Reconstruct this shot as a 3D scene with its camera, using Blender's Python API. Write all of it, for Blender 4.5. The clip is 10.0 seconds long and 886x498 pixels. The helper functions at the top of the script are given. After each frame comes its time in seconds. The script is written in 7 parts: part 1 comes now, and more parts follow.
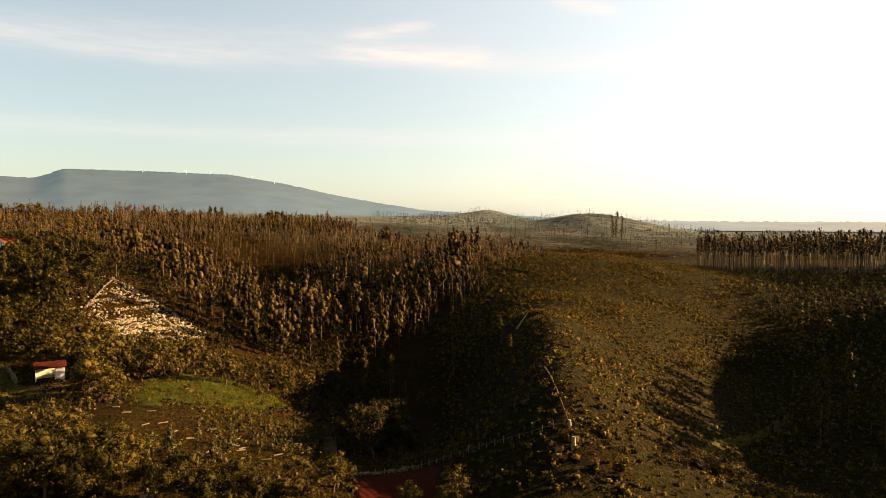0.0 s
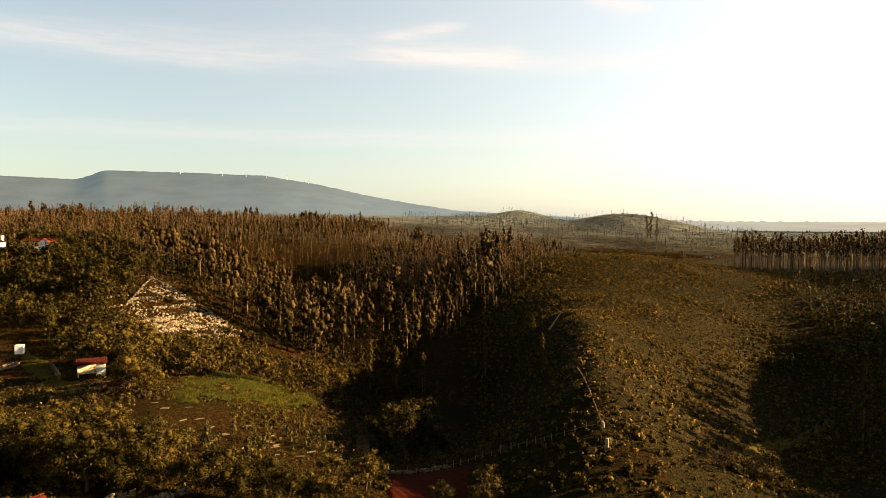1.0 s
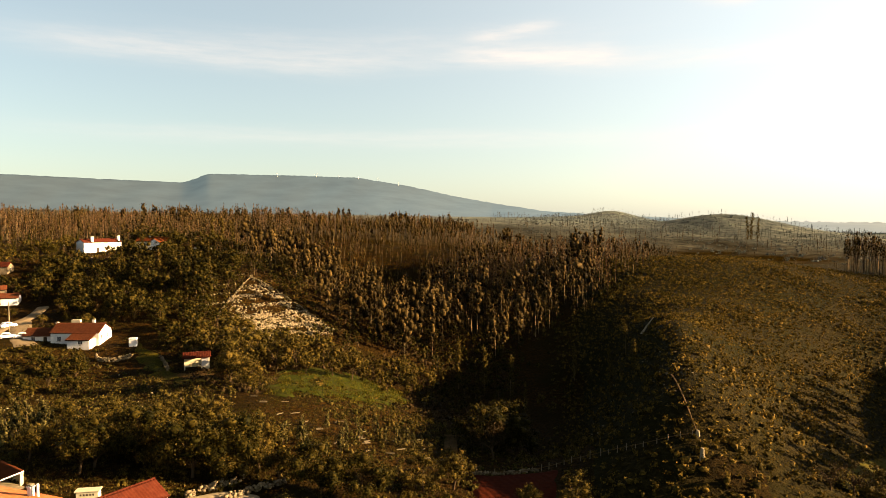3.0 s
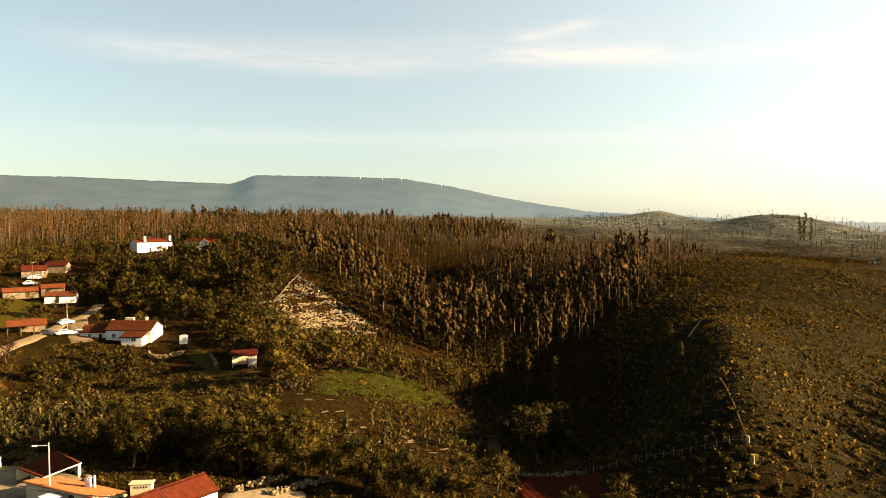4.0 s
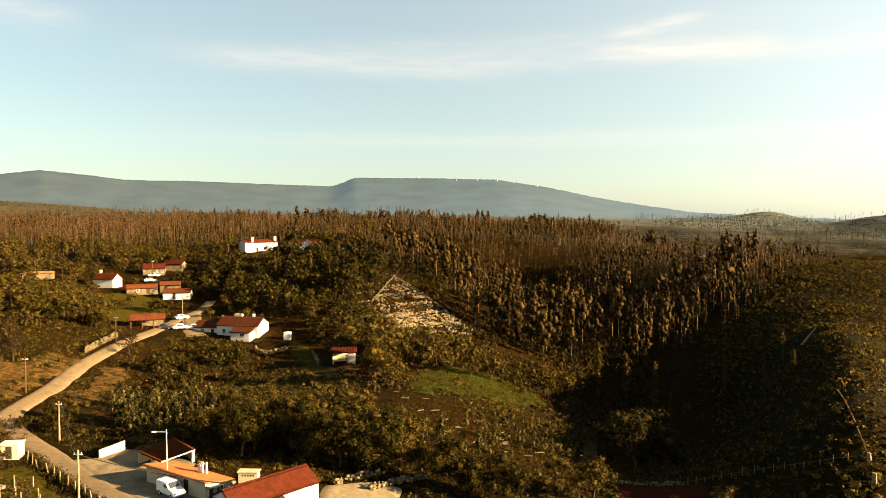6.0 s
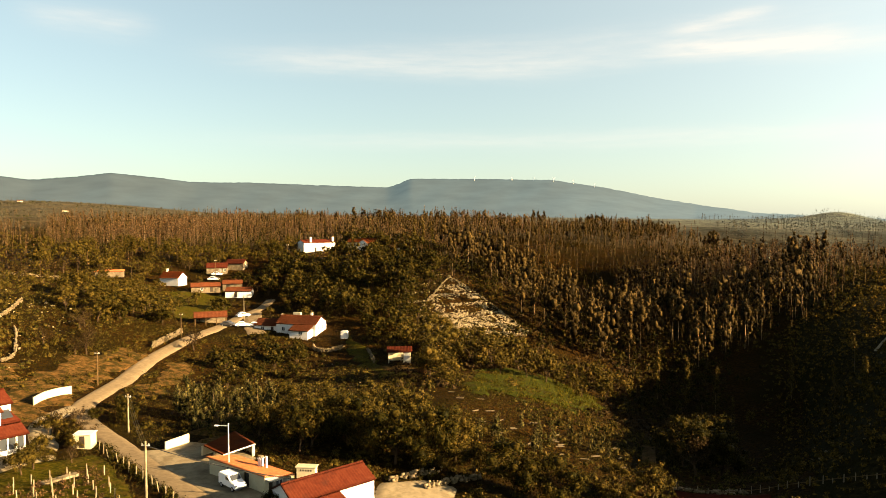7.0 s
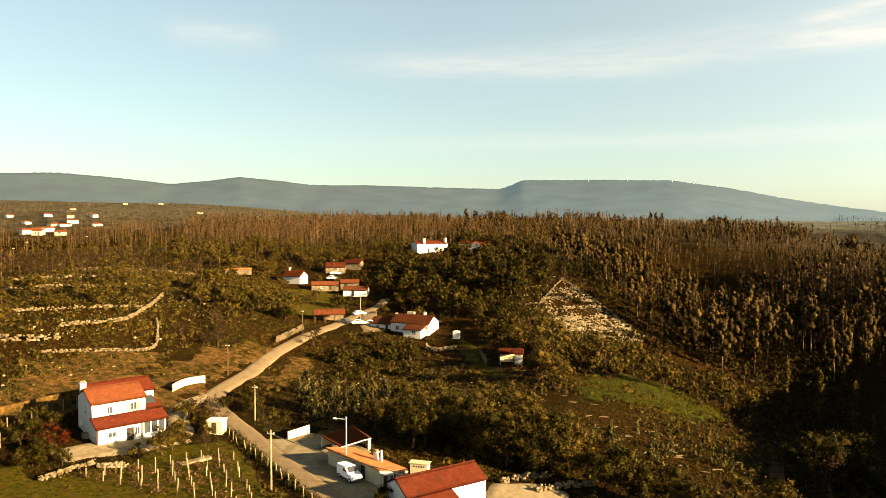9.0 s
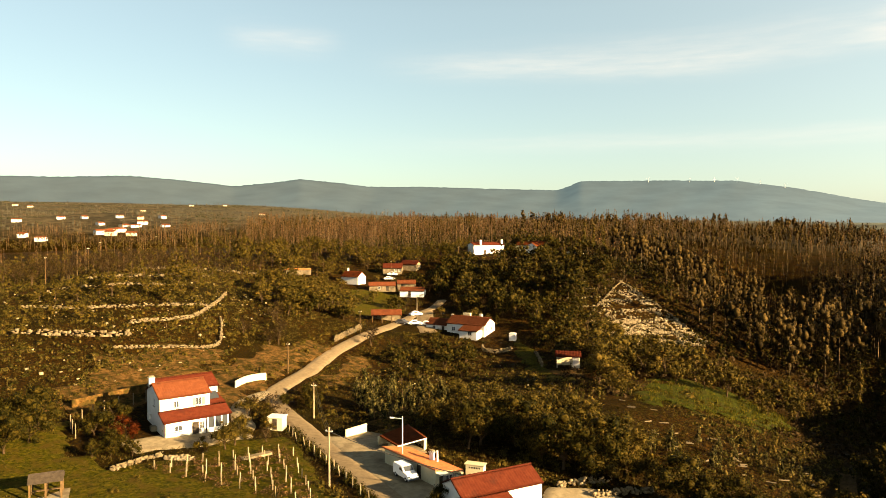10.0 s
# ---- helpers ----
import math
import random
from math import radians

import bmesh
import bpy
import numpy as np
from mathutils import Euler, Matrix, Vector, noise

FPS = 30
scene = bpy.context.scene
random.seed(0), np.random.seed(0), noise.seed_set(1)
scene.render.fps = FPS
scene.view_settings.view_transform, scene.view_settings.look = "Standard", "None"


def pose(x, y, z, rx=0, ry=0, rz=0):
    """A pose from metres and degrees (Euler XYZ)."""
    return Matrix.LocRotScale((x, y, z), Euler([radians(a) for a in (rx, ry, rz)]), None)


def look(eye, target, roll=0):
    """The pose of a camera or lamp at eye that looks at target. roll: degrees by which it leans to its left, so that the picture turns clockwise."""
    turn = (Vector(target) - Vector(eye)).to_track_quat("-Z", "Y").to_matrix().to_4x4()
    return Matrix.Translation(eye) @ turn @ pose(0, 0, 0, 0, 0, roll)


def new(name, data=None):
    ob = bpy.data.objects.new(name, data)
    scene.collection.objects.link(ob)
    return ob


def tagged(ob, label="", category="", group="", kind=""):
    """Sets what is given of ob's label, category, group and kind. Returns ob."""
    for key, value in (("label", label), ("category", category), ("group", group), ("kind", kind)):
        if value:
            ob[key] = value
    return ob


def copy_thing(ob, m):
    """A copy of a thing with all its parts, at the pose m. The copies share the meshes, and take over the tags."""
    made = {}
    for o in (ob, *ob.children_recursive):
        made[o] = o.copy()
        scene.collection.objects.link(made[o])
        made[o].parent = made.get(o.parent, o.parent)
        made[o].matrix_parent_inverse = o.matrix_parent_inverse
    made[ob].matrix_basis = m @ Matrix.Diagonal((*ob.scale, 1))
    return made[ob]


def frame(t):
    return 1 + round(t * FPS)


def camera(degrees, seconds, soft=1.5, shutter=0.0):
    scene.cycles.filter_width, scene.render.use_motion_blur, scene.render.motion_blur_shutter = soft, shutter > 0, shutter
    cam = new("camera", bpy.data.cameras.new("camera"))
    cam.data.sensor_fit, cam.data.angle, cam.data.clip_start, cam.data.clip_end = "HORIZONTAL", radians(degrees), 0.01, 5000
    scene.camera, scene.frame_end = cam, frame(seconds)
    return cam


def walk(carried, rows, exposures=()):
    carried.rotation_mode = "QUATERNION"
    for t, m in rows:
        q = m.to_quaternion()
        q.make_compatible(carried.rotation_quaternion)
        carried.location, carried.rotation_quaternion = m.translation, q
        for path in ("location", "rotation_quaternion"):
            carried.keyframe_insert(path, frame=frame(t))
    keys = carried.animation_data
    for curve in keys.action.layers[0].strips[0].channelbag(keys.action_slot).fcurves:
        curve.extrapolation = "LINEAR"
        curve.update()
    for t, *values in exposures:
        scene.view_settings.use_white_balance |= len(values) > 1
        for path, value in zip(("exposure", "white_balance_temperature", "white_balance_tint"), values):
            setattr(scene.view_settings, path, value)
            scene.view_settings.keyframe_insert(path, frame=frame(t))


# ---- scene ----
import itertools
from mathutils import geometry

# ---- camera: a drone hovering 30 m over the hamlet, turning left ----
cam = camera(65.57, 10.0, 0.5)
ROWS = [  # seconds, x, y, z, yaw, pitch, roll
    (0.0, 0.22, 1.12, 30.03, 0.00, -2.57, -0.05),
    (0.5, 0.24, 1.06, 29.97, 0.88, -2.57, -0.07),
    (1.0, 0.22, 0.99, 29.95, 2.68, -2.54, -0.03),
    (1.5, 0.21, 0.91, 29.99, 4.56, -2.52, 0.02),
    (2.0, 0.24, 0.83, 30.03, 6.42, -2.49, 0.02),
    (2.5, 0.23, 0.75, 30.08, 8.24, -2.49, 0.02),
    (4.0, 0.06, 0.50, 30.14, 13.57, -2.44, 0.03),
    (4.5, 0.04, 0.47, 30.16, 15.37, -2.43, 0.07),
    (5.0, 0.04, 0.43, 30.15, 17.21, -2.41, 0.04),
    (5.5, 0.05, 0.40, 30.15, 19.29, -2.37, 0.06),
    (7.0, 0.03, 0.35, 30.03, 26.11, -2.26, 0.06),
    (7.5, -0.01, 0.28, 30.02, 28.42, -2.23, 0.02),
    (8.0, -0.04, 0.20, 30.00, 30.70, -2.20, 0.01),
    (8.5, -0.06, 0.12, 29.99, 33.03, -2.17, -0.03),
    (9.0, -0.06, 0.06, 29.99, 35.38, -2.12, -0.05),
    (9.5, -0.04, 0.02, 29.99, 37.72, -2.07, -0.05),
    (10.0, -0.01, -0.02, 29.98, 40.08, -2.01, -0.11),
]
walk(cam, [(t, pose(x, y, z, 90 + pitch, roll, yaw)) for t, x, y, z, yaw, pitch, roll in ROWS], [(0.0, 2.82, 7520, 25), (2.5, 2.84, 7500, 23), (5.5, 2.88, 7450, 18), (10.0, 2.9, 7500, 15)])

# ---- world, sun, exposure ----
SUN_AZ, SUN_EL = 82.0, 15.8      # degrees, clockwise from +y, and above the horizon


def link(nt, a, b):
    nt.links.new(a, b)


def node(nt, kind, **values):
    n = nt.nodes.new(kind)
    for k, v in values.items():
        if k in n.inputs:
            n.inputs[k].default_value = v
    return n


def op(nt, what, a, b=None, c=None):
    n = nt.nodes.new("ShaderNodeMath")
    n.operation = what
    for i, v in enumerate((a, b, c)):
        if v is None:
            continue
        if isinstance(v, (int, float)):
            n.inputs[i].default_value = v
        else:
            nt.links.new(v, n.inputs[i])
    return n.outputs[0]


def ramp(nt, fac, stops):
    n = nt.nodes.new("ShaderNodeValToRGB")
    el = n.color_ramp.elements
    while len(el) < len(stops):
        el.new(0.5)
    for e, (p, c) in zip(el, stops):
        e.position, e.color = p, (*c, 1) if len(c) == 3 else c
    nt.links.new(fac, n.inputs[0])
    return n.outputs[0]


def mix(nt, fac, a, b, blend="MIX"):
    n = nt.nodes.new("ShaderNodeMix")
    n.data_type, n.blend_type = "RGBA", blend
    for socket, v in ((n.inputs[0], fac), (n.inputs[6], a), (n.inputs[7], b)):
        if isinstance(v, (int, float)):
            socket.default_value = v
        elif isinstance(v, tuple):
            socket.default_value = (*v, 1)
        else:
            nt.links.new(v, socket)
    return n.outputs[2]


def make_world():
    w = bpy.data.worlds.new("sky")
    scene.world = w
    w.use_nodes = True
    nt = w.node_tree
    nt.nodes.clear()
    sky = nt.nodes.new("ShaderNodeTexSky")
    sky.sky_type, sky.sun_disc = "NISHITA", False
    sky.sun_elevation, sky.sun_rotation = radians(SUN_EL), radians(SUN_AZ)
    sky.altitude, sky.air_density, sky.dust_density, sky.ozone_density = 200, 1.0, 1.2, 1.0
    coord = nt.nodes.new("ShaderNodeTexCoord")
    sep = nt.nodes.new("ShaderNodeSeparateXYZ")
    link(nt, coord.outputs["Generated"], sep.inputs[0])
    el = op(nt, "MULTIPLY", op(nt, "ARCSINE", sep.outputs[2]), 57.2958)
    az = op(nt, "MULTIPLY", op(nt, "ARCTAN2", sep.outputs[0], sep.outputs[1]), 57.2958)
    # thin cirrus: long streaks, finer along the wind than across it
    comb = nt.nodes.new("ShaderNodeCombineXYZ")
    link(nt, op(nt, "MULTIPLY", az, 0.055), comb.inputs[0])
    link(nt, op(nt, "MULTIPLY", el, 0.45), comb.inputs[1])
    n1 = node(nt, "ShaderNodeTexNoise", Scale=1.3, Detail=7.0, Roughness=0.6, Distortion=0.5)
    link(nt, comb.outputs[0], n1.inputs["Vector"])

    def streak(az0, az1, el0, slope, width, gain):
        mid = op(nt, "ADD", el0, op(nt, "MULTIPLY", op(nt, "SUBTRACT", az, (az0 + az1) / 2), slope))
        mid = op(nt, "ADD", mid, op(nt, "MULTIPLY", op(nt, "SUBTRACT", n1.outputs[0], 0.5), 1.3))
        u = op(nt, "DIVIDE", op(nt, "SUBTRACT", el, mid), width)
        g = op(nt, "POWER", 2.718, op(nt, "MULTIPLY", op(nt, "MULTIPLY", u, u), -1.0))
        v = op(nt, "DIVIDE", op(nt, "SUBTRACT", az, (az0 + az1) / 2), (az1 - az0) / 2)
        v = op(nt, "MULTIPLY", v, v)
        g2 = op(nt, "POWER", 2.718, op(nt, "MULTIPLY", op(nt, "MULTIPLY", v, v), -1.0))
        return op(nt, "MULTIPLY", op(nt, "MULTIPLY", g, g2), gain)
    total = None
    for s in ((-42, -17, 12.5, -0.025, 0.85, 0.36), (-22, -6, 12.8, 0.0, 0.8, 0.25), (-8, 4, 13.0, -0.04, 0.8, 0.9), (-8, -1, 15.1, 0.09, 0.45, 0.5),
              (2, 24, 12.4, 0.0, 0.9, 0.4), (9, 14, 16.6, -0.2, 0.5, 0.6), (-57, -49, 14.6, 0.0, 0.9, 0.3),
              (-40, 20, 6.6, 0.0, 0.7, 0.25), (-40, 4, 14.0, 0.03, 1.0, 0.2)):
        g = streak(*s)
        total = g if total is None else op(nt, "ADD", total, g)
    n2 = node(nt, "ShaderNodeTexNoise", Scale=5.0, Detail=5.0, Roughness=0.6)
    link(nt, comb.outputs[0], n2.inputs["Vector"])
    wisp = ramp(nt, n2.outputs[0], ((0.3, (0.45, 0.45, 0.45)), (0.7, (1, 1, 1))))
    total = op(nt, "MULTIPLY", total, wisp)
    total = op(nt, "MINIMUM", total, 0.9)
    tint = mix(nt, 1.0, sky.outputs[0], SKY_TINT, "MULTIPLY")
    # pale haze low in the sky, clear deep blue overhead
    low = op(nt, "SUBTRACT", 1.0, op(nt, "DIVIDE", op(nt, "SUBTRACT", el, 17.0), 38.0))
    low = op(nt, "MINIMUM", op(nt, "MAXIMUM", low, 0.0), 1.0)
    tint = mix(nt, op(nt, "MULTIPLY", low, 0.38), tint, VEIL)
    # bright aureole of thin high haze round the sun
    aim = nt.nodes.new("ShaderNodeVectorMath")
    aim.operation = "DOT_PRODUCT"
    link(nt, coord.outputs["Generated"], aim.inputs[0])
    aim.inputs[1].default_value = (math.sin(radians(SUN_AZ)) * math.cos(radians(SUN_EL)), math.cos(radians(SUN_AZ)) * math.cos(radians(SUN_EL)), math.sin(radians(SUN_EL)))
    glow = op(nt, "POWER", op(nt, "DIVIDE", op(nt, "MAXIMUM", op(nt, "ADD", aim.outputs["Value"], 0.55), 0.0), 1.55), 2.1)
    tint = mix(nt, glow, tint, HAZE, "ADD")
    deep = op(nt, "ADD", 0.36, op(nt, "MULTIPLY", low, 0.64))
    deep_colour = nt.nodes.new("ShaderNodeCombineColor")
    for k in range(3):
        link(nt, deep, deep_colour.inputs[k])
    tint = mix(nt, 1.0, tint, deep_colour.outputs[0], "MULTIPLY")
    out = mix(nt, total, tint, CLOUD)
    bg = nt.nodes.new("ShaderNodeBackground")
    link(nt, out, bg.inputs[0])
    bg.inputs[1].default_value = SKY_STRENGTH
    o = nt.nodes.new("ShaderNodeOutputWorld")
    link(nt, bg.outputs[0], o.inputs[0])


SKY_STRENGTH, SKY_TINT, VEIL, CLOUD, HAZE = 0.05, (0.52, 0.60, 0.58), (1.66, 2.2, 2.27), (3.0, 3.0, 2.8), (2.38, 2.46, 2.24)
make_world()
sun_data = bpy.data.lights.new("sun", "SUN")
sun_data.energy, sun_data.angle, sun_data.color = 5.0, radians(0.6), (1.0, 0.75, 0.42)
sun = new("sun", sun_data)
sun_way = Vector((math.sin(radians(SUN_AZ)) * math.cos(radians(SUN_EL)), math.cos(radians(SUN_AZ)) * math.cos(radians(SUN_EL)), math.sin(radians(SUN_EL))))
sun.matrix_world = look(sun_way * 300, (0, 0, 0))

# ---- materials ----
def material(name, stops, scale=1.0, rough=0.9, bump=0.3, island=0.0, detail=6.0, patch=0.0, patch_colour=(0.1, 0.1, 0.1), translucent=0.0, metal=0.0, spec=0.02, patch_at=0.5, fleck=0.0):
    """Colour from fine noise, a second larger noise for stains, optional variation for each loose piece."""
    m = bpy.data.materials.new(name)
    m.use_nodes = True
    nt = m.node_tree
    bsdf = nt.nodes["Principled BSDF"]
    coord = nt.nodes.new("ShaderNodeTexCoord")
    n = node(nt, "ShaderNodeTexNoise", Scale=scale, Detail=detail, Roughness=0.65)
    geo = nt.nodes.new("ShaderNodeNewGeometry")
    link(nt, geo.outputs["Position"], n.inputs["Vector"])
    fac = n.outputs[0]
    if island:
        fac = op(nt, "ADD", op(nt, "MULTIPLY", fac, 1 - island), op(nt, "MULTIPLY", geo.outputs["Random Per Island"], island))
    col = ramp(nt, fac, stops)
    if patch:
        n2 = node(nt, "ShaderNodeTexNoise", Scale=patch, Detail=4.0, Roughness=0.6)
        link(nt, geo.outputs["Position"], n2.inputs["Vector"])
        f2 = ramp(nt, n2.outputs[0], ((patch_at - 0.08, (0, 0, 0)), (patch_at + 0.12, (1, 1, 1))))
        col = mix(nt, f2, col, patch_colour)
    if fleck:
        n3 = node(nt, "ShaderNodeTexNoise", Scale=fleck, Detail=3.0, Roughness=0.6)
        link(nt, geo.outputs["Position"], n3.inputs["Vector"])
        col = mix(nt, 1.0, col, ramp(nt, n3.outputs[0], ((0.36, (0.34, 0.36, 0.34)), (0.6, (1.35, 1.32, 1.2)))), "MULTIPLY")
    link(nt, col, bsdf.inputs["Base Color"])
    bsdf.inputs["Roughness"].default_value, bsdf.inputs["Metallic"].default_value = rough, metal
    bsdf.inputs["Specular IOR Level"].default_value = spec
    if bump:
        b = node(nt, "ShaderNodeBump", Strength=min(bump, 1.0), Distance=0.1 if bump <= 1 else bump)
        link(nt, n.outputs[0], b.inputs["Height"])
        link(nt, b.outputs[0], bsdf.inputs["Normal"])
    if translucent:
        tr = nt.nodes.new("ShaderNodeBsdfTranslucent")
        link(nt, col, tr.inputs[0])
        ms = nt.nodes.new("ShaderNodeMixShader")
        ms.inputs[0].default_value = translucent
        link(nt, bsdf.outputs[0], ms.inputs[1])
        link(nt, tr.outputs[0], ms.inputs[2])
        link(nt, ms.outputs[0], nt.nodes["Material Output"].inputs[0])
    return m


def glass(name):
    m = bpy.data.materials.new(name)
    m.use_nodes = True
    b = m.node_tree.nodes["Principled BSDF"]
    b.inputs["Base Color"].default_value = (0.03, 0.035, 0.04, 1)
    b.inputs["Roughness"].default_value = 0.08
    return m


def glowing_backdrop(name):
    """Far slopes: the haze of kilometres of air is put in as emission, with a little relief."""
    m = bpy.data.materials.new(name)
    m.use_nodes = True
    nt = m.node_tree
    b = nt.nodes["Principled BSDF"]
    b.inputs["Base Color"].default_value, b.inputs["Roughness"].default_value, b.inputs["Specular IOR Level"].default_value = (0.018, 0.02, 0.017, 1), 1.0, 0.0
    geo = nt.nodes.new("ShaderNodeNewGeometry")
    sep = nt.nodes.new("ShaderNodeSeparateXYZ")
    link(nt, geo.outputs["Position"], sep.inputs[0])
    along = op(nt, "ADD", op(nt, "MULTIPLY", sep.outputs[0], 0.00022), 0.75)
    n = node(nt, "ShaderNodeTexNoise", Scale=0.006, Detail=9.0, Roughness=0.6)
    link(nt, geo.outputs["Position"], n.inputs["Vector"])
    # emitted haze colour, paler to the right where the sun brightens the air
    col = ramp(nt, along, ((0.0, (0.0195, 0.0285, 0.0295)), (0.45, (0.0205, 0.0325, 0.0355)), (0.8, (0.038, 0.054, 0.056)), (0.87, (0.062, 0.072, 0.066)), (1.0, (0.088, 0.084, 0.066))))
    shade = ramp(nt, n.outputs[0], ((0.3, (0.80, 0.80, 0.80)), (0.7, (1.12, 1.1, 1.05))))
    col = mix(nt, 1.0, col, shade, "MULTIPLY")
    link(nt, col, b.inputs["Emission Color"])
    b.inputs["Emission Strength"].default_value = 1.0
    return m


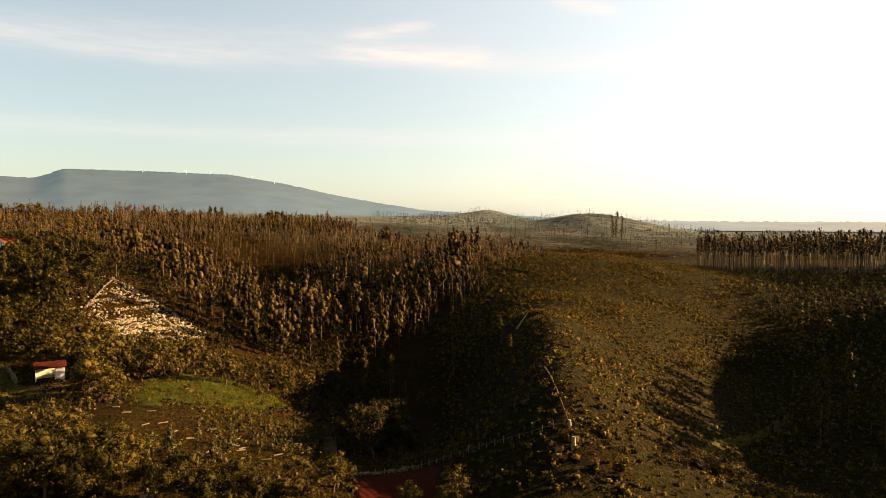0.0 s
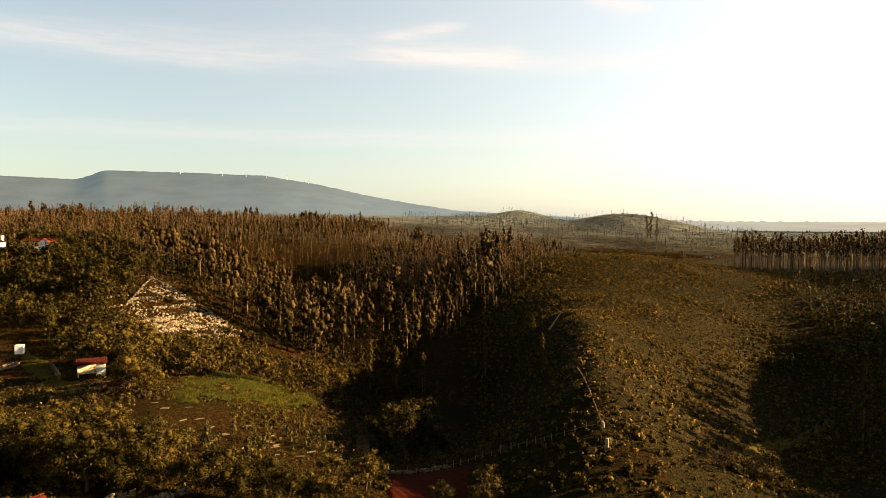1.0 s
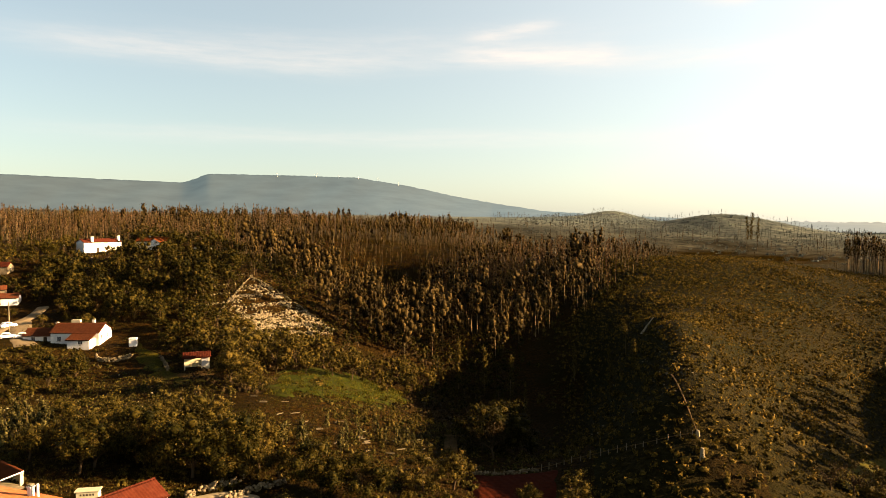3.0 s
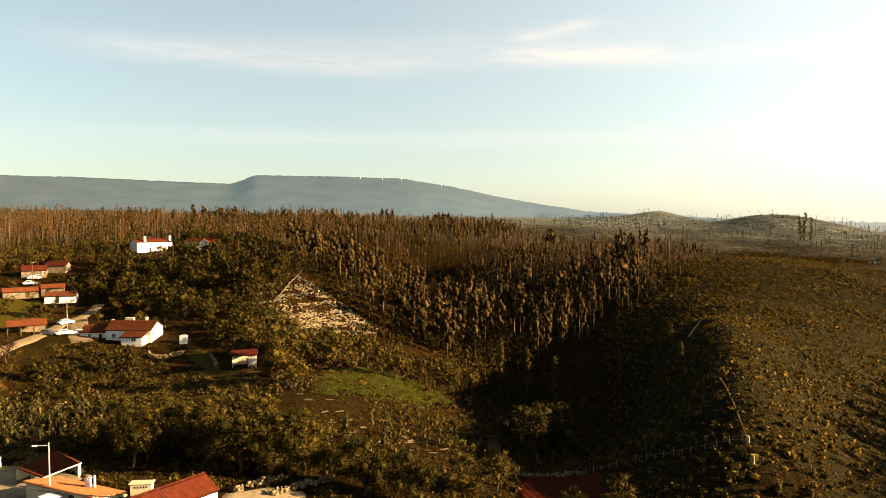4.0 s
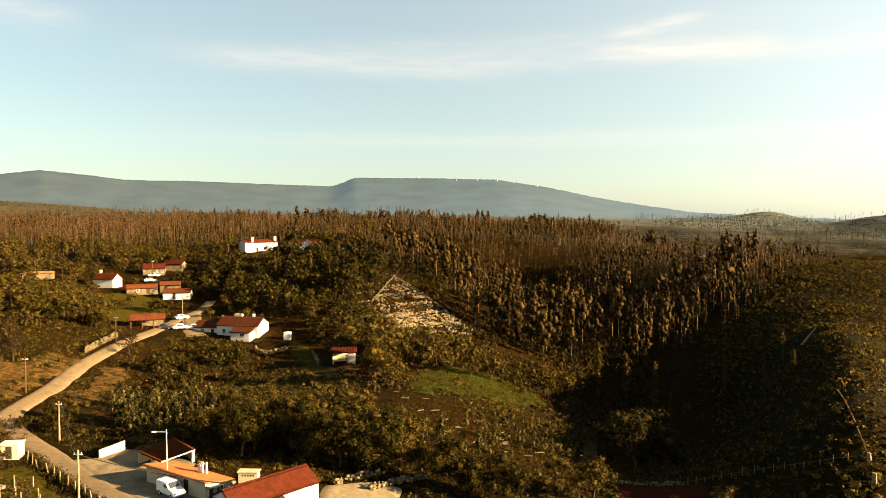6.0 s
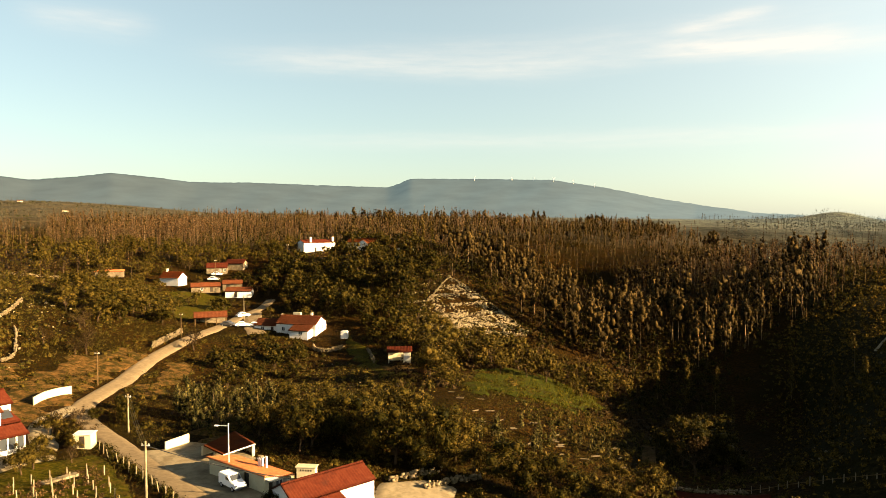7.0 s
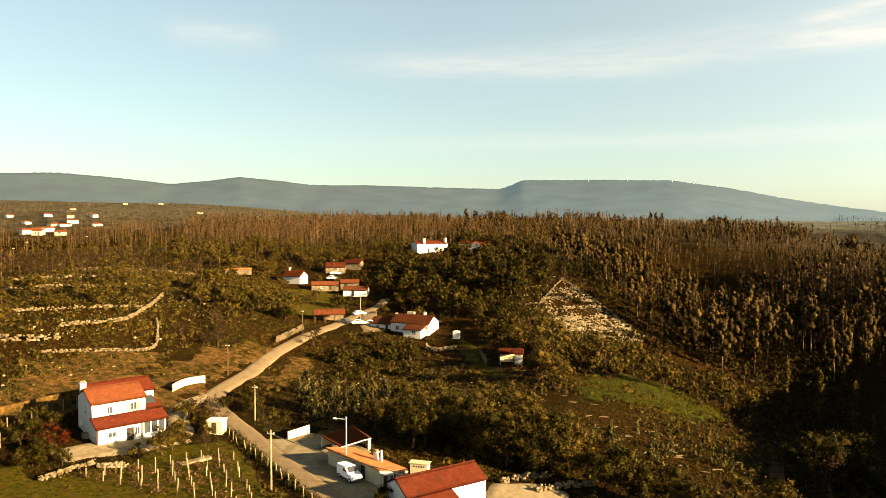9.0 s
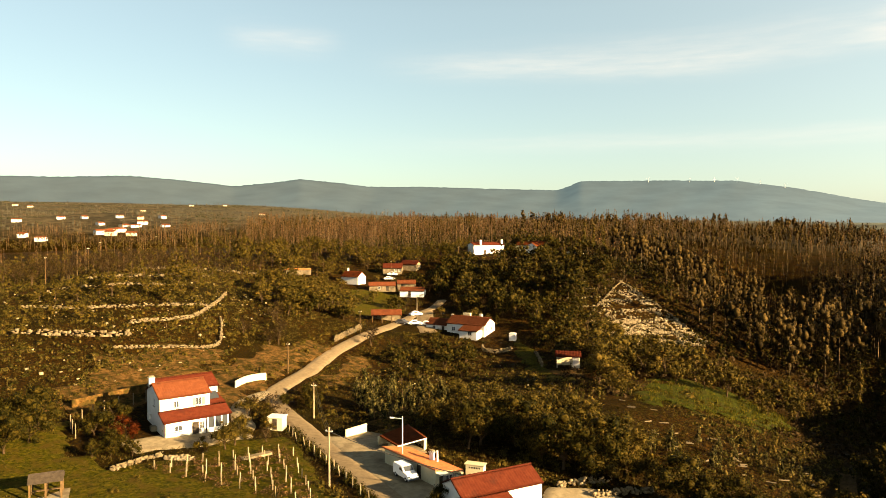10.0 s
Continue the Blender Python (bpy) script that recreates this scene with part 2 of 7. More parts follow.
M = {
    "leaf": material("olive_green_leaves", ((0.35, (0.01848, 0.01467, 0.003051)), (0.5, (0.04234, 0.03135, 0.00571)), (0.65, (0.05817, 0.03904, 0.008402))), 0.22, 0.6, 0, 0.35, translucent=0.15, fleck=2.6),
    "leaf_dark": material("dark_oak_leaves", ((0.35, (0.006955, 0.006927, 0.001263)), (0.5, (0.01991, 0.01679, 0.002726)), (0.65, (0.0307, 0.02201, 0.003853))), 0.3, 0.6, 0, 0.4, translucent=0.15, fleck=2.6),
    "leaf_brown": material("scorched_brown_leaves", ((0.35, (0.02503, 0.01341, 0.005633)), (0.5, (0.05253, 0.02991, 0.0129)), (0.65, (0.101, 0.05948, 0.02998))), 0.09, 0.7, 0, 0.45, translucent=0.15, fleck=2.6),
    "leaf_mixed": material("scorched_olive_leaves", ((0.35, (0.01049, 0.006761, 0.00271)), (0.5, (0.0237, 0.01531, 0.005802)), (0.65, (0.03122, 0.01956, 0.008978))), 0.1, 0.7, 0, 0.4, translucent=0.15, fleck=2.6),
    "leaf_grey": material("grey_green_young_eucalyptus_leaves", ((0.35, (0.008936, 0.00868, 0.002552)), (0.5, (0.03575, 0.03099, 0.009568)), (0.65, (0.08936, 0.07439, 0.02513))), 0.3, 0.55, 0, 0.4, translucent=0.15, fleck=2.6),
    "leaf_gum": material("grey_olive_eucalyptus_leaves", ((0.35, (0.009632, 0.006482, 0.001895)), (0.5, (0.02834, 0.01858, 0.005468)), (0.65, (0.05327, 0.03457, 0.0113))), 0.16, 0.6, 0, 0.35, translucent=0.15, fleck=2.2),
    "crop": material("green_winter_crop", ((0.35, (0.0196, 0.0208, 0.0024)), (0.5, (0.0448, 0.0429, 0.0048)), (0.65, (0.077, 0.0611, 0.0096))), 0.5, 0.7, 0, 0.4, translucent=0.3, fleck=1.0),
    "leaf_red": material("rust_red_autumn_leaves", ((0.3, (0.01458, 0.002557, 0.0005952)), (0.7, (0.03646, 0.008184, 0.001488))), 0.8, 0.6, 0, 0.6, translucent=0.2),
    "leaf_yellow": material("yellow_green_leaves", ((0.3, (0.03348, 0.0248, 0.002976)), (0.7, (0.0744, 0.05115, 0.00744))), 0.8, 0.6, 0, 0.6, translucent=0.2),
    "leaf_yellow_grass": material("olive_and_straw_grass", ((0.35, (0.01497, 0.01372, 0.002809)), (0.5, (0.03735, 0.03106, 0.007004)), (0.65, (0.06213, 0.0444, 0.01326))), 0.35, 0.8, 0, 0.5, translucent=0.15, fleck=2.6),
    "bark": material("grey_brown_bark", ((0.3, (0.0186, 0.01172, 0.006126)), (0.7, (0.0589, 0.03906, 0.0212))), 1.2, 0.9, 0.4, 0.3),
    "bark_pale": material("pale_peeling_eucalyptus_bark", ((0.3, (0.0137, 0.009307, 0.004878)), (0.7, (0.1232, 0.08977, 0.05053))), 0.8, 0.9, 0.4, 0.4),
    "scrub": material("heather_and_gorse_scrub", ((0.35, (0.01933, 0.01471, 0.002694)), (0.5, (0.04323, 0.02995, 0.005144)), (0.65, (0.094, 0.05995, 0.01273))), 0.3, 0.8, 0, 0.4, translucent=0.15, fleck=2.6),
    "ground": material("dry_grass_and_earth", ((0.34, (0.00414, 0.002248, 0.0003284)), (0.5, (0.01658, 0.008493, 0.001149)), (0.66, (0.04005, 0.01899, 0.002872))), 1.6, 0.95, 1.2, 0, 10.0, 0.05, (0.01104, 0.007242, 0.000821)),
    "heath": material("heather_covered_earth", ((0.34, (0.004, 0.003, 0.0006)), (0.5, (0.0135, 0.0098, 0.0019)), (0.66, (0.029, 0.0205, 0.005))), 1.1, 0.95, 1.2, 0, 10.0, 0.08, (0.0105, 0.0092, 0.0016)),
    "grass": material("winter_green_grass", ((0.34, (0.01004, 0.01043, 0.0008928)), (0.5, (0.03014, 0.02763, 0.001934)), (0.66, (0.06905, 0.0528, 0.005208))), 2.0, 0.9, 1.0, 0, 9.0, 0.5, (0.04018, 0.02639, 0.004464), patch_at=0.55),
    "field": material("bright_green_crop", ((0.36, (0.005802, 0.00801, 0.0007839)), (0.5, (0.01742, 0.02178, 0.00196)), (0.64, (0.0348, 0.03714, 0.004574))), 2.4, 0.9, 1.0, 0, 9.0, 0.4, (0.01974, 0.01666, 0.00392), patch_at=0.56),
    "earth": material("bare_orange_clay", ((0.32, (0.03505, 0.01715, 0.00447)), (0.5, (0.0779, 0.04051, 0.01191)), (0.68, (0.1285, 0.07167, 0.02533))), 2.2, 0.95, 1.0, 0, 9.0, 0.7, (0.0218, 0.01635, 0.004097), patch_at=0.47),
    "ploughed": material("red_ploughed_soil", ((0.3, (0.02029, 0.003069, 0.000744)), (0.7, (0.03819, 0.00682, 0.001885))), 1.4, 0.95, 0.8),
    "asphalt": material("pale_worn_asphalt", ((0.3, (0.1054, 0.07963, 0.04671)), (0.7, (0.1673, 0.128, 0.07868))), 1.5, 0.9, 0.2, 0, 8.0, 0.15, (0.09299, 0.07108, 0.04425), patch_at=0.6),
    "concrete": material("stained_concrete", ((0.3, (0.1277, 0.1027, 0.0625)), (0.7, (0.2204, 0.1817, 0.1167))), 1.2, 0.9, 0.2, 0, 8.0, 0.35, (0.09865, 0.07638, 0.04583), patch_at=0.6),
    "plaster": material("white_painted_plaster", ((0.3, (0.4896, 0.476, 0.442)), (0.7, (0.5712, 0.5576, 0.5304))), 1.1, 0.85, 0.1, 0, 7.0, 0.5, (0.4488, 0.4216, 0.3672), patch_at=0.66),
    "cream": material("cream_painted_plaster", ((0.3, (0.3418, 0.3043, 0.201)), (0.7, (0.4189, 0.3832, 0.2736))), 1.1, 0.85, 0.1, 0, 7.0, 0.5, (0.2757, 0.2367, 0.1563), patch_at=0.64),
    "old_wall": material("weathered_lime_rendered_stone", ((0.3, (0.075, 0.058, 0.036)), (0.7, (0.16, 0.13, 0.085))), 1.4, 0.9, 0.3, 0, 8.0, 0.6, (0.06, 0.045, 0.028), patch_at=0.56),
    "tile": material("terracotta_roof_tiles", ((0.25, (0.02953, 0.006071, 0.00325)), (0.55, (0.04676, 0.01062, 0.00525)), (0.8, (0.06152, 0.01771, 0.009374))), 1.6, 0.85, 0.2, 0, 7.0, 0.45, (0.02707, 0.008599, 0.005625), patch_at=0.62),
    "tile_pale": material("weathered_orange_roof_tiles", ((0.25, (0.2064, 0.06384, 0.0246)), (0.55, (0.3036, 0.1047, 0.041)), (0.8, (0.352, 0.148, 0.07178))), 1.6, 0.85, 0.2, 0, 7.0, 0.45, (0.1821, 0.07148, 0.03589), patch_at=0.62),
    "tile_mid": material("brown_orange_roof_tiles", ((0.25, (0.05244, 0.0148, 0.006271)), (0.55, (0.0771, 0.02426, 0.01045)), (0.8, (0.08939, 0.03434, 0.01829))), 1.6, 0.85, 0.2, 0, 7.0, 0.45, (0.04626, 0.01656, 0.009146), patch_at=0.62),
    "tile_dark": material("dark_brown_roof_tiles", ((0.25, (0.0544, 0.01336, 0.004352)), (0.75, (0.1088, 0.02671, 0.007617))), 1.6, 0.85, 0.2, 0, 7.0, 0.4, (0.05022, 0.01484, 0.005441), patch_at=0.6),
    "stone": material("pale_limestone_rubble", ((0.2, (0.1093, 0.08699, 0.05148)), (0.6, (0.1852, 0.1499, 0.09438)), (0.9, (0.2437, 0.2034, 0.1343))), 1.5, 0.9, 0.4, 0.5),
    "rubble": material("weathered_limestone_rubble", ((0.2, (0.07309, 0.05627, 0.03169)), (0.6, (0.1237, 0.09695, 0.05811)), (0.9, (0.163, 0.1316, 0.08278))), 1.5, 0.9, 0.4, 0.5),
    "wood": material("weathered_wood", ((0.3, (0.0372, 0.02216, 0.009765)), (0.7, (0.08928, 0.05797, 0.0279))), 2.5, 0.85, 0.3, 0.2),
    "pale_wood": material("sawn_pale_wood", ((0.3, (0.1042, 0.07875, 0.04791)), (0.7, (0.1562, 0.1241, 0.0833))), 2.5, 0.85, 0.2, 0.3),
    "shutter": material("grey_painted_shutter", ((0.3, (0.12, 0.12, 0.10)), (0.7, (0.2, 0.19, 0.16))), 2.0, 0.6, 0.1),
    "dark": material("dark_painted_wood", ((0.3, (0.02, 0.016, 0.012)), (0.7, (0.05, 0.04, 0.03))), 2.0, 0.6, 0.1),
    "metal": material("galvanised_steel", ((0.3, (0.42, 0.42, 0.40)), (0.7, (0.58, 0.57, 0.54))), 3.0, 0.45, 0.05, metal=0.6),
    "white_paint": material("white_vehicle_paint", ((0.3, (0.74, 0.74, 0.72)), (0.7, (0.8, 0.8, 0.78))), 2.0, 0.25, 0.0, spec=0.5),
    "dark_paint": material("dark_grey_vehicle_paint", ((0.3, (0.05, 0.05, 0.055)), (0.7, (0.08, 0.08, 0.085))), 2.0, 0.25, 0.0, spec=0.5),
    "rubber": material("black_rubber", ((0.3, (0.012, 0.012, 0.012)), (0.7, (0.03, 0.03, 0.03))), 3.0, 0.8, 0.1),
    "glass": glass("window_glass"),
    "mountain": glowing_backdrop("mountain_slope_with_haze_glow"),
    # lighter and greyer than the near woods: some haze is in the colour
    "far": material("hazed_distant_woods", ((0.3, (0.02921, 0.02634, 0.01728)), (0.7, (0.05426, 0.04672, 0.03048))), 0.03, 1.0, 0, 0.3, 8.0, 0.006, (0.04174, 0.04035, 0.03048), spec=0.0),
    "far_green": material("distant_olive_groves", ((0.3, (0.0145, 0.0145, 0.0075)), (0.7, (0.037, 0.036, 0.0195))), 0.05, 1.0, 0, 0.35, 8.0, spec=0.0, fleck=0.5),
    # grey-blue haze put into the base colour of the knolls' growth
    "far_haze": material("hazed_distant_scrub", ((0.3, (0.03, 0.036, 0.034)), (0.7, (0.062, 0.068, 0.062))), 0.05, 1.0, 0, 0.3, 8.0, spec=0.0),
    "wire": material("black_cable", ((0.3, (0.02, 0.02, 0.02)), (0.7, (0.04, 0.04, 0.04))), 2.0, 0.6, 0.0),
}

def far_land(name, near, west, north, r0, r1):
    """Near slopes' brown earth passing unevenly to far scrub, with distance haze painted into its colour."""
    m = bpy.data.materials.new(name)
    m.use_nodes = True
    nt = m.node_tree
    b = nt.nodes["Principled BSDF"]
    b.inputs["Roughness"].default_value, b.inputs["Specular IOR Level"].default_value = 1.0, 0.0
    geo = nt.nodes.new("ShaderNodeNewGeometry")
    grain = node(nt, "ShaderNodeTexNoise", Scale=0.12, Detail=9.0, Roughness=0.65)
    stain = node(nt, "ShaderNodeTexNoise", Scale=0.014, Detail=5.0, Roughness=0.6)
    for n in (grain, stain):
        link(nt, geo.outputs["Position"], n.inputs["Vector"])
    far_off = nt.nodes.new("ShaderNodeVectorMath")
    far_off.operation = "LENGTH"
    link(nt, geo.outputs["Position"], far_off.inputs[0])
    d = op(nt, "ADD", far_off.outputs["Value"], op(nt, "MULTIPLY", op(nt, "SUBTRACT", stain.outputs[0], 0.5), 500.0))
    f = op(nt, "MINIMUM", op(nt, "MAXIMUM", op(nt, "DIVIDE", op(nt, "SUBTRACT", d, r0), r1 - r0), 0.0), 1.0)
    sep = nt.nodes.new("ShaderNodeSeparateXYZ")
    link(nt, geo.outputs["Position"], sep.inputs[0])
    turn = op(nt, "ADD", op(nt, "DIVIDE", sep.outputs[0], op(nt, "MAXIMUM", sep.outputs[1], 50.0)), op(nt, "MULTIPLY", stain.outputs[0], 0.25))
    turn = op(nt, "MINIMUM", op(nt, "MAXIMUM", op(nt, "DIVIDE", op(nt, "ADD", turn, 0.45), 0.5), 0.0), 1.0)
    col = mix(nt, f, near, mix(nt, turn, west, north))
    col = mix(nt, 1.0, col, ramp(nt, grain.outputs[0], ((0.34, (0.5, 0.5, 0.52)), (0.66, (1.5, 1.45, 1.35)))), "MULTIPLY")
    col = mix(nt, 1.0, col, ramp(nt, stain.outputs[0], ((0.4, (0.75, 0.8, 0.85)), (0.6, (1.15, 1.1, 1.0)))), "MULTIPLY")
    link(nt, col, b.inputs["Base Color"])
    bump = node(nt, "ShaderNodeBump", Strength=1.0, Distance=1.5)
    link(nt, grain.outputs[0], bump.inputs["Height"])
    link(nt, bump.outputs[0], b.inputs["Normal"])
    return m


# the second and third colours hold the haze: pale westward, bluish northward
M["far_ground"] = far_land("hazed_distant_ground", (0.0145, 0.0085, 0.0012), (0.05, 0.044, 0.031), (0.07, 0.084, 0.082), 400, 880)

# ---- the lie of the land ----
# smooth hills and hollows: x, y, radius, height
HILLS = [(-300, 700, 350, 40.4), (-900, 100, 350, 24.1), (-120, 147, 35, 5.8), (25, 193, 35, 14.6), (80, 1197, 160, 17.7), (-68, 193, 35, 0.7), (190, 300, 55, 3.4), (-19, 172, 35, 8.0), (-95, 240, 35, 9.2), (43, 297, 35, 4.4), (-700, 700, 160, 6.8), (-20, 40, 35, 2.5), (95, 125, 160, 13.7), (60, 250, 35, 2.4), (-158, 100, 35, 2.8), (95, 125, 35, 15.8), (3, 150, 55, 8.1), (-5, 140, 55, 6.7), (19, 105, 35, 34.3), (500, 300, 160, 4.0), (-56, 127, 35, 21.8), (23, 152, 35, 48.9), (80, 80, 35, 3.6), (-30, 127, 35, 24.8), (-30, 60, 35, 7.7), (-180, 120, 55, 4.6)]
HOLLOWS = [(-400, 300, 160, -4.2), (20, 123, 90, -41.9), (-30, 200, 35, -10.5), (-92, 317, 35, -13.9), (200, 0, 90, -13.0), (-60, 260, 35, -15.9), (0, 122, 55, -7.4), (-200, 80, 35, -0.7), (-150, 164, 35, -9.1), (0, 400, 90, -5.1), (-3, 95, 35, -13.1), (200, 0, 35, -3.0), (-300, 700, 160, -13.5), (-5, 140, 35, -44.5), (4, 112, 35, -7.3), (-190, 172, 35, -5.1), (63, 115, 35, -10.0), (73, 122, 35, -4.7), (140, 160, 35, -5.6), (-76, 137, 35, -9.5), (60, 450, 160, -7.8), (60, 150, 35, -14.5), (-131, 119, 35, -7.0), (8, 172, 35, -26.0), (-100, 0, 35, -3.1), (-65, 125, 35, -14.6)]
# the last two bumps: a ridge out of view, added to shade the gully
BUMPS = np.array(HILLS + HOLLOWS + [(165, 783, 46, 16.0), (236, 788, 60, 7.0), (80, 1197, 32, 12.0), (-98, 326, 20, -11.0), (-800, 368, 75, 12.0), (-618, 284, 45, -4.0), (80, 1197, 90, 2.0), (140, 290, 60, -5.0), (72, 282, 32, 5.0), (150, 118, 28, 15.5), (160, 168, 28, 16.0)], float)


def smooth(a, b, v):
    u = np.clip((v - a) / (b - a), 0, 1)
    return u * u * (3 - 2 * u)


def along(x, y, a, b, width):
    """1 on the line from a to b, falling off to both sides."""
    u = np.clip(((x - a[0]) * (b[0] - a[0]) + (y - a[1]) * (b[1] - a[1])) / ((b[0] - a[0]) ** 2 + (b[1] - a[1]) ** 2), 0, 1)
    d = np.hypot(x - a[0] - u * (b[0] - a[0]), y - a[1] - u * (b[1] - a[1]))
    return np.exp(-(d / width) ** 2)


def height(x, y):
    """The ground's height at x, y (arrays or numbers)."""
    x, y = np.asarray(x, float), np.asarray(y, float)
    z = np.zeros(np.broadcast(x, y).shape)
    for bx, by, br, bh in BUMPS:
        z = z + bh * np.exp(-((x - bx) ** 2 + (y - by) ** 2) / (2 * br * br))
    z = z + 3.6 * along(x, y, (19.5, 108), (25, 185), 11) + 5.0 * along(x, y, (17, 92), (23, 160), 13) - 4.0 * along(x, y, (-2, 122), (4, 168), 13) - 4.5 * along(x, y, (50, 108), (78, 180), 14) - 1.5 * along(x, y, (78, 180), (98, 225), 14)
    r = np.hypot(x, y)
    az = np.degrees(np.arctan2(x, y))
    far = 14 - 14 * np.tanh((az - 2) / 14) + 5 * np.sin(x / 170 + 1) * np.sin(y / 230)
    z = z + smooth(600, 1500, r) * far * (1 - np.exp(-r / 900)) + 22 * smooth(1500, 3000, r) * smooth(5, -30, az) + 55 * smooth(950, 2300, r) * smooth(-38, -58, az)
    return z


def rough_height(x, y):
    """The same with small bumps, for open ground."""
    x, y = np.asarray(x, float), np.asarray(y, float)
    return height(x, y) + 0.10 * np.sin(x * 0.9 + 1.3 * np.sin(y * 0.31)) * np.sin(y * 0.8 + 0.7 * np.sin(x * 0.43)) - 0.12


def hz(x, y):
    return float(height(x, y))


def raw_mesh(name, verts, faces, mats, face_mats=None, smooth_shade=False):
    """A mesh from numpy arrays: n x 3 places and m x k corner numbers."""
    me = bpy.data.meshes.new(name)
    verts, faces = np.asarray(verts, np.float32), np.asarray(faces, np.int32)
    k = faces.shape[1]
    me.vertices.add(len(verts))
    me.vertices.foreach_set("co", verts.ravel())
    me.loops.add(faces.size)
    me.loops.foreach_set("vertex_index", faces.ravel())
    me.polygons.add(len(faces))
    me.polygons.foreach_set("loop_start", np.arange(0, faces.size, k, dtype=np.int32))
    for m in mats:
        me.materials.append(m)
    if face_mats is not None:
        me.polygons.foreach_set("material_index", np.asarray(face_mats, np.int32))
    if smooth_shade:
        me.polygons.foreach_set("use_smooth", np.ones(len(faces), bool))
    me.update(calc_edges=True)
    me.validate()
    return me


def make_ground():
    az = np.radians(np.concatenate([np.arange(-95, 55, 0.45), np.arange(55, 265, 5.0)]))
    rad = np.concatenate([[0.01], np.concatenate([[20.0], np.geomspace(40, 4950, 235)])])
    A, Rr = np.meshgrid(az, rad)
    X, Y = Rr * np.sin(A), Rr * np.cos(A)
    Z = np.where(Rr < 700, rough_height(X, Y), height(X, Y))
    V = np.stack([X, Y, Z], -1).reshape(-1, 3)
    n, m = len(rad), len(az)
    i, j = np.meshgrid(np.arange(n - 1), np.arange(m), indexing="ij")
    j2 = (j + 1) % m
    F = np.stack([i * m + j, i * m + j2, (i + 1) * m + j2, (i + 1) * m + j], -1).reshape(-1, 4)[:, ::-1]
    cx, cy = X[:-1].ravel(), Y[:-1].ravel()
    r = np.hypot(cx, cy)
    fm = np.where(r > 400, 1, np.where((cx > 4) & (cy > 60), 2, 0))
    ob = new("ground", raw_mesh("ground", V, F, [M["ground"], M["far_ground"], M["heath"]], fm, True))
    return tagged(ob, "rolling ground of dry grass, scrub and brown earth", "ground", kind="structure")


ground = make_ground()


def make_mountains():
    """A long ridge on the horizon, with a flat summit, a step and a low hill beside it."""
    prof_az = [-110, -90, -73, -69, -64.5, -60.5, -57, -54, -51.8, -48.7, -45.9, -41.2, -34.7, -30.7, -29.9, -28.8, -23, -17.2, -13.1, -8.6, -4.9, -1.6, 2.2, 9.6, 19, 32, 50, 90]
    prof_el = [2.6, 3.0, 3.38, 3.44, 3.67, 3.4, 3.03, 3.36, 3.7, 3.42, 3.12, 3.15, 2.96, 2.85, 3.1, 3.57, 3.55, 3.42, 2.79, 1.82, 1.18, 0.66, 0.42, 0.05, -0.22, -0.24, -0.25, 0.2]
    az = np.arange(-110, 90, 0.2)
    el = np.interp(az, prof_az, prof_el)
    kern = np.ones(3) / 3
    el = np.convolve(np.pad(el, 1, mode="edge"), kern, "valid")
    rng = np.random.default_rng(5)
    rows = []
    base_el = np.minimum(el - 0.1, np.interp(az, [-6, 12], [-0.6, -0.95]))
    for k, u in enumerate(np.linspace(0, 1, 26)):
        near = np.interp(az, [-6, 12], [2900, 1550])
        r = near + (np.interp(az, [-6, 12], [4200, 1900]) - near) * u
        bulge = u ** 0.8
        e = base_el + (el - base_el) * bulge
        fold = 0.05 * np.sin(az * 0.55 + 5 * u) * np.sin(u * math.pi) + 0.03 * np.sin(az * 1.7 - 7 * u) * np.sin(u * math.pi)
        a = np.radians(az)
        rows.append(np.stack([r * np.sin(a), r * np.cos(a), 30 + r * np.tan(np.radians(e + fold))], -1))
    rows[-1][:, 2] += 1.0 * rng.standard_normal(len(az))
    a = np.radians(az)
    rows.append(np.stack([4800 * np.sin(a), 4800 * np.cos(a), np.full(len(az), -40.0)], -1))
    V = np.concatenate(rows)
    n, m = len(rows), len(az)
    i, j = np.meshgrid(np.arange(n - 1), np.arange(m - 1), indexing="ij")
    F = np.stack([i * m + j, (i + 1) * m + j, (i + 1) * m + j + 1, i * m + j + 1], -1).reshape(-1, 4)
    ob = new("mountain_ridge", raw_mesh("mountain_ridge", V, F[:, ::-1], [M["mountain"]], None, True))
    tagged(ob, "long wooded mountain ridge on the horizon, blue-grey with glowing haze", "mountain", kind="structure")


make_mountains()


# ---- trees, built from tapered trunks, limbs and many small leaf sprays ----
def tube(path, radii, sides):
    """Verts and triangles of a tapered tube along a path."""
    path = np.asarray(path, float)
    V, F = [], []
    ang = np.linspace(0, 2 * math.pi, sides, endpoint=False)
    for p, r in zip(path, radii):
        V.append(np.stack([p[0] + r * np.cos(ang), p[1] + r * np.sin(ang), np.full(sides, p[2])], -1))
    V = np.concatenate(V)
    for k in range(len(path) - 1):
        for s in range(sides):
            a, b, c, d = k * sides + s, k * sides + (s + 1) % sides, (k + 1) * sides + (s + 1) % sides, (k + 1) * sides + s
            F += [(a, b, c), (a, c, d)]
    return V, np.array(F)


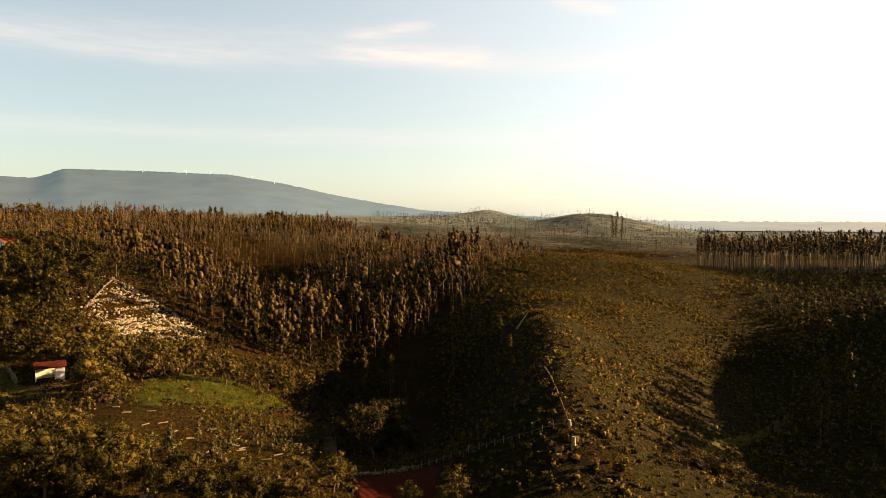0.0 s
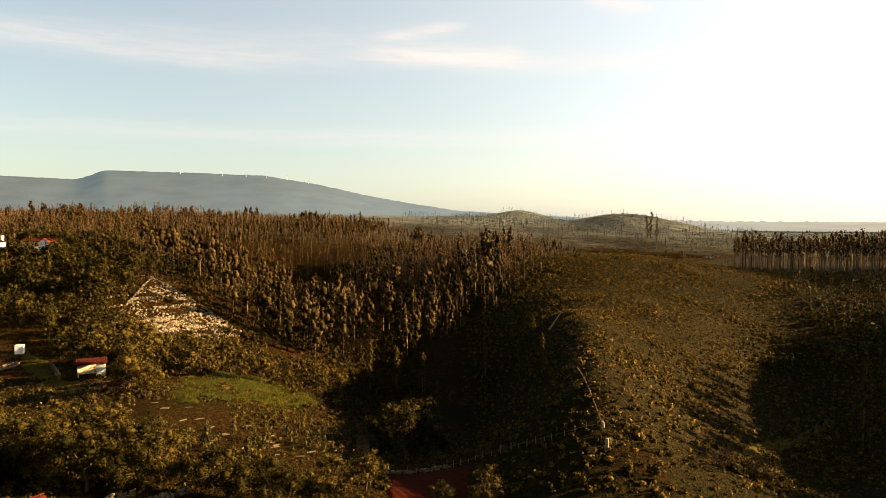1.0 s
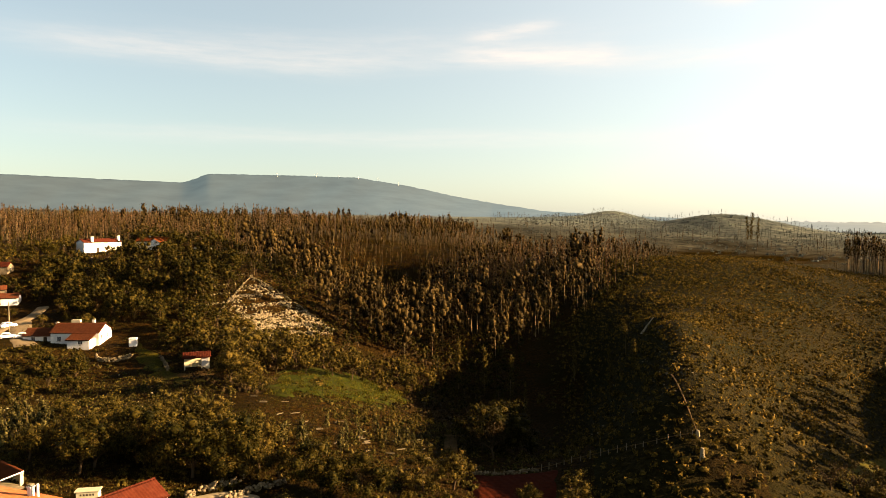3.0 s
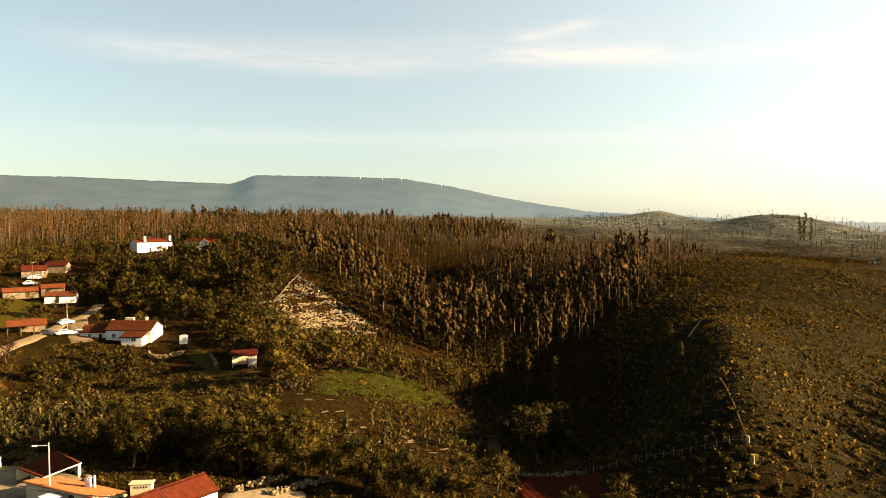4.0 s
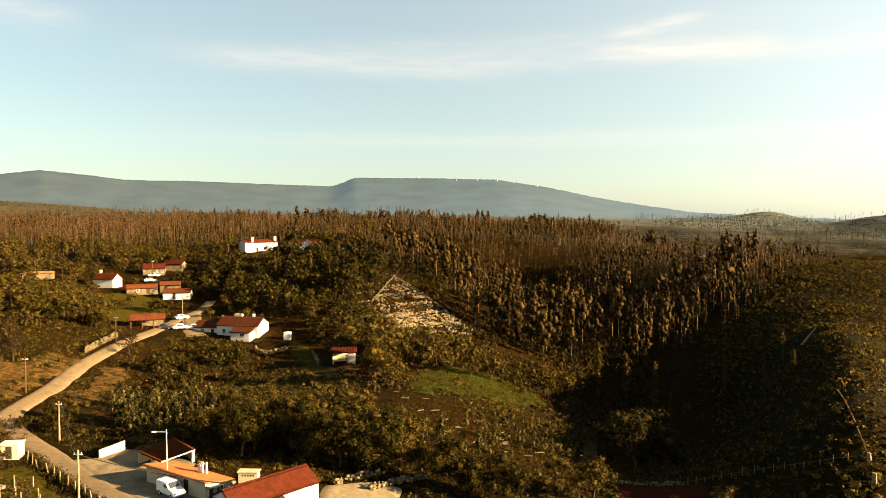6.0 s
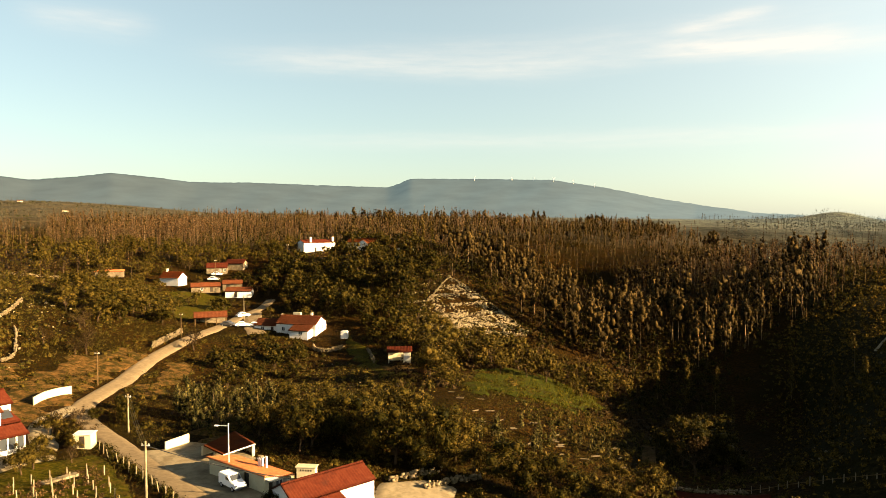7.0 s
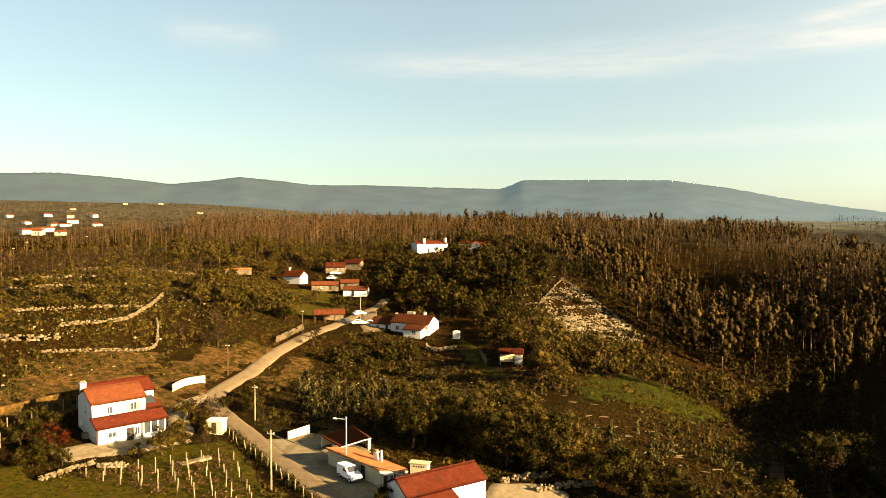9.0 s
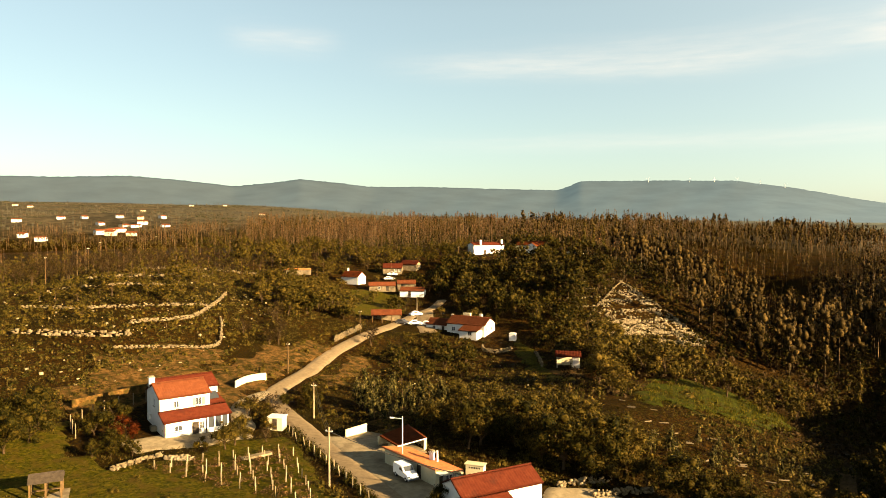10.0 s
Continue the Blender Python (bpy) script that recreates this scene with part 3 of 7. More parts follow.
def leaves(rng, places, size, tall=1.0, out=None, loose=0.4):
    """One small three-cornered leaf spray at each place, lying loosely across the way out of its mass."""
    n = len(places)
    a = rng.normal(size=(n, 3)) * (1, 1, tall)
    if out is None:
        b = np.cross(a, rng.normal(size=(n, 3)))
    else:
        face = out / (np.linalg.norm(out, axis=1)[:, None] + 1e-9) + loose * rng.normal(size=(n, 3))
        face /= np.linalg.norm(face, axis=1)[:, None]
        a = a - face * (a * face).sum(1)[:, None]
        b = np.cross(face, a)
    a /= np.linalg.norm(a, axis=1)[:, None]
    b /= np.linalg.norm(b, axis=1)[:, None]
    s = size * rng.uniform(0.6, 1.4, (n, 1))
    p0, p1, p2 = places + a * s, places - a * s * 0.6 + b * s * 0.7, places - a * s * 0.5 - b * s * 0.7
    V = np.stack([p0, p1, p2], 1).reshape(-1, 3)
    return V, np.arange(3 * n).reshape(-1, 3)


ICO_V = np.array([(0, -0.5257, 0.8507), (0.8507, 0, 0.5257), (0.8507, 0, -0.5257), (-0.8507, 0, -0.5257), (-0.8507, 0, 0.5257), (-0.5257, 0.8507, 0), (0.5257, 0.8507, 0), (0.5257, -0.8507, 0), (-0.5257, -0.8507, 0), (0, -0.5257, -0.8507), (0, 0.5257, -0.8507), (0, 0.5257, 0.8507)])
ICO_F = np.array(sorted({tuple(sorted(c)) for c in itertools.combinations(range(12), 3) if all(np.linalg.norm(ICO_V[a] - ICO_V[b]) < 1.1 for a, b in itertools.combinations(c, 2))}))
ICO_F = np.array([c if np.dot(np.cross(ICO_V[c[1]] - ICO_V[c[0]], ICO_V[c[2]] - ICO_V[c[0]]), ICO_V[c[0]]) > 0 else c[::-1] for c in ICO_F.tolist()])


def finer(V, F):
    """Each face of a ball in four."""
    V, at, out = [tuple(v) for v in V], {}, []

    def mid(a, b):
        k = (min(a, b), max(a, b))
        if k not in at:
            m = np.add(V[a], V[b])
            at[k] = len(V)
            V.append(tuple(m / np.linalg.norm(m)))
        return at[k]
    for a, b, c in F:
        ab, bc, ca = mid(a, b), mid(b, c), mid(c, a)
        out += [(a, ab, ca), (b, bc, ab), (c, ca, bc), (ab, bc, ca)]
    return np.array(V), np.array(out)


BALL_V, BALL_F = finer(ICO_V, ICO_F)


def mass(rng, centre, size, uneven=0.3, fine=False):
    """A dense uneven lump of foliage that the outer sprays stand on."""
    v, f = (BALL_V, BALL_F) if fine else (ICO_V, ICO_F)
    t = rng.uniform(0, 6.28, 3)
    lump = 1 + uneven * (0.6 * np.sin(4.2 * v[:, 0] + t[0]) * np.sin(3.7 * v[:, 1] + t[1]) + 0.4 * np.sin(5.1 * v[:, 2] + t[2])) + uneven * 0.5 * rng.uniform(-1, 1, len(v))
    return v * lump[:, None] * np.asarray(size, float) + np.asarray(centre, float), f


def join(parts):
    """Parts of (verts, faces, material number) into one."""
    V, F, Mi, o = [], [], [], 0
    for v, f, m in parts:
        V.append(v), F.append(f + o), Mi.append(np.full(len(f), m))
        o += len(v)
    return np.concatenate(V), np.concatenate(F), np.concatenate(Mi)


def eucalyptus(rng, tall, n_leaf, size, low=0.35, wide=1.0, top=0.3, sides=4, tufts=0):
    """A straight thin trunk with leaf fuzz along it, and feathery tufts up its crown. Unit: metres."""
    bend = rng.normal(0, 0.022 * tall, 2)
    path = [(bend[0] * u * u, bend[1] * u * u, tall * u) for u in (0, 0.35, 0.7, 1.0)]
    trunk = tube(path, [0.0075 * tall * w + 0.02 for w in (1.0, 0.75, 0.5, 0.15)], sides)
    u = low + (0.98 - low) * rng.beta(1.3, 1.0, n_leaf)
    spread = wide * (0.35 + top * 2.2 * np.exp(-((u - 0.88) / 0.12) ** 2)) * (0.55 + 0.45 * np.sin(u * 23 + rng.uniform(0, 6)))
    phi = rng.uniform(0, 2 * math.pi, n_leaf)
    rr = spread * np.sqrt(rng.uniform(0, 1, n_leaf))
    P = np.stack([bend[0] * u * u + rr * np.cos(phi), bend[1] * u * u + rr * np.sin(phi), tall * u], -1)
    way = np.stack([np.cos(phi), np.sin(phi), np.full(n_leaf, 0.35)], -1)
    if not tufts:
        return trunk, leaves(rng, P, size, 2.2, way, 0.5)
    lumps, per = [], n_leaf // tufts
    for k in range(tufts):
        h = low + (0.97 - low) * (k + rng.uniform(0.1, 0.9)) / tufts
        r = wide * rng.uniform(0.32, 0.62) * (0.75 + 0.6 * math.sin(math.pi * min(1.0, (h - low) / (1.02 - low)) ** 0.8))
        a, out = rng.uniform(0, 6.28), wide * rng.uniform(0.1, 0.75) * (1.1 - 0.6 * (h - low) / (1 - low))
        c = np.array((bend[0] * h * h + out * math.cos(a), bend[1] * h * h + out * math.sin(a), tall * h))
        lumps.append((*mass(rng, c, (r * 0.5, r * 0.5, r * rng.uniform(0.5, 0.9)), 0.6), 0))
        d = rng.normal(size=(per, 3))
        d /= np.linalg.norm(d, axis=1)[:, None]
        P[k * per:(k + 1) * per] = c + d * (r, r, r * 1.3) * rng.uniform(0.35, 1.5, (per, 1))
        way[k * per:(k + 1) * per] = d
    lv, lf = leaves(rng, P, size, 2.2, way, 0.9)
    V, F, _ = join(lumps + [(lv, lf, 0)])
    return trunk, (V, F)


def broadleaf(rng, tall, wide, n_leaf, size, n_limb=7, hollow=0.8, fork=0.25, body=0.48, fine=9.0):
    """A forked trunk, limbs that end in leafy masses, with gaps between the masses. body 0: thin, see-through sprays alone."""
    base = tall * fork
    lean = rng.normal(0, 0.04 * tall, 2)
    wood = [tube([(0, 0, -0.3), (lean[0] * 0.5, lean[1] * 0.5, base * 0.6), (lean[0], lean[1], base)], [0.05 * tall ** 0.8, 0.04 * tall ** 0.8, 0.035 * tall ** 0.8], 6)]
    centres, radii = [], []
    for k in range(n_limb):
        phi = 2 * math.pi * k / n_limb + rng.uniform(-0.4, 0.4)
        out = wide * 0.5 * rng.uniform(0.35, 0.8)
        top = tall * rng.uniform(0.3, 0.85)
        tip = np.array((lean[0] + out * math.cos(phi), lean[1] + out * math.sin(phi), top))
        mid = np.array((lean[0] + 0.35 * out * math.cos(phi), lean[1] + 0.35 * out * math.sin(phi), base + (top - base) * 0.5))
        wood.append(tube([(lean[0], lean[1], base * 0.95), mid, tip], [0.024 * tall ** 0.8, 0.016 * tall ** 0.8, 0.006 * tall ** 0.8], 4))
        centres.append(tip)
        radii.append(wide * rng.uniform(0.15, 0.25))
        for _ in range(2):
            centres.append(tip + rng.normal(0, 0.13 * wide, 3))
            radii.append(wide * rng.uniform(0.08, 0.17))
    centres.append(np.array((lean[0], lean[1], tall * 0.85)))
    radii.append(wide * 0.2)
    centres, radii = np.array(centres), np.array(radii)
    centres[:, 2] = np.maximum(centres[:, 2], radii * 0.7)
    pick = rng.choice(len(radii), n_leaf, p=radii ** 2 / (radii ** 2).sum())
    d = rng.normal(size=(n_leaf, 3))
    d /= np.linalg.norm(d, axis=1)[:, None]
    rr = radii[pick] * (hollow + (1 - hollow) * rng.uniform(0, 1, n_leaf)) * rng.uniform(0.6, 1.25, n_leaf)
    P = centres[pick] + d * rr[:, None] * (1, 1, 0.85)
    P[:, 2] = np.maximum(P[:, 2], 0.05 * tall)
    V, F, _ = join([(v, f, 0) for v, f in wood])
    lv, lf = leaves(rng, P, size, 1.0, d + (0, 0, 0.15), 0.8)
    if body:
        lumps = [(*mass(rng, c, (r * body, r * body, r * body * 0.82), 0.5, r * body > fine), 0) for c, r in zip(centres, radii)]
        lv, lf, _ = join(lumps + [(lv, lf, 0)])
    return (V, F), (lv, lf)


def bush(rng, tall, wide, n_leaf, size, body=0.5, lumps_of=3):
    """A low mound of a few dense lumps with leaf sprays and shoots on them."""
    n = lumps_of if body else 1
    at = rng.normal(0, 0.17 * wide, (n, 2))
    rad = wide * rng.uniform(0.24, 0.4, n) * (1 if n > 1 else 1.3)
    hi = tall * rng.uniform(0.6, 1.0, n)
    d = rng.normal(size=(n_leaf, 3))
    d /= np.linalg.norm(d, axis=1)[:, None]
    d[:, 2] = np.abs(d[:, 2])
    k = rng.integers(0, n, n_leaf)
    shape = np.stack([rad, rad, hi], -1)
    P = np.concatenate([at, np.zeros((n, 1))], 1)[k] + d * shape[k] * rng.uniform(0.5 if body else 0.4, 1.25, (n_leaf, 1))
    lv, lf = leaves(rng, P, size, 1.0, d, 0.9)
    if not body:
        return lv, lf
    lumps = []
    for (x, y), r, h in zip(at, rad, hi):
        v, f = mass(rng, (x, y, 0), (r * body, r * body, h * body), 0.5)
        lumps.append((v, f[(v[f][:, :, 2] > -0.05 * h).any(1)], 0))
    V, F, _ = join(lumps + [(lv, lf, 0)])
    return V, F


def scatter(name, kinds, xy, sizes, mats, rng, label, category, sink=0.15):
    """Many plants that nobody could count, as one object. kinds: templates (verts, faces, material numbers)."""
    V, F, Mi, o = [], [], [], 0
    which = rng.integers(0, len(kinds), len(xy))
    for k, (v, f, mi) in enumerate(kinds):
        at = xy[which == k]
        if not len(at):
            continue
        s = sizes[which == k]
        phi = rng.uniform(0, 2 * math.pi, len(at))
        c, sn = np.cos(phi)[:, None], np.sin(phi)[:, None]
        w = s * rng.uniform(0.85, 1.15, len(at))
        x = (v[None, :, 0] * c - v[None, :, 1] * sn) * w[:, None] + at[:, :1]
        y = (v[None, :, 0] * sn + v[None, :, 1] * c) * w[:, None] + at[:, 1:]
        z = v[None, :, 2] * s[:, None] + (height(at[:, 0], at[:, 1]) - sink)[:, None]
        V.append(np.stack([x, y, z], -1).reshape(-1, 3))
        F.append((f[None] + (np.arange(len(at)) * len(v))[:, None, None]).reshape(-1, 3) + o)
        Mi.append(np.tile(mi, len(at)))
        o += len(at) * len(v)
    ob = new(name, raw_mesh(name, np.concatenate(V), np.concatenate(F), mats, np.concatenate(Mi), True))
    return tagged(ob, label, category, kind="stuff")


def polar(x, y):
    return np.degrees(np.arctan2(x, y)), np.hypot(x, y)


def spread(rng, box, gap, keep):
    """Places on a shaken grid of that gap, where keep(x, y, az, r) says so."""
    x, y = np.meshgrid(np.arange(box[0], box[2], gap), np.arange(box[1], box[3], gap))
    x = x.ravel() + rng.uniform(-0.5, 0.5, x.size) * gap
    y = y.ravel() + rng.uniform(-0.5, 0.5, y.size) * gap
    az, r = polar(x, y)
    k = keep(x, y, az, r)
    return np.stack([x[k], y[k]], -1)


def wave(x, y, s, p=0.0):
    """A slow uneven pattern, about -1 to 1."""
    return 0.5 * (np.sin(x / s + 2 * np.sin(y / (1.7 * s) + p)) + np.sin(y / s * 0.8 + 2 * np.sin(x / (1.3 * s) - p)))


def inside(poly, x, y):
    x, y = np.asarray(x), np.asarray(y)
    hit = np.zeros(x.shape, bool)
    for (ax, ay), (bx, by) in zip(poly, poly[1:] + poly[:1]):
        cross = ((ay > y) != (by > y)) & (x < (bx - ax) * (y - ay) / (by - ay + 1e-12) + ax)
        hit ^= cross
    return hit


ROAD = [(-40, 48.6), (-52, 53.2), (-60, 56.1), (-70.4, 60.1), (-82.2, 65.1), (-95, 70.0), (-101.8, 74.2), (-106.1, 80.2), (-112.5, 90.8), (-118.4, 99.4), (-124.2, 109.1), (-131, 122.8), (-134.9, 132.8), (-139.9, 147.1), (-145.4, 159.3), (-147.5, 170), (-152, 180)]


def near_road(x, y, w):
    d = np.full(np.asarray(x).shape, 1e9)
    for (ax, ay), (bx, by) in zip(ROAD, ROAD[1:]):
        u = np.clip(((x - ax) * (bx - ax) + (y - ay) * (by - ay)) / ((bx - ax) ** 2 + (by - ay) ** 2), 0, 1)
        d = np.minimum(d, np.hypot(x - ax - u * (bx - ax), y - ay - u * (by - ay)))
    return d < w


FIELD = [(-52, 115), (-43, 119), (-33, 125), (-32, 138), (-37, 154), (-48, 154), (-58, 148), (-56, 132)]
HAMLET = [(-30, 40), (-30, 60), (-34, 78), (-46, 82), (-62, 82), (-76, 78), (-92, 84), (-106, 96), (-120, 120), (-112, 146), (-100, 150), (-104, 168), (-130, 176), (-150, 184), (-172, 200), (-176, 232), (-158, 262), (-178, 282), (-204, 262), (-204, 220), (-214, 176), (-176, 168), (-150, 128), (-128, 92), (-118, 62), (-116, 34), (-96, 14), (-60, 20)]
SCREE = [(-97, 180), (-104, 217), (-90, 209), (-66, 193), (-72, 168), (-90, 174)]
RED = [(-11.6, 95.2), (-6.6, 96.3), (-1.3, 97.6), (-1.0, 88), (-2, 80), (-9.5, 80)]
rng = np.random.default_rng(11)


def open_ground(x, y):
    return inside(FIELD, x, y) | inside(HAMLET, x, y) | inside(SCREE, x, y) | inside(RED, x, y) | near_road(x, y, 4.5)


def trees_of(n, make, leaf=1):
    out = []
    for _ in range(n):
        (v, f), (lv, lf) = make()
        out.append(join([(v, f, 0), (lv, lf, 1)]))
    return out


# burnt eucalyptus forest on the slopes behind the valley
def edge_start(az):
    return np.interp(az, [-95, -66, -58, -50, -40, -33, -28, -24, -18, -10, -3, 2, 6, 9, 12], [420, 420, 400, 340, 330, 335, 285, 268, 250, 226, 212, 232, 268, 330, 2000])


def forest_edge(x, y, az, r):
    """Where the tall forest stands."""
    start = edge_start(az)
    end = np.interp(az, [-95, -60, -40, -12, -6, -2, 3, 12], [620, 640, 560, 545, 470, 390, 345, 330])
    return (r > start + 8 * wave(x, y, 12)) & (r < end) & (az > -90) & ((az > -56 + 4 * wave(x, y, 30)) | (wave(x, y, 17, 2.0) > 0.45)) & ~((np.hypot(x + 92, y - 318) < 26)) & ~inside(HAMLET, x, y)


def tree_size(at):
    """Heights differ by stand as well as tree by tree."""
    az, r = polar(at[:, 0], at[:, 1])
    stand = 0.86 + 0.22 * wave(at[:, 0], at[:, 1], 26, 0.5) + 0.10 * wave(at[:, 0], at[:, 1], 9, 2.5)
    return np.clip(stand * rng.uniform(0.55, 1.0, len(at)) * np.where(az < -56, 0.6, 0.95) * (0.55 + 0.45 * smooth(0, 45, r - edge_start(az))), 0.25, 1.3)


brown_kinds = trees_of(9, lambda: eucalyptus(rng, rng.uniform(10, 16.5), 46, 0.42, low=0.12, wide=rng.uniform(0.8, 1.4), top=0.12, sides=3))
mixed_kinds = trees_of(9, lambda: eucalyptus(rng, rng.uniform(10, 17), 98, 0.23, low=rng.uniform(0.18, 0.5), wide=rng.uniform(1.5, 2.6), sides=3, tufts=7))
at = spread(rng, (-700, 150, 140, 640), 3.8, forest_edge)
az, r = polar(at[:, 0], at[:, 1])
greener = (0.6 * wave(at[:, 0], at[:, 1], 19, 1.0) + 0.4 * wave(at[:, 0], at[:, 1], 45, 1.0) + rng.normal(0, 0.45, len(at)) + np.interp(az, [-60, -28, -10], [-0.3, -0.05, 0.25]) + 0.6 * (np.hypot(at[:, 0] + 70, at[:, 1] - 375) < 65)) > 0.15
scatter("burnt_forest", brown_kinds, at[~greener], tree_size(at[~greener]), [M["bark_pale"], M["leaf_brown"]], rng, "dense burnt eucalyptus forest with bare brown trunks", "forest")
kept = at[greener & (rng.random(len(at)) < 0.6)]
scatter("eucalyptus_forest", mixed_kinds, kept, tree_size(kept), [M["bark_pale"], M["leaf_gum"]], rng, "tall eucalyptus forest with olive-brown regrowth", "forest")

# bushes and young growth along the forest's edge and between its trunks
under_kinds = [(v, f, np.zeros(len(f))) for v, f in (bush(rng, rng.uniform(1.5, 3.4), rng.uniform(2.4, 4.0), 34, 0.28, 0.6, 2) for _ in range(8))]
at = spread(rng, (-420, 150, 120, 560), 5.0, lambda x, y, az, r: (az > -60) & (az < 9) & (r > edge_start(az) - 22 + 8 * wave(x, y, 9)) & (r < edge_start(az) + 130) & ~open_ground(x, y) & (wave(x, y, 11, 5.0) > -0.6))
scatter("forest_undergrowth", under_kinds, at, rng.uniform(0.45, 1.1, len(at)), [M["leaf_dark"]], rng, "brown-green undergrowth along the forest's edge", "shrubs")

# clumps of bigger crowned trees on the skyline
big_kinds = trees_of(4, lambda: eucalyptus(rng, rng.uniform(15, 18), 300, 0.26, low=0.45, wide=rng.uniform(2.8, 3.8), sides=4, tufts=12))
at = np.concatenate([np.array((d * math.sin(radians(a)), d * math.cos(radians(a)))) + rng.normal(0, s, (n, 2)) for a, d, s, n in ((-14.2, 520, 5, 11), (-9.5, 470, 5, 7), (-18, 530, 9, 4), (-24.5, 470, 14, 6), (-29.5, 440, 7, 5), (-33, 500, 12, 4), (-20.5, 540, 12, 4), (-38, 480, 14, 5), (-4.5, 400, 10, 5))])
scatter("skyline_eucalyptus", big_kinds, at, rng.uniform(0.6, 0.85, len(at)), [M["bark_pale"], M["leaf_gum"]], rng, "clumps of full-crowned eucalyptus along the ridge", "forest")

scrub_kinds = [(v, f, np.zeros(len(f))) for v, f in (bush(rng, rng.uniform(0.5, 1.0), rng.uniform(1.2, 2.2), 17, 0.19, 0.55, 1) for _ in range(10))]

# houses of the far hamlet: x, y, length
FAR_HOMES = [(-511, 219, 15), (-494, 217, 8), (-481, 226, 9), (-646, 309, 12), (-653, 304, 10), (-627, 330, 9), (-676, 292, 7), (-724, 331, 9), (-706, 344, 7), (-748, 282, 9), (-737, 302, 7), (-750, 241, 11), (-513, 168, 6), (-465, 162, 7), (-705, 370, 7), (-665, 324, 12), (-560, 250, 8), (-585, 268, 10)]


def clear_of_homes(x, y):
    """Away from the far houses and from the ground before them, as one comes up the road."""
    out = np.ones(x.shape, bool)
    for hx, hy, _ in FAR_HOMES:
        u = np.clip((x * hx + y * hy) / (hx * hx + hy * hy), 0.93, 1.01)
        out &= np.hypot(x - u * hx, y - u * hy) > 6
    return out


# mixed low woods beyond the terraces
low_kinds = trees_of(6, lambda: broadleaf(rng, rng.uniform(4, 7), rng.uniform(3.5, 5.5), 46, 0.3, 3))


def low_woods(x, y, az, r):
    return (az > -82) & (az < -44) & (r > np.interp(az, [-82, -60, -50, -44], [205, 215, 262, 330])) & (r < np.interp(az, [-82, -62, -52, -44], [470, 500, 580, 620])) & (wave(x, y, 16, 3.0) > -0.55) & ~inside(HAMLET, x, y) & clear_of_homes(x, y)


at = spread(rng, (-640, 40, -180, 420), 8.6, low_woods)
scatter("low_woods", low_kinds, at, rng.uniform(0.45, 1.15, len(at)) * np.interp(np.hypot(at[:, 0], at[:, 1]), [220, 500], [1.0, 0.7]), [M["bark"], M["leaf"]], rng, "mixed low woods and scrub beyond the terraces", "forest")
at = spread(rng, (-640, 40, -180, 420), 10.0, low_woods)
scatter("bare_woods", brown_kinds, at, rng.uniform(0.25, 0.6, len(at)), [M["bark_pale"], M["leaf_brown"]], rng, "thin bare burnt trees beyond the terraces", "forest")

# taller green grove along the valley floor
grove_kinds = trees_of(8, lambda: eucalyptus(rng, rng.uniform(13, 19), 230, 0.2, low=rng.uniform(0.22, 0.5), wide=rng.uniform(1.9, 3.1), sides=4, tufts=10))


def valley(x, y, az, r):
    start = np.interp(az, [-27, -20, -14, -9, -4, 0, 4], [238, 214, 196, 202, 206, 226, 256])
    return (az > -26) & (az < 3) & (r > start) & (r < start + 75) & ~open_ground(x, y) & (wave(x, y, 9) > -0.75)


at = spread(rng, (-130, 120, 20, 330), 6.6, valley)
scatter("valley_grove", grove_kinds, at, rng.uniform(0.7, 1.1, len(at)), [M["bark_pale"], M["leaf_gum"]], rng, "tall green eucalyptus grove standing in the shaded valley", "forest")

# dark bushy trees between the field and the forest
at = spread(rng, (-110, 125, 10, 260), 4.4, lambda x, y, az, r: (az > -27) & (az < -3) & (r > np.interp(az, [-27, -20, -12, -3], [158, 146, 140, 165])) & (r < edge_start(az) + 10) & ~open_ground(x, y) & (wave(x, y, 8, 4.0) > -0.55))
scatter("valley_trees", low_kinds, at, rng.uniform(0.4, 1.05, len(at)), [M["bark"], M["leaf_dark"]], rng, "dark green bushy trees below the forest's edge", "trees")

# plantation on the far right-hand rise: bare trunks with dark crowns
crown_kinds = trees_of(7, lambda: eucalyptus(rng, rng.uniform(13, 17), 50, 0.3, low=0.6, wide=rng.uniform(1.2, 1.8), sides=3, tufts=4))


def plantation(x, y, az, r):
    return (az > 20.3) & (az < 46) & (r > 318 + 9 * wave(x, y, 20)) & (r < 372)


at = spread(rng, (90, 200, 300, 400), 3.3, plantation)
scatter("eucalyptus_plantation", crown_kinds, at, rng.uniform(0.72, 1.12, len(at)), [M["bark_pale"], M["leaf_gum"]], rng, "eucalyptus plantation of bare trunks under dark crowns", "forest")

# far woods, out to the foot of the mountains
far_kinds = trees_of(8, lambda: eucalyptus(rng, rng.uniform(9, 15), 13, 0.85, low=0.3, wide=rng.uniform(1.0, 1.8), top=0.5, sides=3))


def far_woods(x, y, az, r):
    thin = wave(x, y, 60, 2.0)
    return (r > 560) & (r < np.where(az < -44, 2000, 1700)) & (az > -80) & (az < 45) & ((az < -44) | (az > -6)) & (thin > np.where(az < -52, -0.5, -0.5)) & clear_of_homes(x, y)


at = spread(rng, (-2000, 200, 1100, 1700), 24.0, far_woods)
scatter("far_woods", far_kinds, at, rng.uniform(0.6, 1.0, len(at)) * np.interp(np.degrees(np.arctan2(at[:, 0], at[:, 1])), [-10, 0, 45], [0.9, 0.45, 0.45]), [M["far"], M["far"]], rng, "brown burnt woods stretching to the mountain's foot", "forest")

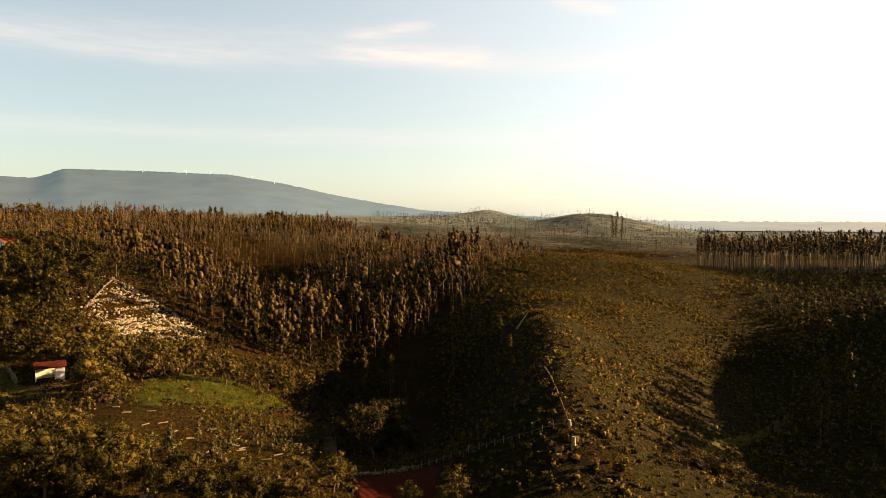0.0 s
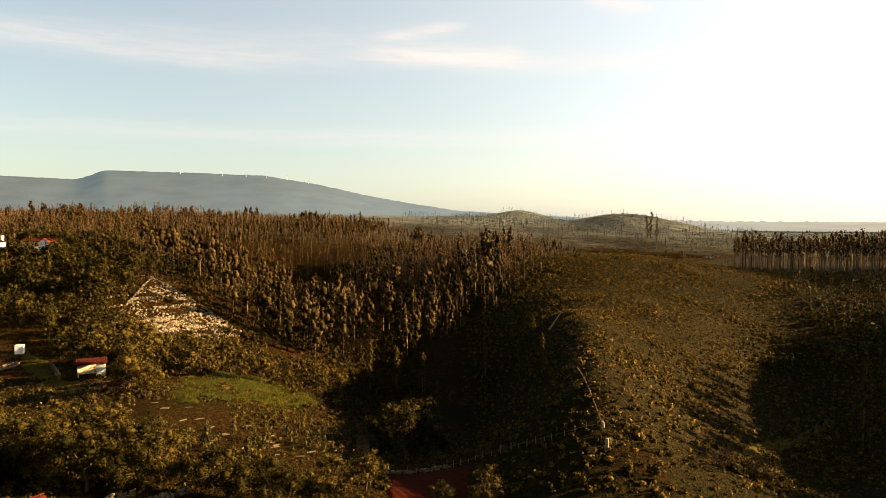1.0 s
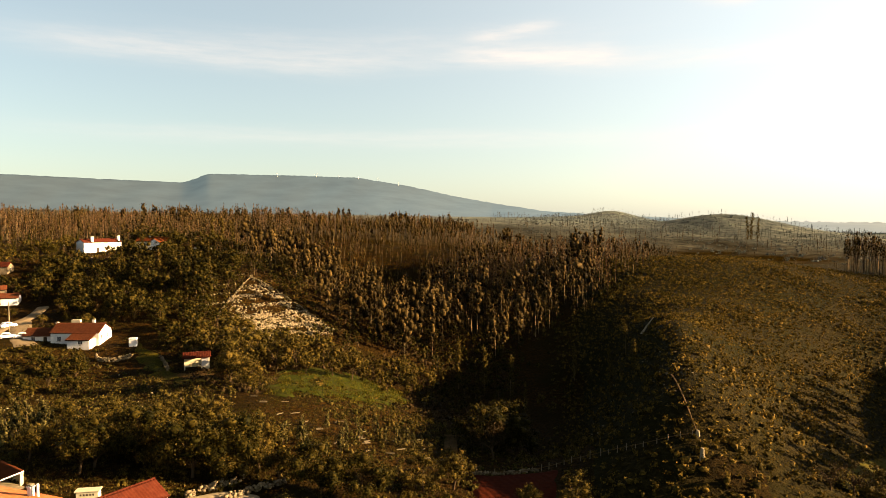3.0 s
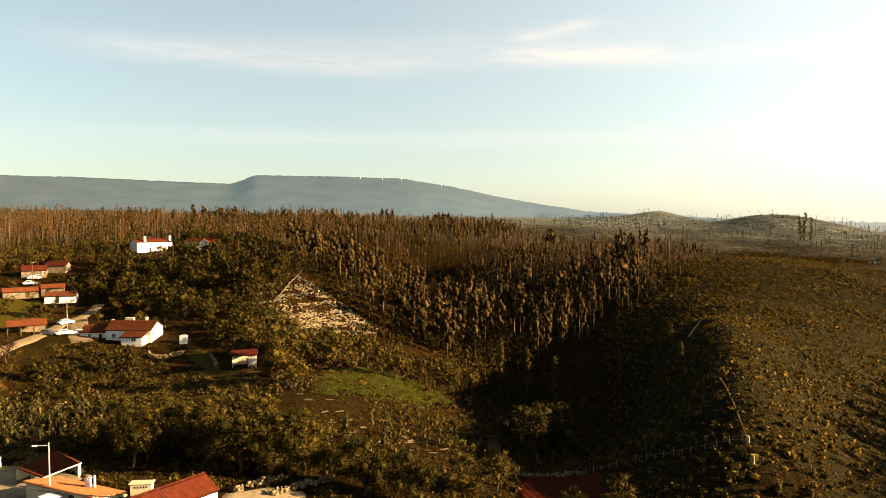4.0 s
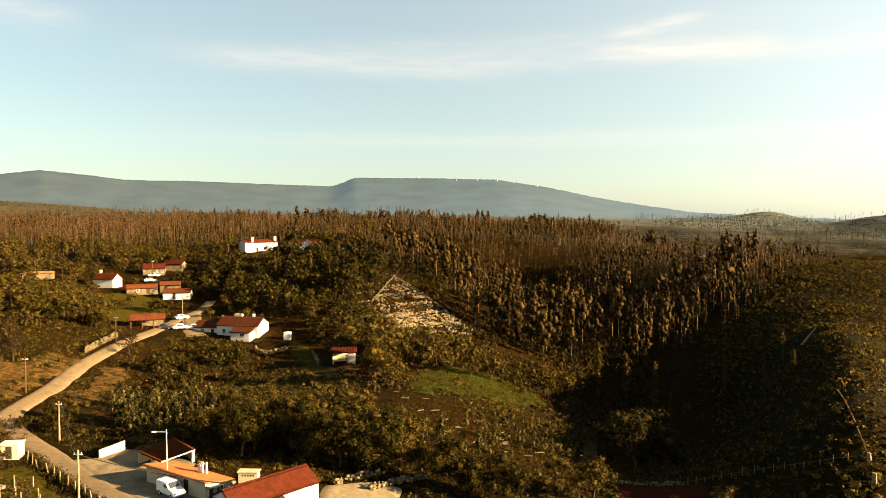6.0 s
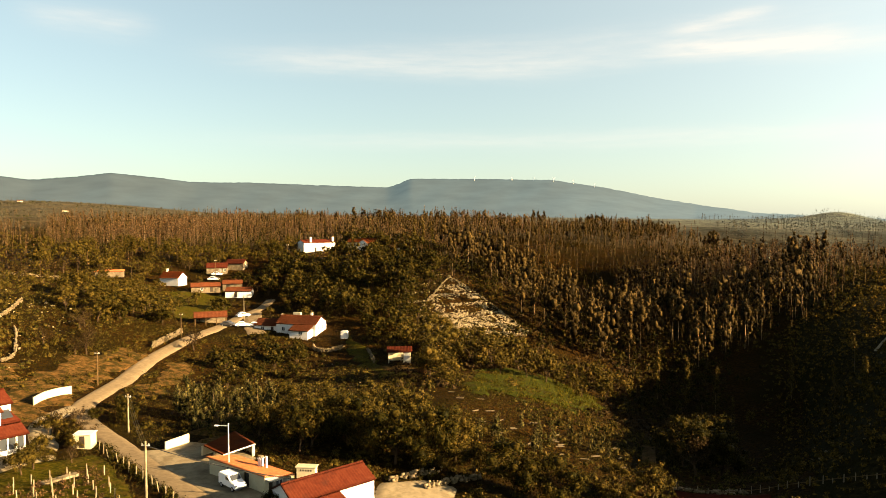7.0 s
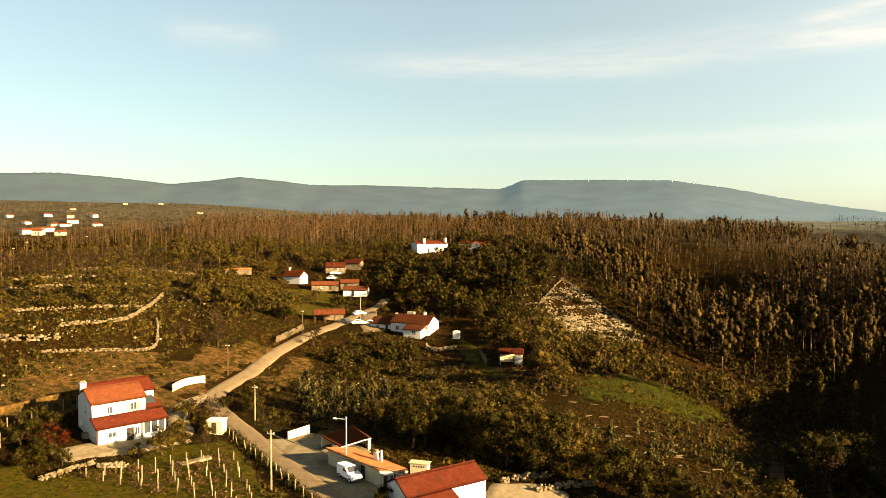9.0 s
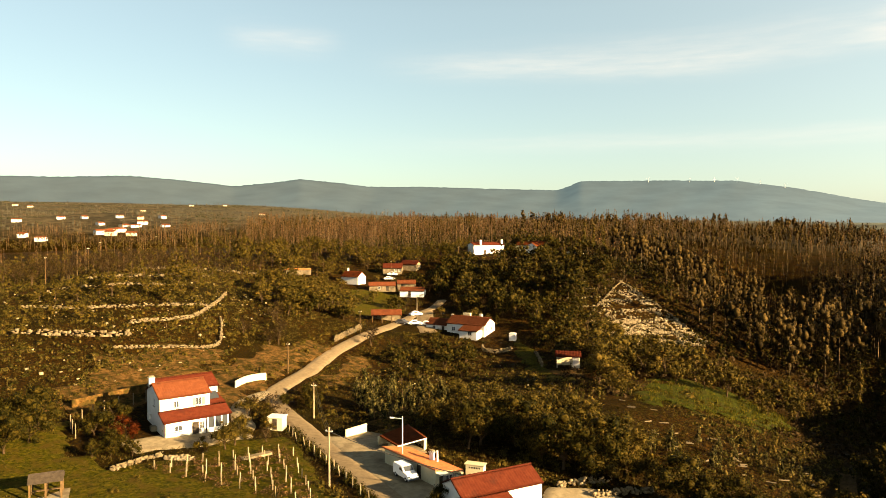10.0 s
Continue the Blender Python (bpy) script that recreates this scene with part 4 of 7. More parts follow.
# low rounded canopy of the plain's woods and hedges
canopy_kinds = [(v, f, np.zeros(len(f))) for v, f in (bush(rng, rng.uniform(3.0, 5.5), rng.uniform(6, 11), 16, 0.9, 0.6, 1) for _ in range(8))]
at = spread(rng, (-2100, 150, -200, 1600), 15.0, lambda x, y, az, r: (az > -82) & (az < -36) & (r > np.interp(az, [-82, -62, -52, -44, -36], [460, 490, 570, 610, 560])) & (r < 2200) & (wave(x, y, 42, 1.0) + 0.5 * wave(x, y, 13, 3.0) > np.interp(az, [-75, -60], [0.1, -0.35])) & clear_of_homes(x, y))
dense = np.hypot(at[:, 0], at[:, 1]) < 800
grown = rng.uniform(0.4, 1.15, len(at)) * np.where(dense, 0.7, 1.0)
green = wave(at[:, 0], at[:, 1], 30, 4.0) + rng.normal(0, 0.4, len(at)) > 0.1
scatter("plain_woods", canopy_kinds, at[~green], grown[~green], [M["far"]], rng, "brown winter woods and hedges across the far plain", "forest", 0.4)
scatter("plain_groves", canopy_kinds, at[green], grown[green], [M["far_green"]], rng, "dark olive groves dotted over the far plain", "forest", 0.4)
at = spread(rng, (-1100, 150, -200, 800), 17.0, lambda x, y, az, r: (az > -82) & (az < -42) & (r > 430) & (r < 1000) & (wave(x, y, 25, 1.0) > -0.3) & clear_of_homes(x, y))
scatter("plain_bare_trees", brown_kinds, at, rng.uniform(0.25, 0.6, len(at)), [M["bark_pale"], M["leaf_brown"]], rng, "thin bare trees standing over the far plain", "forest")

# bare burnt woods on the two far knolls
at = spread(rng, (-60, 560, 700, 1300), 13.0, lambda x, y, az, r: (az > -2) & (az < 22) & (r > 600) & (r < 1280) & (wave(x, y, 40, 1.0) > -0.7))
scatter("knoll_woods", far_kinds, at, rng.uniform(0.2, 0.62, len(at)), [M["far_haze"], M["far_haze"]], rng, "bare burnt woods on the far knolls, tinted grey for haze", "forest")

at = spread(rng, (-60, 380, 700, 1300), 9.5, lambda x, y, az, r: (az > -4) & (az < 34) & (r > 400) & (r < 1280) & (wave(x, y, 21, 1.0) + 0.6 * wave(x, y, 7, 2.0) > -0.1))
scatter("knoll_scrub", scrub_kinds, at, rng.uniform(0.9, 2.6, len(at)), [M["far_haze"]], rng, "low scrub over the far knolls, tinted grey for haze", "shrubs", 0.1)

# thin standing burnt trees behind the hill
def behind_hill(x, y, az, r):
    return (az > -4) & (az < 46) & (r > np.interp(az, [-4, 3, 8, 20, 21, 46], [420, 360, 340, 345, 385, 385])) & (r < 700) & (wave(x, y, 28, 4.0) > -0.25)


at = spread(rng, (-60, 200, 520, 720), 13.0, behind_hill)
scatter("standing_burnt_trees", brown_kinds, at, rng.uniform(0.2, 0.6, len(at)), [M["bark_pale"], M["leaf_mixed"]], rng, "thin scatter of burnt trees on the far rise", "forest")
# eucalyptus wood beyond the view, added to throw shade over the gully
at = spread(rng, (85, 50, 200, 190), 7.0, lambda x, y, az, r: (az > 35.5) & (x > 92 + 4 * wave(x, y, 8)) & (x < 135) & (y < 175))
scatter("gully_shade_wood", grove_kinds, at, rng.uniform(0.8, 1.05, len(at)), [M["bark_pale"], M["leaf"]], rng, "unseen eucalyptus wood added to shade the gully", "forest")

# low scrub on the burnt hill and the slopes


def hill_scrub(x, y, az, r):
    return (az > 0) & (az < 44) & (r > 84) & (r < 330) & (r < np.interp(az, [0, 20, 44], [330, 320, 320])) & ~inside(RED, x, y) & ~valley(x, y, az, r)


at = spread(rng, (0, 40, 260, 330), 1.6, hill_scrub)
scatter("hill_scrub", scrub_kinds, at, rng.uniform(0.6, 1.45, len(at)) * (0.9 + 0.3 * wave(at[:, 0], at[:, 1], 5)), [M["scrub"]], rng, "low olive-brown heather and gorse scrub on the burnt hill", "shrubs", 0.1)


OPEN = ((-76, 134, 8), (-104, 147, 7), (-93, 144, 6), (-84, 139, 4), (-124, 146, 7), (-112, 142, 4))


def kept_open(x, y):
    out = np.zeros(np.asarray(x).shape, bool)
    for cx, cy, cr in OPEN:
        out |= np.hypot(x - cx, y - cy) < cr
    return out


def slope_scrub(x, y, az, r):
    return (az > -80) & (az <= 0) & (r > 60) & (r < 300) & ~open_ground(x, y) & ~kept_open(x, y) & (wave(x, y, 7, 3.0) > -0.6)


at = spread(rng, (-300, 20, 0, 300), 2.3, lambda x, y, az, r: slope_scrub(x, y, az, r) & (r >= 128) & ~((az > -21) & (az < -1) & (r > 140)))
scatter("far_slope_scrub", scrub_kinds, at, rng.uniform(0.5, 1.3, len(at)), [M["leaf_yellow_grass"]], rng, "tangled brown and green scrub on the far slopes", "shrubs", 0.1)
fine_kinds = [(v, f, np.zeros(len(f))) for v, f in (bush(rng, rng.uniform(0.5, 1.1), rng.uniform(1.0, 2.2), 30, 0.13) for _ in range(10))]
at = spread(rng, (-140, 20, 0, 140), 1.9, lambda x, y, az, r: slope_scrub(x, y, az, r) & (r < 128))
scatter("slope_scrub", fine_kinds, at, rng.uniform(0.4, 1.3, len(at)), [M["leaf_yellow_grass"]], rng, "tangled brown and green scrub on the slopes", "shrubs", 0.1)

# ---- building blocks for things ----
def part(name, bm, mat, parent, label=""):
    """A bmesh (or a ready mesh) as one mesh object under a thing or part."""
    if isinstance(bm, bmesh.types.BMesh):
        me = bpy.data.meshes.new(name)
        bm.to_mesh(me)
        bm.free()
    else:
        me = bm
    if mat is not None:
        me.materials.append(mat)
    ob = new(name, me)
    ob.parent = parent
    return tagged(ob, label)


def thing(name, label, category, x, y, z=None, rot=0.0, group=""):
    ob = new(name)
    ob.empty_display_size = 0.3
    ob.matrix_basis = pose(x, y, hz(x, y) if z is None else z, 0, 0, rot)
    return tagged(ob, label, category, group)


def box(bm, x0, y0, z0, x1, y1, z1, bevel=0.0):
    res = bmesh.ops.create_cube(bm, size=1.0, matrix=Matrix.Translation(((x0 + x1) / 2, (y0 + y1) / 2, (z0 + z1) / 2)) @ Matrix.Diagonal((x1 - x0, y1 - y0, z1 - z0, 1)))
    if bevel:
        edges = list({e for v in res["verts"] for e in v.link_edges})
        bmesh.ops.bevel(bm, geom=edges, offset=bevel, segments=1, affect="EDGES")
    return res["verts"]


def boxes(*rows, bevel=0.0):
    bm = bmesh.new()
    for r in rows:
        box(bm, *r, bevel=bevel)
    return bm


def post_mesh(r0, r1, h, sides=8, z0=0.0):
    bm = bmesh.new()
    bmesh.ops.create_cone(bm, cap_ends=True, segments=sides, radius1=r0, radius2=r1, depth=h, matrix=Matrix.Translation((0, 0, z0 + h / 2)))
    return bm


def prism(points, axis, lo, hi):
    """A flat outline pushed along an axis: 'x' takes (y, z) points, 'y' takes (x, z), 'z' takes (x, y)."""
    bm = bmesh.new()
    place = {"x": lambda p, s: (s, p[0], p[1]), "y": lambda p, s: (p[0], s, p[1]), "z": lambda p, s: (p[0], p[1], s)}[axis]
    a = [bm.verts.new(place(p, lo)) for p in points]
    b = [bm.verts.new(place(p, hi)) for p in points]
    bm.faces.new(a[::-1])
    bm.faces.new(b)
    for i in range(len(points)):
        j = (i + 1) % len(points)
        bm.faces.new((a[i], a[j], b[j], b[i]))
    bmesh.ops.recalc_face_normals(bm, faces=bm.faces)
    return bm


def wall_cells(bm, length, tall, thick, holes, put):
    """Solid blocks of a wall round its openings; put(x, z, y) turns wall coordinates into places."""
    xs = sorted({0.0, length, *(h[0] for h in holes), *(h[0] + h[2] for h in holes)})
    zs = sorted({-0.6, tall, *(h[1] for h in holes), *(h[1] + h[3] for h in holes)})
    for x0, x1 in zip(xs, xs[1:]):
        for z0, z1 in zip(zs, zs[1:]):
            cx, cz = (x0 + x1) / 2, (z0 + z1) / 2
            if any(h[0] < cx < h[0] + h[2] and h[1] < cz < h[1] + h[3] for h in holes):
                continue
            a, b = put(x0, z0, 0.0), put(x1, z1, thick)
            box(bm, *(min(p, q) for p, q in zip(a, b)), *(max(p, q) for p, q in zip(a, b)))


def tiled_slope(name, a, b, c, d, mat, parent, wave=0.34, row=0.45, amp=0.12):
    """A roof slope of curved tiles laid in rows: a, b the eave's ends, c, d the ridge above b and a."""
    a, b, c, d = (np.array(p, float) for p in (a, b, c, d))
    lu, lv = np.linalg.norm(b - a), np.linalg.norm(d - a)
    wave = lu / max(1, round(lu / wave))
    nu, nv = max(4, round(lu / wave) * 3), max(2, int(lv / row))
    n = np.cross(b - a, d - a)
    n /= np.linalg.norm(n)
    u = np.linspace(0, 1, nu + 1)
    rows = []
    for k in range(nv):
        for v, lift in ((k / nv, 0.03), ((k + 1) / nv, 0.0)):
            base = (a + (d - a) * v)[None] * (1 - u[:, None]) + (b + (c - b) * v)[None] * u[:, None]
            rows.append(base + n * (lift * 2.4 + amp * np.abs(np.sin(u * lu / wave * math.pi)))[:, None])
    rows.append(np.stack([d + (c - d) * q for q in u]) - n * 0.12)
    rows.append(np.stack([a + (b - a) * q for q in u]) - n * 0.12)
    rows.append(rows[0])
    V = np.concatenate(rows)
    m = nu + 1
    i, j = np.meshgrid(np.arange(len(rows) - 1), np.arange(nu), indexing="ij")
    F = np.stack([i * m + j, i * m + j + 1, (i + 1) * m + j + 1, (i + 1) * m + j], -1).reshape(-1, 4)
    return part(name, raw_mesh(name, V, F, []), mat, parent)


def opening(kind, parent, x, z, w, h, put, frame_mat, shutters=False):
    """A window or door set back in its hole."""
    bm = bmesh.new()
    t = 0.07
    for x0, z0, x1, z1 in ((x, z, x + t, z + h), (x + w - t, z, x + w, z + h), (x + t, z + h - t, x + w - t, z + h), (x + t, z, x + w - t, z + t)) + (((x + w / 2 - 0.03, z + t, x + w / 2 + 0.03, z + h - t),) if kind == "window" else ()):
        a, b = put(x0, z0, 0.06), put(x1, z1, 0.14)
        box(bm, *(min(p, q) for p, q in zip(a, b)), *(max(p, q) for p, q in zip(a, b)))
    fr = part(kind, bm, frame_mat, parent)
    a, b = put(x + t, z + t, 0.09), put(x + w - t, z + h - t, 0.12)
    bm = boxes((*(min(p, q) for p, q in zip(a, b)), *(max(p, q) for p, q in zip(a, b))))
    part("pane" if kind == "window" else "door_leaf", bm, M["glass"] if kind == "window" else M["dark"], fr)
    if kind == "window":
        a, b = put(x - 0.08, z - 0.08, -0.08), put(x + w + 0.08, z - 0.004, 0.05)
        part("sill", boxes((*(min(p, q) for p, q in zip(a, b)), *(max(p, q) for p, q in zip(a, b)))), M["concrete"], fr)
    if shutters:
        for x0 in (x - w * 0.5 - 0.02, x + w + 0.02):
            a, b = put(x0, z, -0.05), put(x0 + w * 0.5, z + h, -0.005)
            part("shutter", boxes((*(min(p, q) for p, q in zip(a, b)), *(max(p, q) for p, q in zip(a, b)))), M["shutter"], fr)
    return fr


def shell(ob, w, d, h, wall_mat, front=(), right=(), left=(), back=(), gable=0.0, ridge_y=None, y0=0.0, x0=0.0, mono=0.0):
    """Four walls with thickness and openings (kind, x, z, w, h, shutters), gable peaks on the two ends."""
    T = 0.25
    sides = {
        "front": (w, front, lambda x, z, y: (x0 + x, y0 + y, z)),
        "back": (w, back, lambda x, z, y: (x0 + w - x, y0 + d - y, z)),
        "right": (d - 2 * T, right, lambda x, z, y: (x0 + w - y, y0 + T + x, z)),
        "left": (d - 2 * T, left, lambda x, z, y: (x0 + y, y0 + d - T - x, z)),
    }
    for side, (length, holes, put) in sides.items():
        bm = bmesh.new()
        tall = h + (mono if side == "back" else 0)
        wall_cells(bm, length, tall, T, [o[1:5] for o in holes], put)
        bmesh.ops.remove_doubles(bm, verts=bm.verts, dist=1e-4)
        seen = {}
        for fc in bm.faces:
            seen.setdefault(frozenset(fc.verts), []).append(fc)
        bmesh.ops.delete(bm, geom=[fc for same in seen.values() if len(same) > 1 for fc in same], context="FACES_ONLY")
        if side in ("right", "left") and (gable or mono):
            ry = y0 + (d / 2 if ridge_y is None else ridge_y)
            pts = [(y0, h), (y0 + d, h), (ry, h + gable)] if gable else [(y0 + T, h), (y0 + d - T, h), (y0 + d - T, h + mono)]
            lo = x0 + (w - T if side == "right" else 0)
            g = prism(pts, "x", lo + 0.002, lo + T - 0.002)
            part("gable", g, wall_mat, ob)
        wl = part("wall", bm, wall_mat, ob)
        for o in holes:
            opening(o[0], ob, *o[1:5], put, M["plaster"] if o[0] == "window" else M["wood"], len(o) > 5 and o[5])


def gable_roof(ob, w, d, h, rise, mat, over=0.35, x0=0.0, y0=0.0, ridge_y=None, wave=0.34):
    ry = d / 2 if ridge_y is None else ridge_y
    k1, k2 = rise / ry, rise / (d - ry)
    A, B = x0 - over * 0.6, x0 + w + over * 0.6
    e = 0.05
    tiled_slope("roof", (A, y0 - over, h - over * k1 + e), (B, y0 - over, h - over * k1 + e), (B, y0 + ry, h + rise + e), (A, y0 + ry, h + rise + e), mat, ob, wave)
    tiled_slope("roof", (B, y0 + d + over, h - over * k2 + e), (A, y0 + d + over, h - over * k2 + e), (A, y0 + ry, h + rise + e), (B, y0 + ry, h + rise + e), mat, ob, wave)
    bm = bmesh.new()
    n = max(3, int((B - A) / 0.45))
    for i in range(n):
        bmesh.ops.create_cone(bm, cap_ends=True, segments=6, radius1=0.15, radius2=0.12, depth=(B - A) / n + 0.03,
                              matrix=Matrix.Translation((A + (i + 0.5) * (B - A) / n, y0 + ry, h + rise + e + 0.04)) @ Euler((0, math.pi / 2, 0)).to_matrix().to_4x4())
    part("ridge_tiles", bm, mat, ob)


def chimney(ob, x, y, z0, z1, s=0.6, mat=None):
    bm = boxes((x - s / 2, y - s / 2, z0, x + s / 2, y + s / 2, z1), (x - s / 2 - 0.08, y - s / 2 - 0.08, z1 + 0.002, x + s / 2 + 0.08, y + s / 2 + 0.08, z1 + 0.1), bevel=0.02)
    c = part("chimney", bm, mat or M["plaster"], ob)
    part("chimney_cap", boxes((x - s / 2, y - s / 2, z1 + 0.25, x + s / 2, y + s / 2, z1 + 0.33), *[(x + i * s * 0.4 - 0.05, y + j * s * 0.4 - 0.05, z1 + 0.1, x + i * s * 0.4 + 0.05, y + j * s * 0.4 + 0.05, z1 + 0.252) for i in (-1, 1) for j in (-1, 1)]), M["concrete"], c)


def cottage(label, x, y, rot, w, d, h, rise, wall="plaster", tile="tile", windows=(), end_windows=(), chimneys=(), z=None, group="", wave=0.6):
    ob = thing("house", label, "house", x, y, z, rot, group)
    shell(ob, w, d, h, M[wall], front=windows, right=end_windows, gable=rise)
    gable_roof(ob, w, d, h, rise, M[tile], wave=wave)
    for cx, cy, s, up in chimneys:
        chimney(ob, cx, cy, h - 0.3, h + rise + up, s)
    return ob


# ---- the white two-storey house beside the road ----
def white_house():
    ob = thing("house", "white two-storey house with terracotta roofs and a glazed porch", "house", -89.8, 47.2, 0.0, 77)
    w, low, back = 9.0, 2.2, 9.4
    # lower front range
    shell(ob, 5.6, low + 0.25, 2.7, M["plaster"], front=(("window", 1.3, 1.1, 1.1, 0.8), ("door", 3.7, 0.0, 0.95, 2.05), ("window", 4.75, 0.9, 0.7, 1.1)), left=(("window", 1.0, 1.3, 0.3, 0.2),))
    # main body
    shell(ob, 7.0, back - low - 0.3, 5.5, M["plaster"], front=(("window", 1.9, 3.75, 0.75, 1.05), ("window", 5.0, 3.75, 0.9, 1.15, True)), left=(("window", 3.2, 3.8, 0.8, 1.0),), right=(("window", 1.5, 3.8, 0.8, 1.0),), gable=1.35, ridge_y=3.5, y0=low + 0.3)
    gable_roof(ob, 7.0, back - low - 0.3, 5.5, 1.35, M["tile_mid"], y0=low + 0.3, ridge_y=3.5)
    # lean-to roof over the front
    tiled_slope("porch_roof", (-0.3, -0.45, 2.62), (w + 0.3, -0.45, 2.62), (w + 0.3, low + 0.25, 3.55), (-0.3, low + 0.25, 3.55), M["tile"], ob)
    part("porch_beam", boxes((5.6, 0.0, 2.4, w, 0.18, 2.62)), M["plaster"], ob)
    for px in (5.9, 6.9, 7.9, 8.85):
        part("porch_pillar", boxes((px - 0.1, 0.0, -0.3, px + 0.1, 0.2, 2.4), bevel=0.02), M["plaster"], ob)
    for px in (6.0, 7.0, 8.0):
        part("pane", boxes((px + 0.02, 0.08, 0.85, px + 0.83, 0.11, 2.38)), M["glass"], ob, "dark porch window pane")
        part("parapet", boxes((px, 0.03, -0.3, px + 0.85, 0.17, 0.84)), M["plaster"], ob)
    part("porch_end_wall", boxes((w - 0.2, 0.2, -0.3, w, low + 0.2, 2.5)), M["plaster"], ob)
    part("porch_back_wall", boxes((5.6, low + 0.3, -0.3, w, low + 0.5, 3.4)), M["plaster"], ob)
    # balcony terrace behind the porch, with parapet
    part("terrace", boxes((7.0, low + 0.5, -0.3, w, 6.0, 3.1)), M["plaster"], ob)
    part("terrace_parapet", boxes((w - 0.15, low + 0.5, 3.1, w, 6.0, 3.45), (7.0, 5.85, 3.1, w - 0.15, 6.0, 3.45)), M["plaster"], ob)
    # quoins and sills in ochre paint
    for qx in (-0.03, ):
        part("corner_strip", boxes((qx, -0.03, -0.3, qx + 0.12, 0.0, 2.5)), M["tile_mid"], ob, "red-brown painted corner strip")
    chimney(ob, 0.35, 8.3, 4.6, 7.3, 0.75)
    # solar water heater on the terrace roof
    part("solar_panel", prism([(3.0, 4.25), (4.7, 5.0), (4.7, 5.08), (3.0, 4.33)], "x", 7.2, 8.6), M["glass"], ob, "dark solar water panel")
    tank = post_mesh(0.26, 0.26, 1.6, 10)
    bmesh.ops.transform(tank, matrix=Matrix.Translation((7.1, 4.8, 5.2)) @ Euler((0, math.pi / 2, 0)).to_matrix().to_4x4(), verts=tank.verts)
    part("water_tank", tank, M["plaster"], ob, "white water tank of the solar panel")
    tiled_slope("terrace_roof", (7.0, 2.4, 3.75), (9.3, 2.4, 3.75), (9.3, 6.2, 4.35), (7.0, 6.2, 4.35), M["tile"], ob)
    for py in (2.7, 5.7):
        part("terrace_post", boxes((8.75, py, 3.1, 8.95, py + 0.2, 3.8), bevel=0.02), M["plaster"], ob)
    part("air_conditioner", boxes((-0.42, 7.0, 1.6, -0.02, 7.9, 2.3), bevel=0.03), M["plaster"], ob)
    part("gas_locker", boxes((-0.8, 4.0, -0.2, -0.05, 5.0, 1.2), bevel=0.02), M["concrete"], ob)
    return ob


white_house()
outhouse = thing("house", "white outbuilding with a dark terracotta roof behind the house", "house", -101.3, 52.4, 0.9, 77)
shell(outhouse, 9.0, 6.5, 3.2, M["plaster"], right=(("window", 2.0, 1.0, 1.0, 1.0),), front=(("window", 6.5, 1.0, 0.9, 1.0),), gable=1.3)
gable_roof(outhouse, 9.0, 6.5, 3.2, 1.3, M["tile"])

# paved forecourt of the house
# ---- low building beside the road, with the van ----
low_house = thing("house", "low cream roadside building with an orange mono-pitch roof", "house", -50.6, 63.3, -0.6, 169.5)
shell(low_house, 10.3, 3.7, 1.35, M["cream"], back=(("window", 3.2, 0.9, 0.8, 0.8), ("door", 6.6, 0.0, 0.9, 1.95)), left=(("door", 0.3, 0.0, 0.75, 1.3), ("window", 1.35, 0.45, 1.0, 0.75, True)), mono=0.9)
tiled_slope("roof", (-0.35, -0.35, 1.32), (10.65, -0.35, 1.32), (10.65, 4.0, 2.37), (-0.35, 4.0, 2.37), M["tile_pale"], low_house, 0.3, 0.6, 0.03)
chimney(low_house, 4.2, 0.9, 1.4, 2.6, 0.5)
part("flue", post_mesh(0.14, 0.14, 1.5, 10, 1.5), M["plaster"], low_house).location = (3.3, 0.8, 0)
part("canopy", boxes((-0.9, 2.4, 1.75, -0.02, 3.6, 1.83)), M["plaster"], low_house)

# ---- the red-roofed house at the bottom ----
red_house = thing("house", "white house with a broad red tiled roof", "house", -43.3, 54.6, -1.5, 68)
shell(red_house, 10.0, 4.6, 3.4, M["plaster"], front=(("window", 1.2, 1.0, 1.0, 1.1), ("door", 3.2, 0.0, 0.9, 2.05)), right=(("window", 1.6, 1.2, 0.9, 1.0),), gable=1.2)
gable_roof(red_house, 10.0, 4.6, 3.4, 1.2, M["tile"], over=0.2)
tiled_slope("porch_roof", (-0.3, -3.4, 2.2), (5.4, -3.4, 2.2), (5.4, -0.1, 3.3), (-0.3, -0.1, 3.3), M["tile"], red_house)
for px in (0.0, 2.6, 5.1):
    part("porch_pillar", boxes((px, -3.3, -0.6, px + 0.25, -3.05, 2.16), bevel=0.02), M["plaster"], red_house)
chim = thing("brick_oven", "cream plastered oven chimney with a tiled cap", "chimney", -50.9, 66.8, None, 20)
part("body", boxes((-1.15, -0.5, -0.3, 1.15, 0.5, 1.15), bevel=0.03), M["cream"], chim)
part("cap", boxes((-1.3, -0.6, 1.17, 1.3, 0.6, 1.3), bevel=0.03), M["cream"], chim)
for k in range(5):
    part("vent_slot", boxes((-0.72 + k * 0.32, -0.52, 0.75, -0.56 + k * 0.32, -0.48, 0.95)), M["dark"], chim)

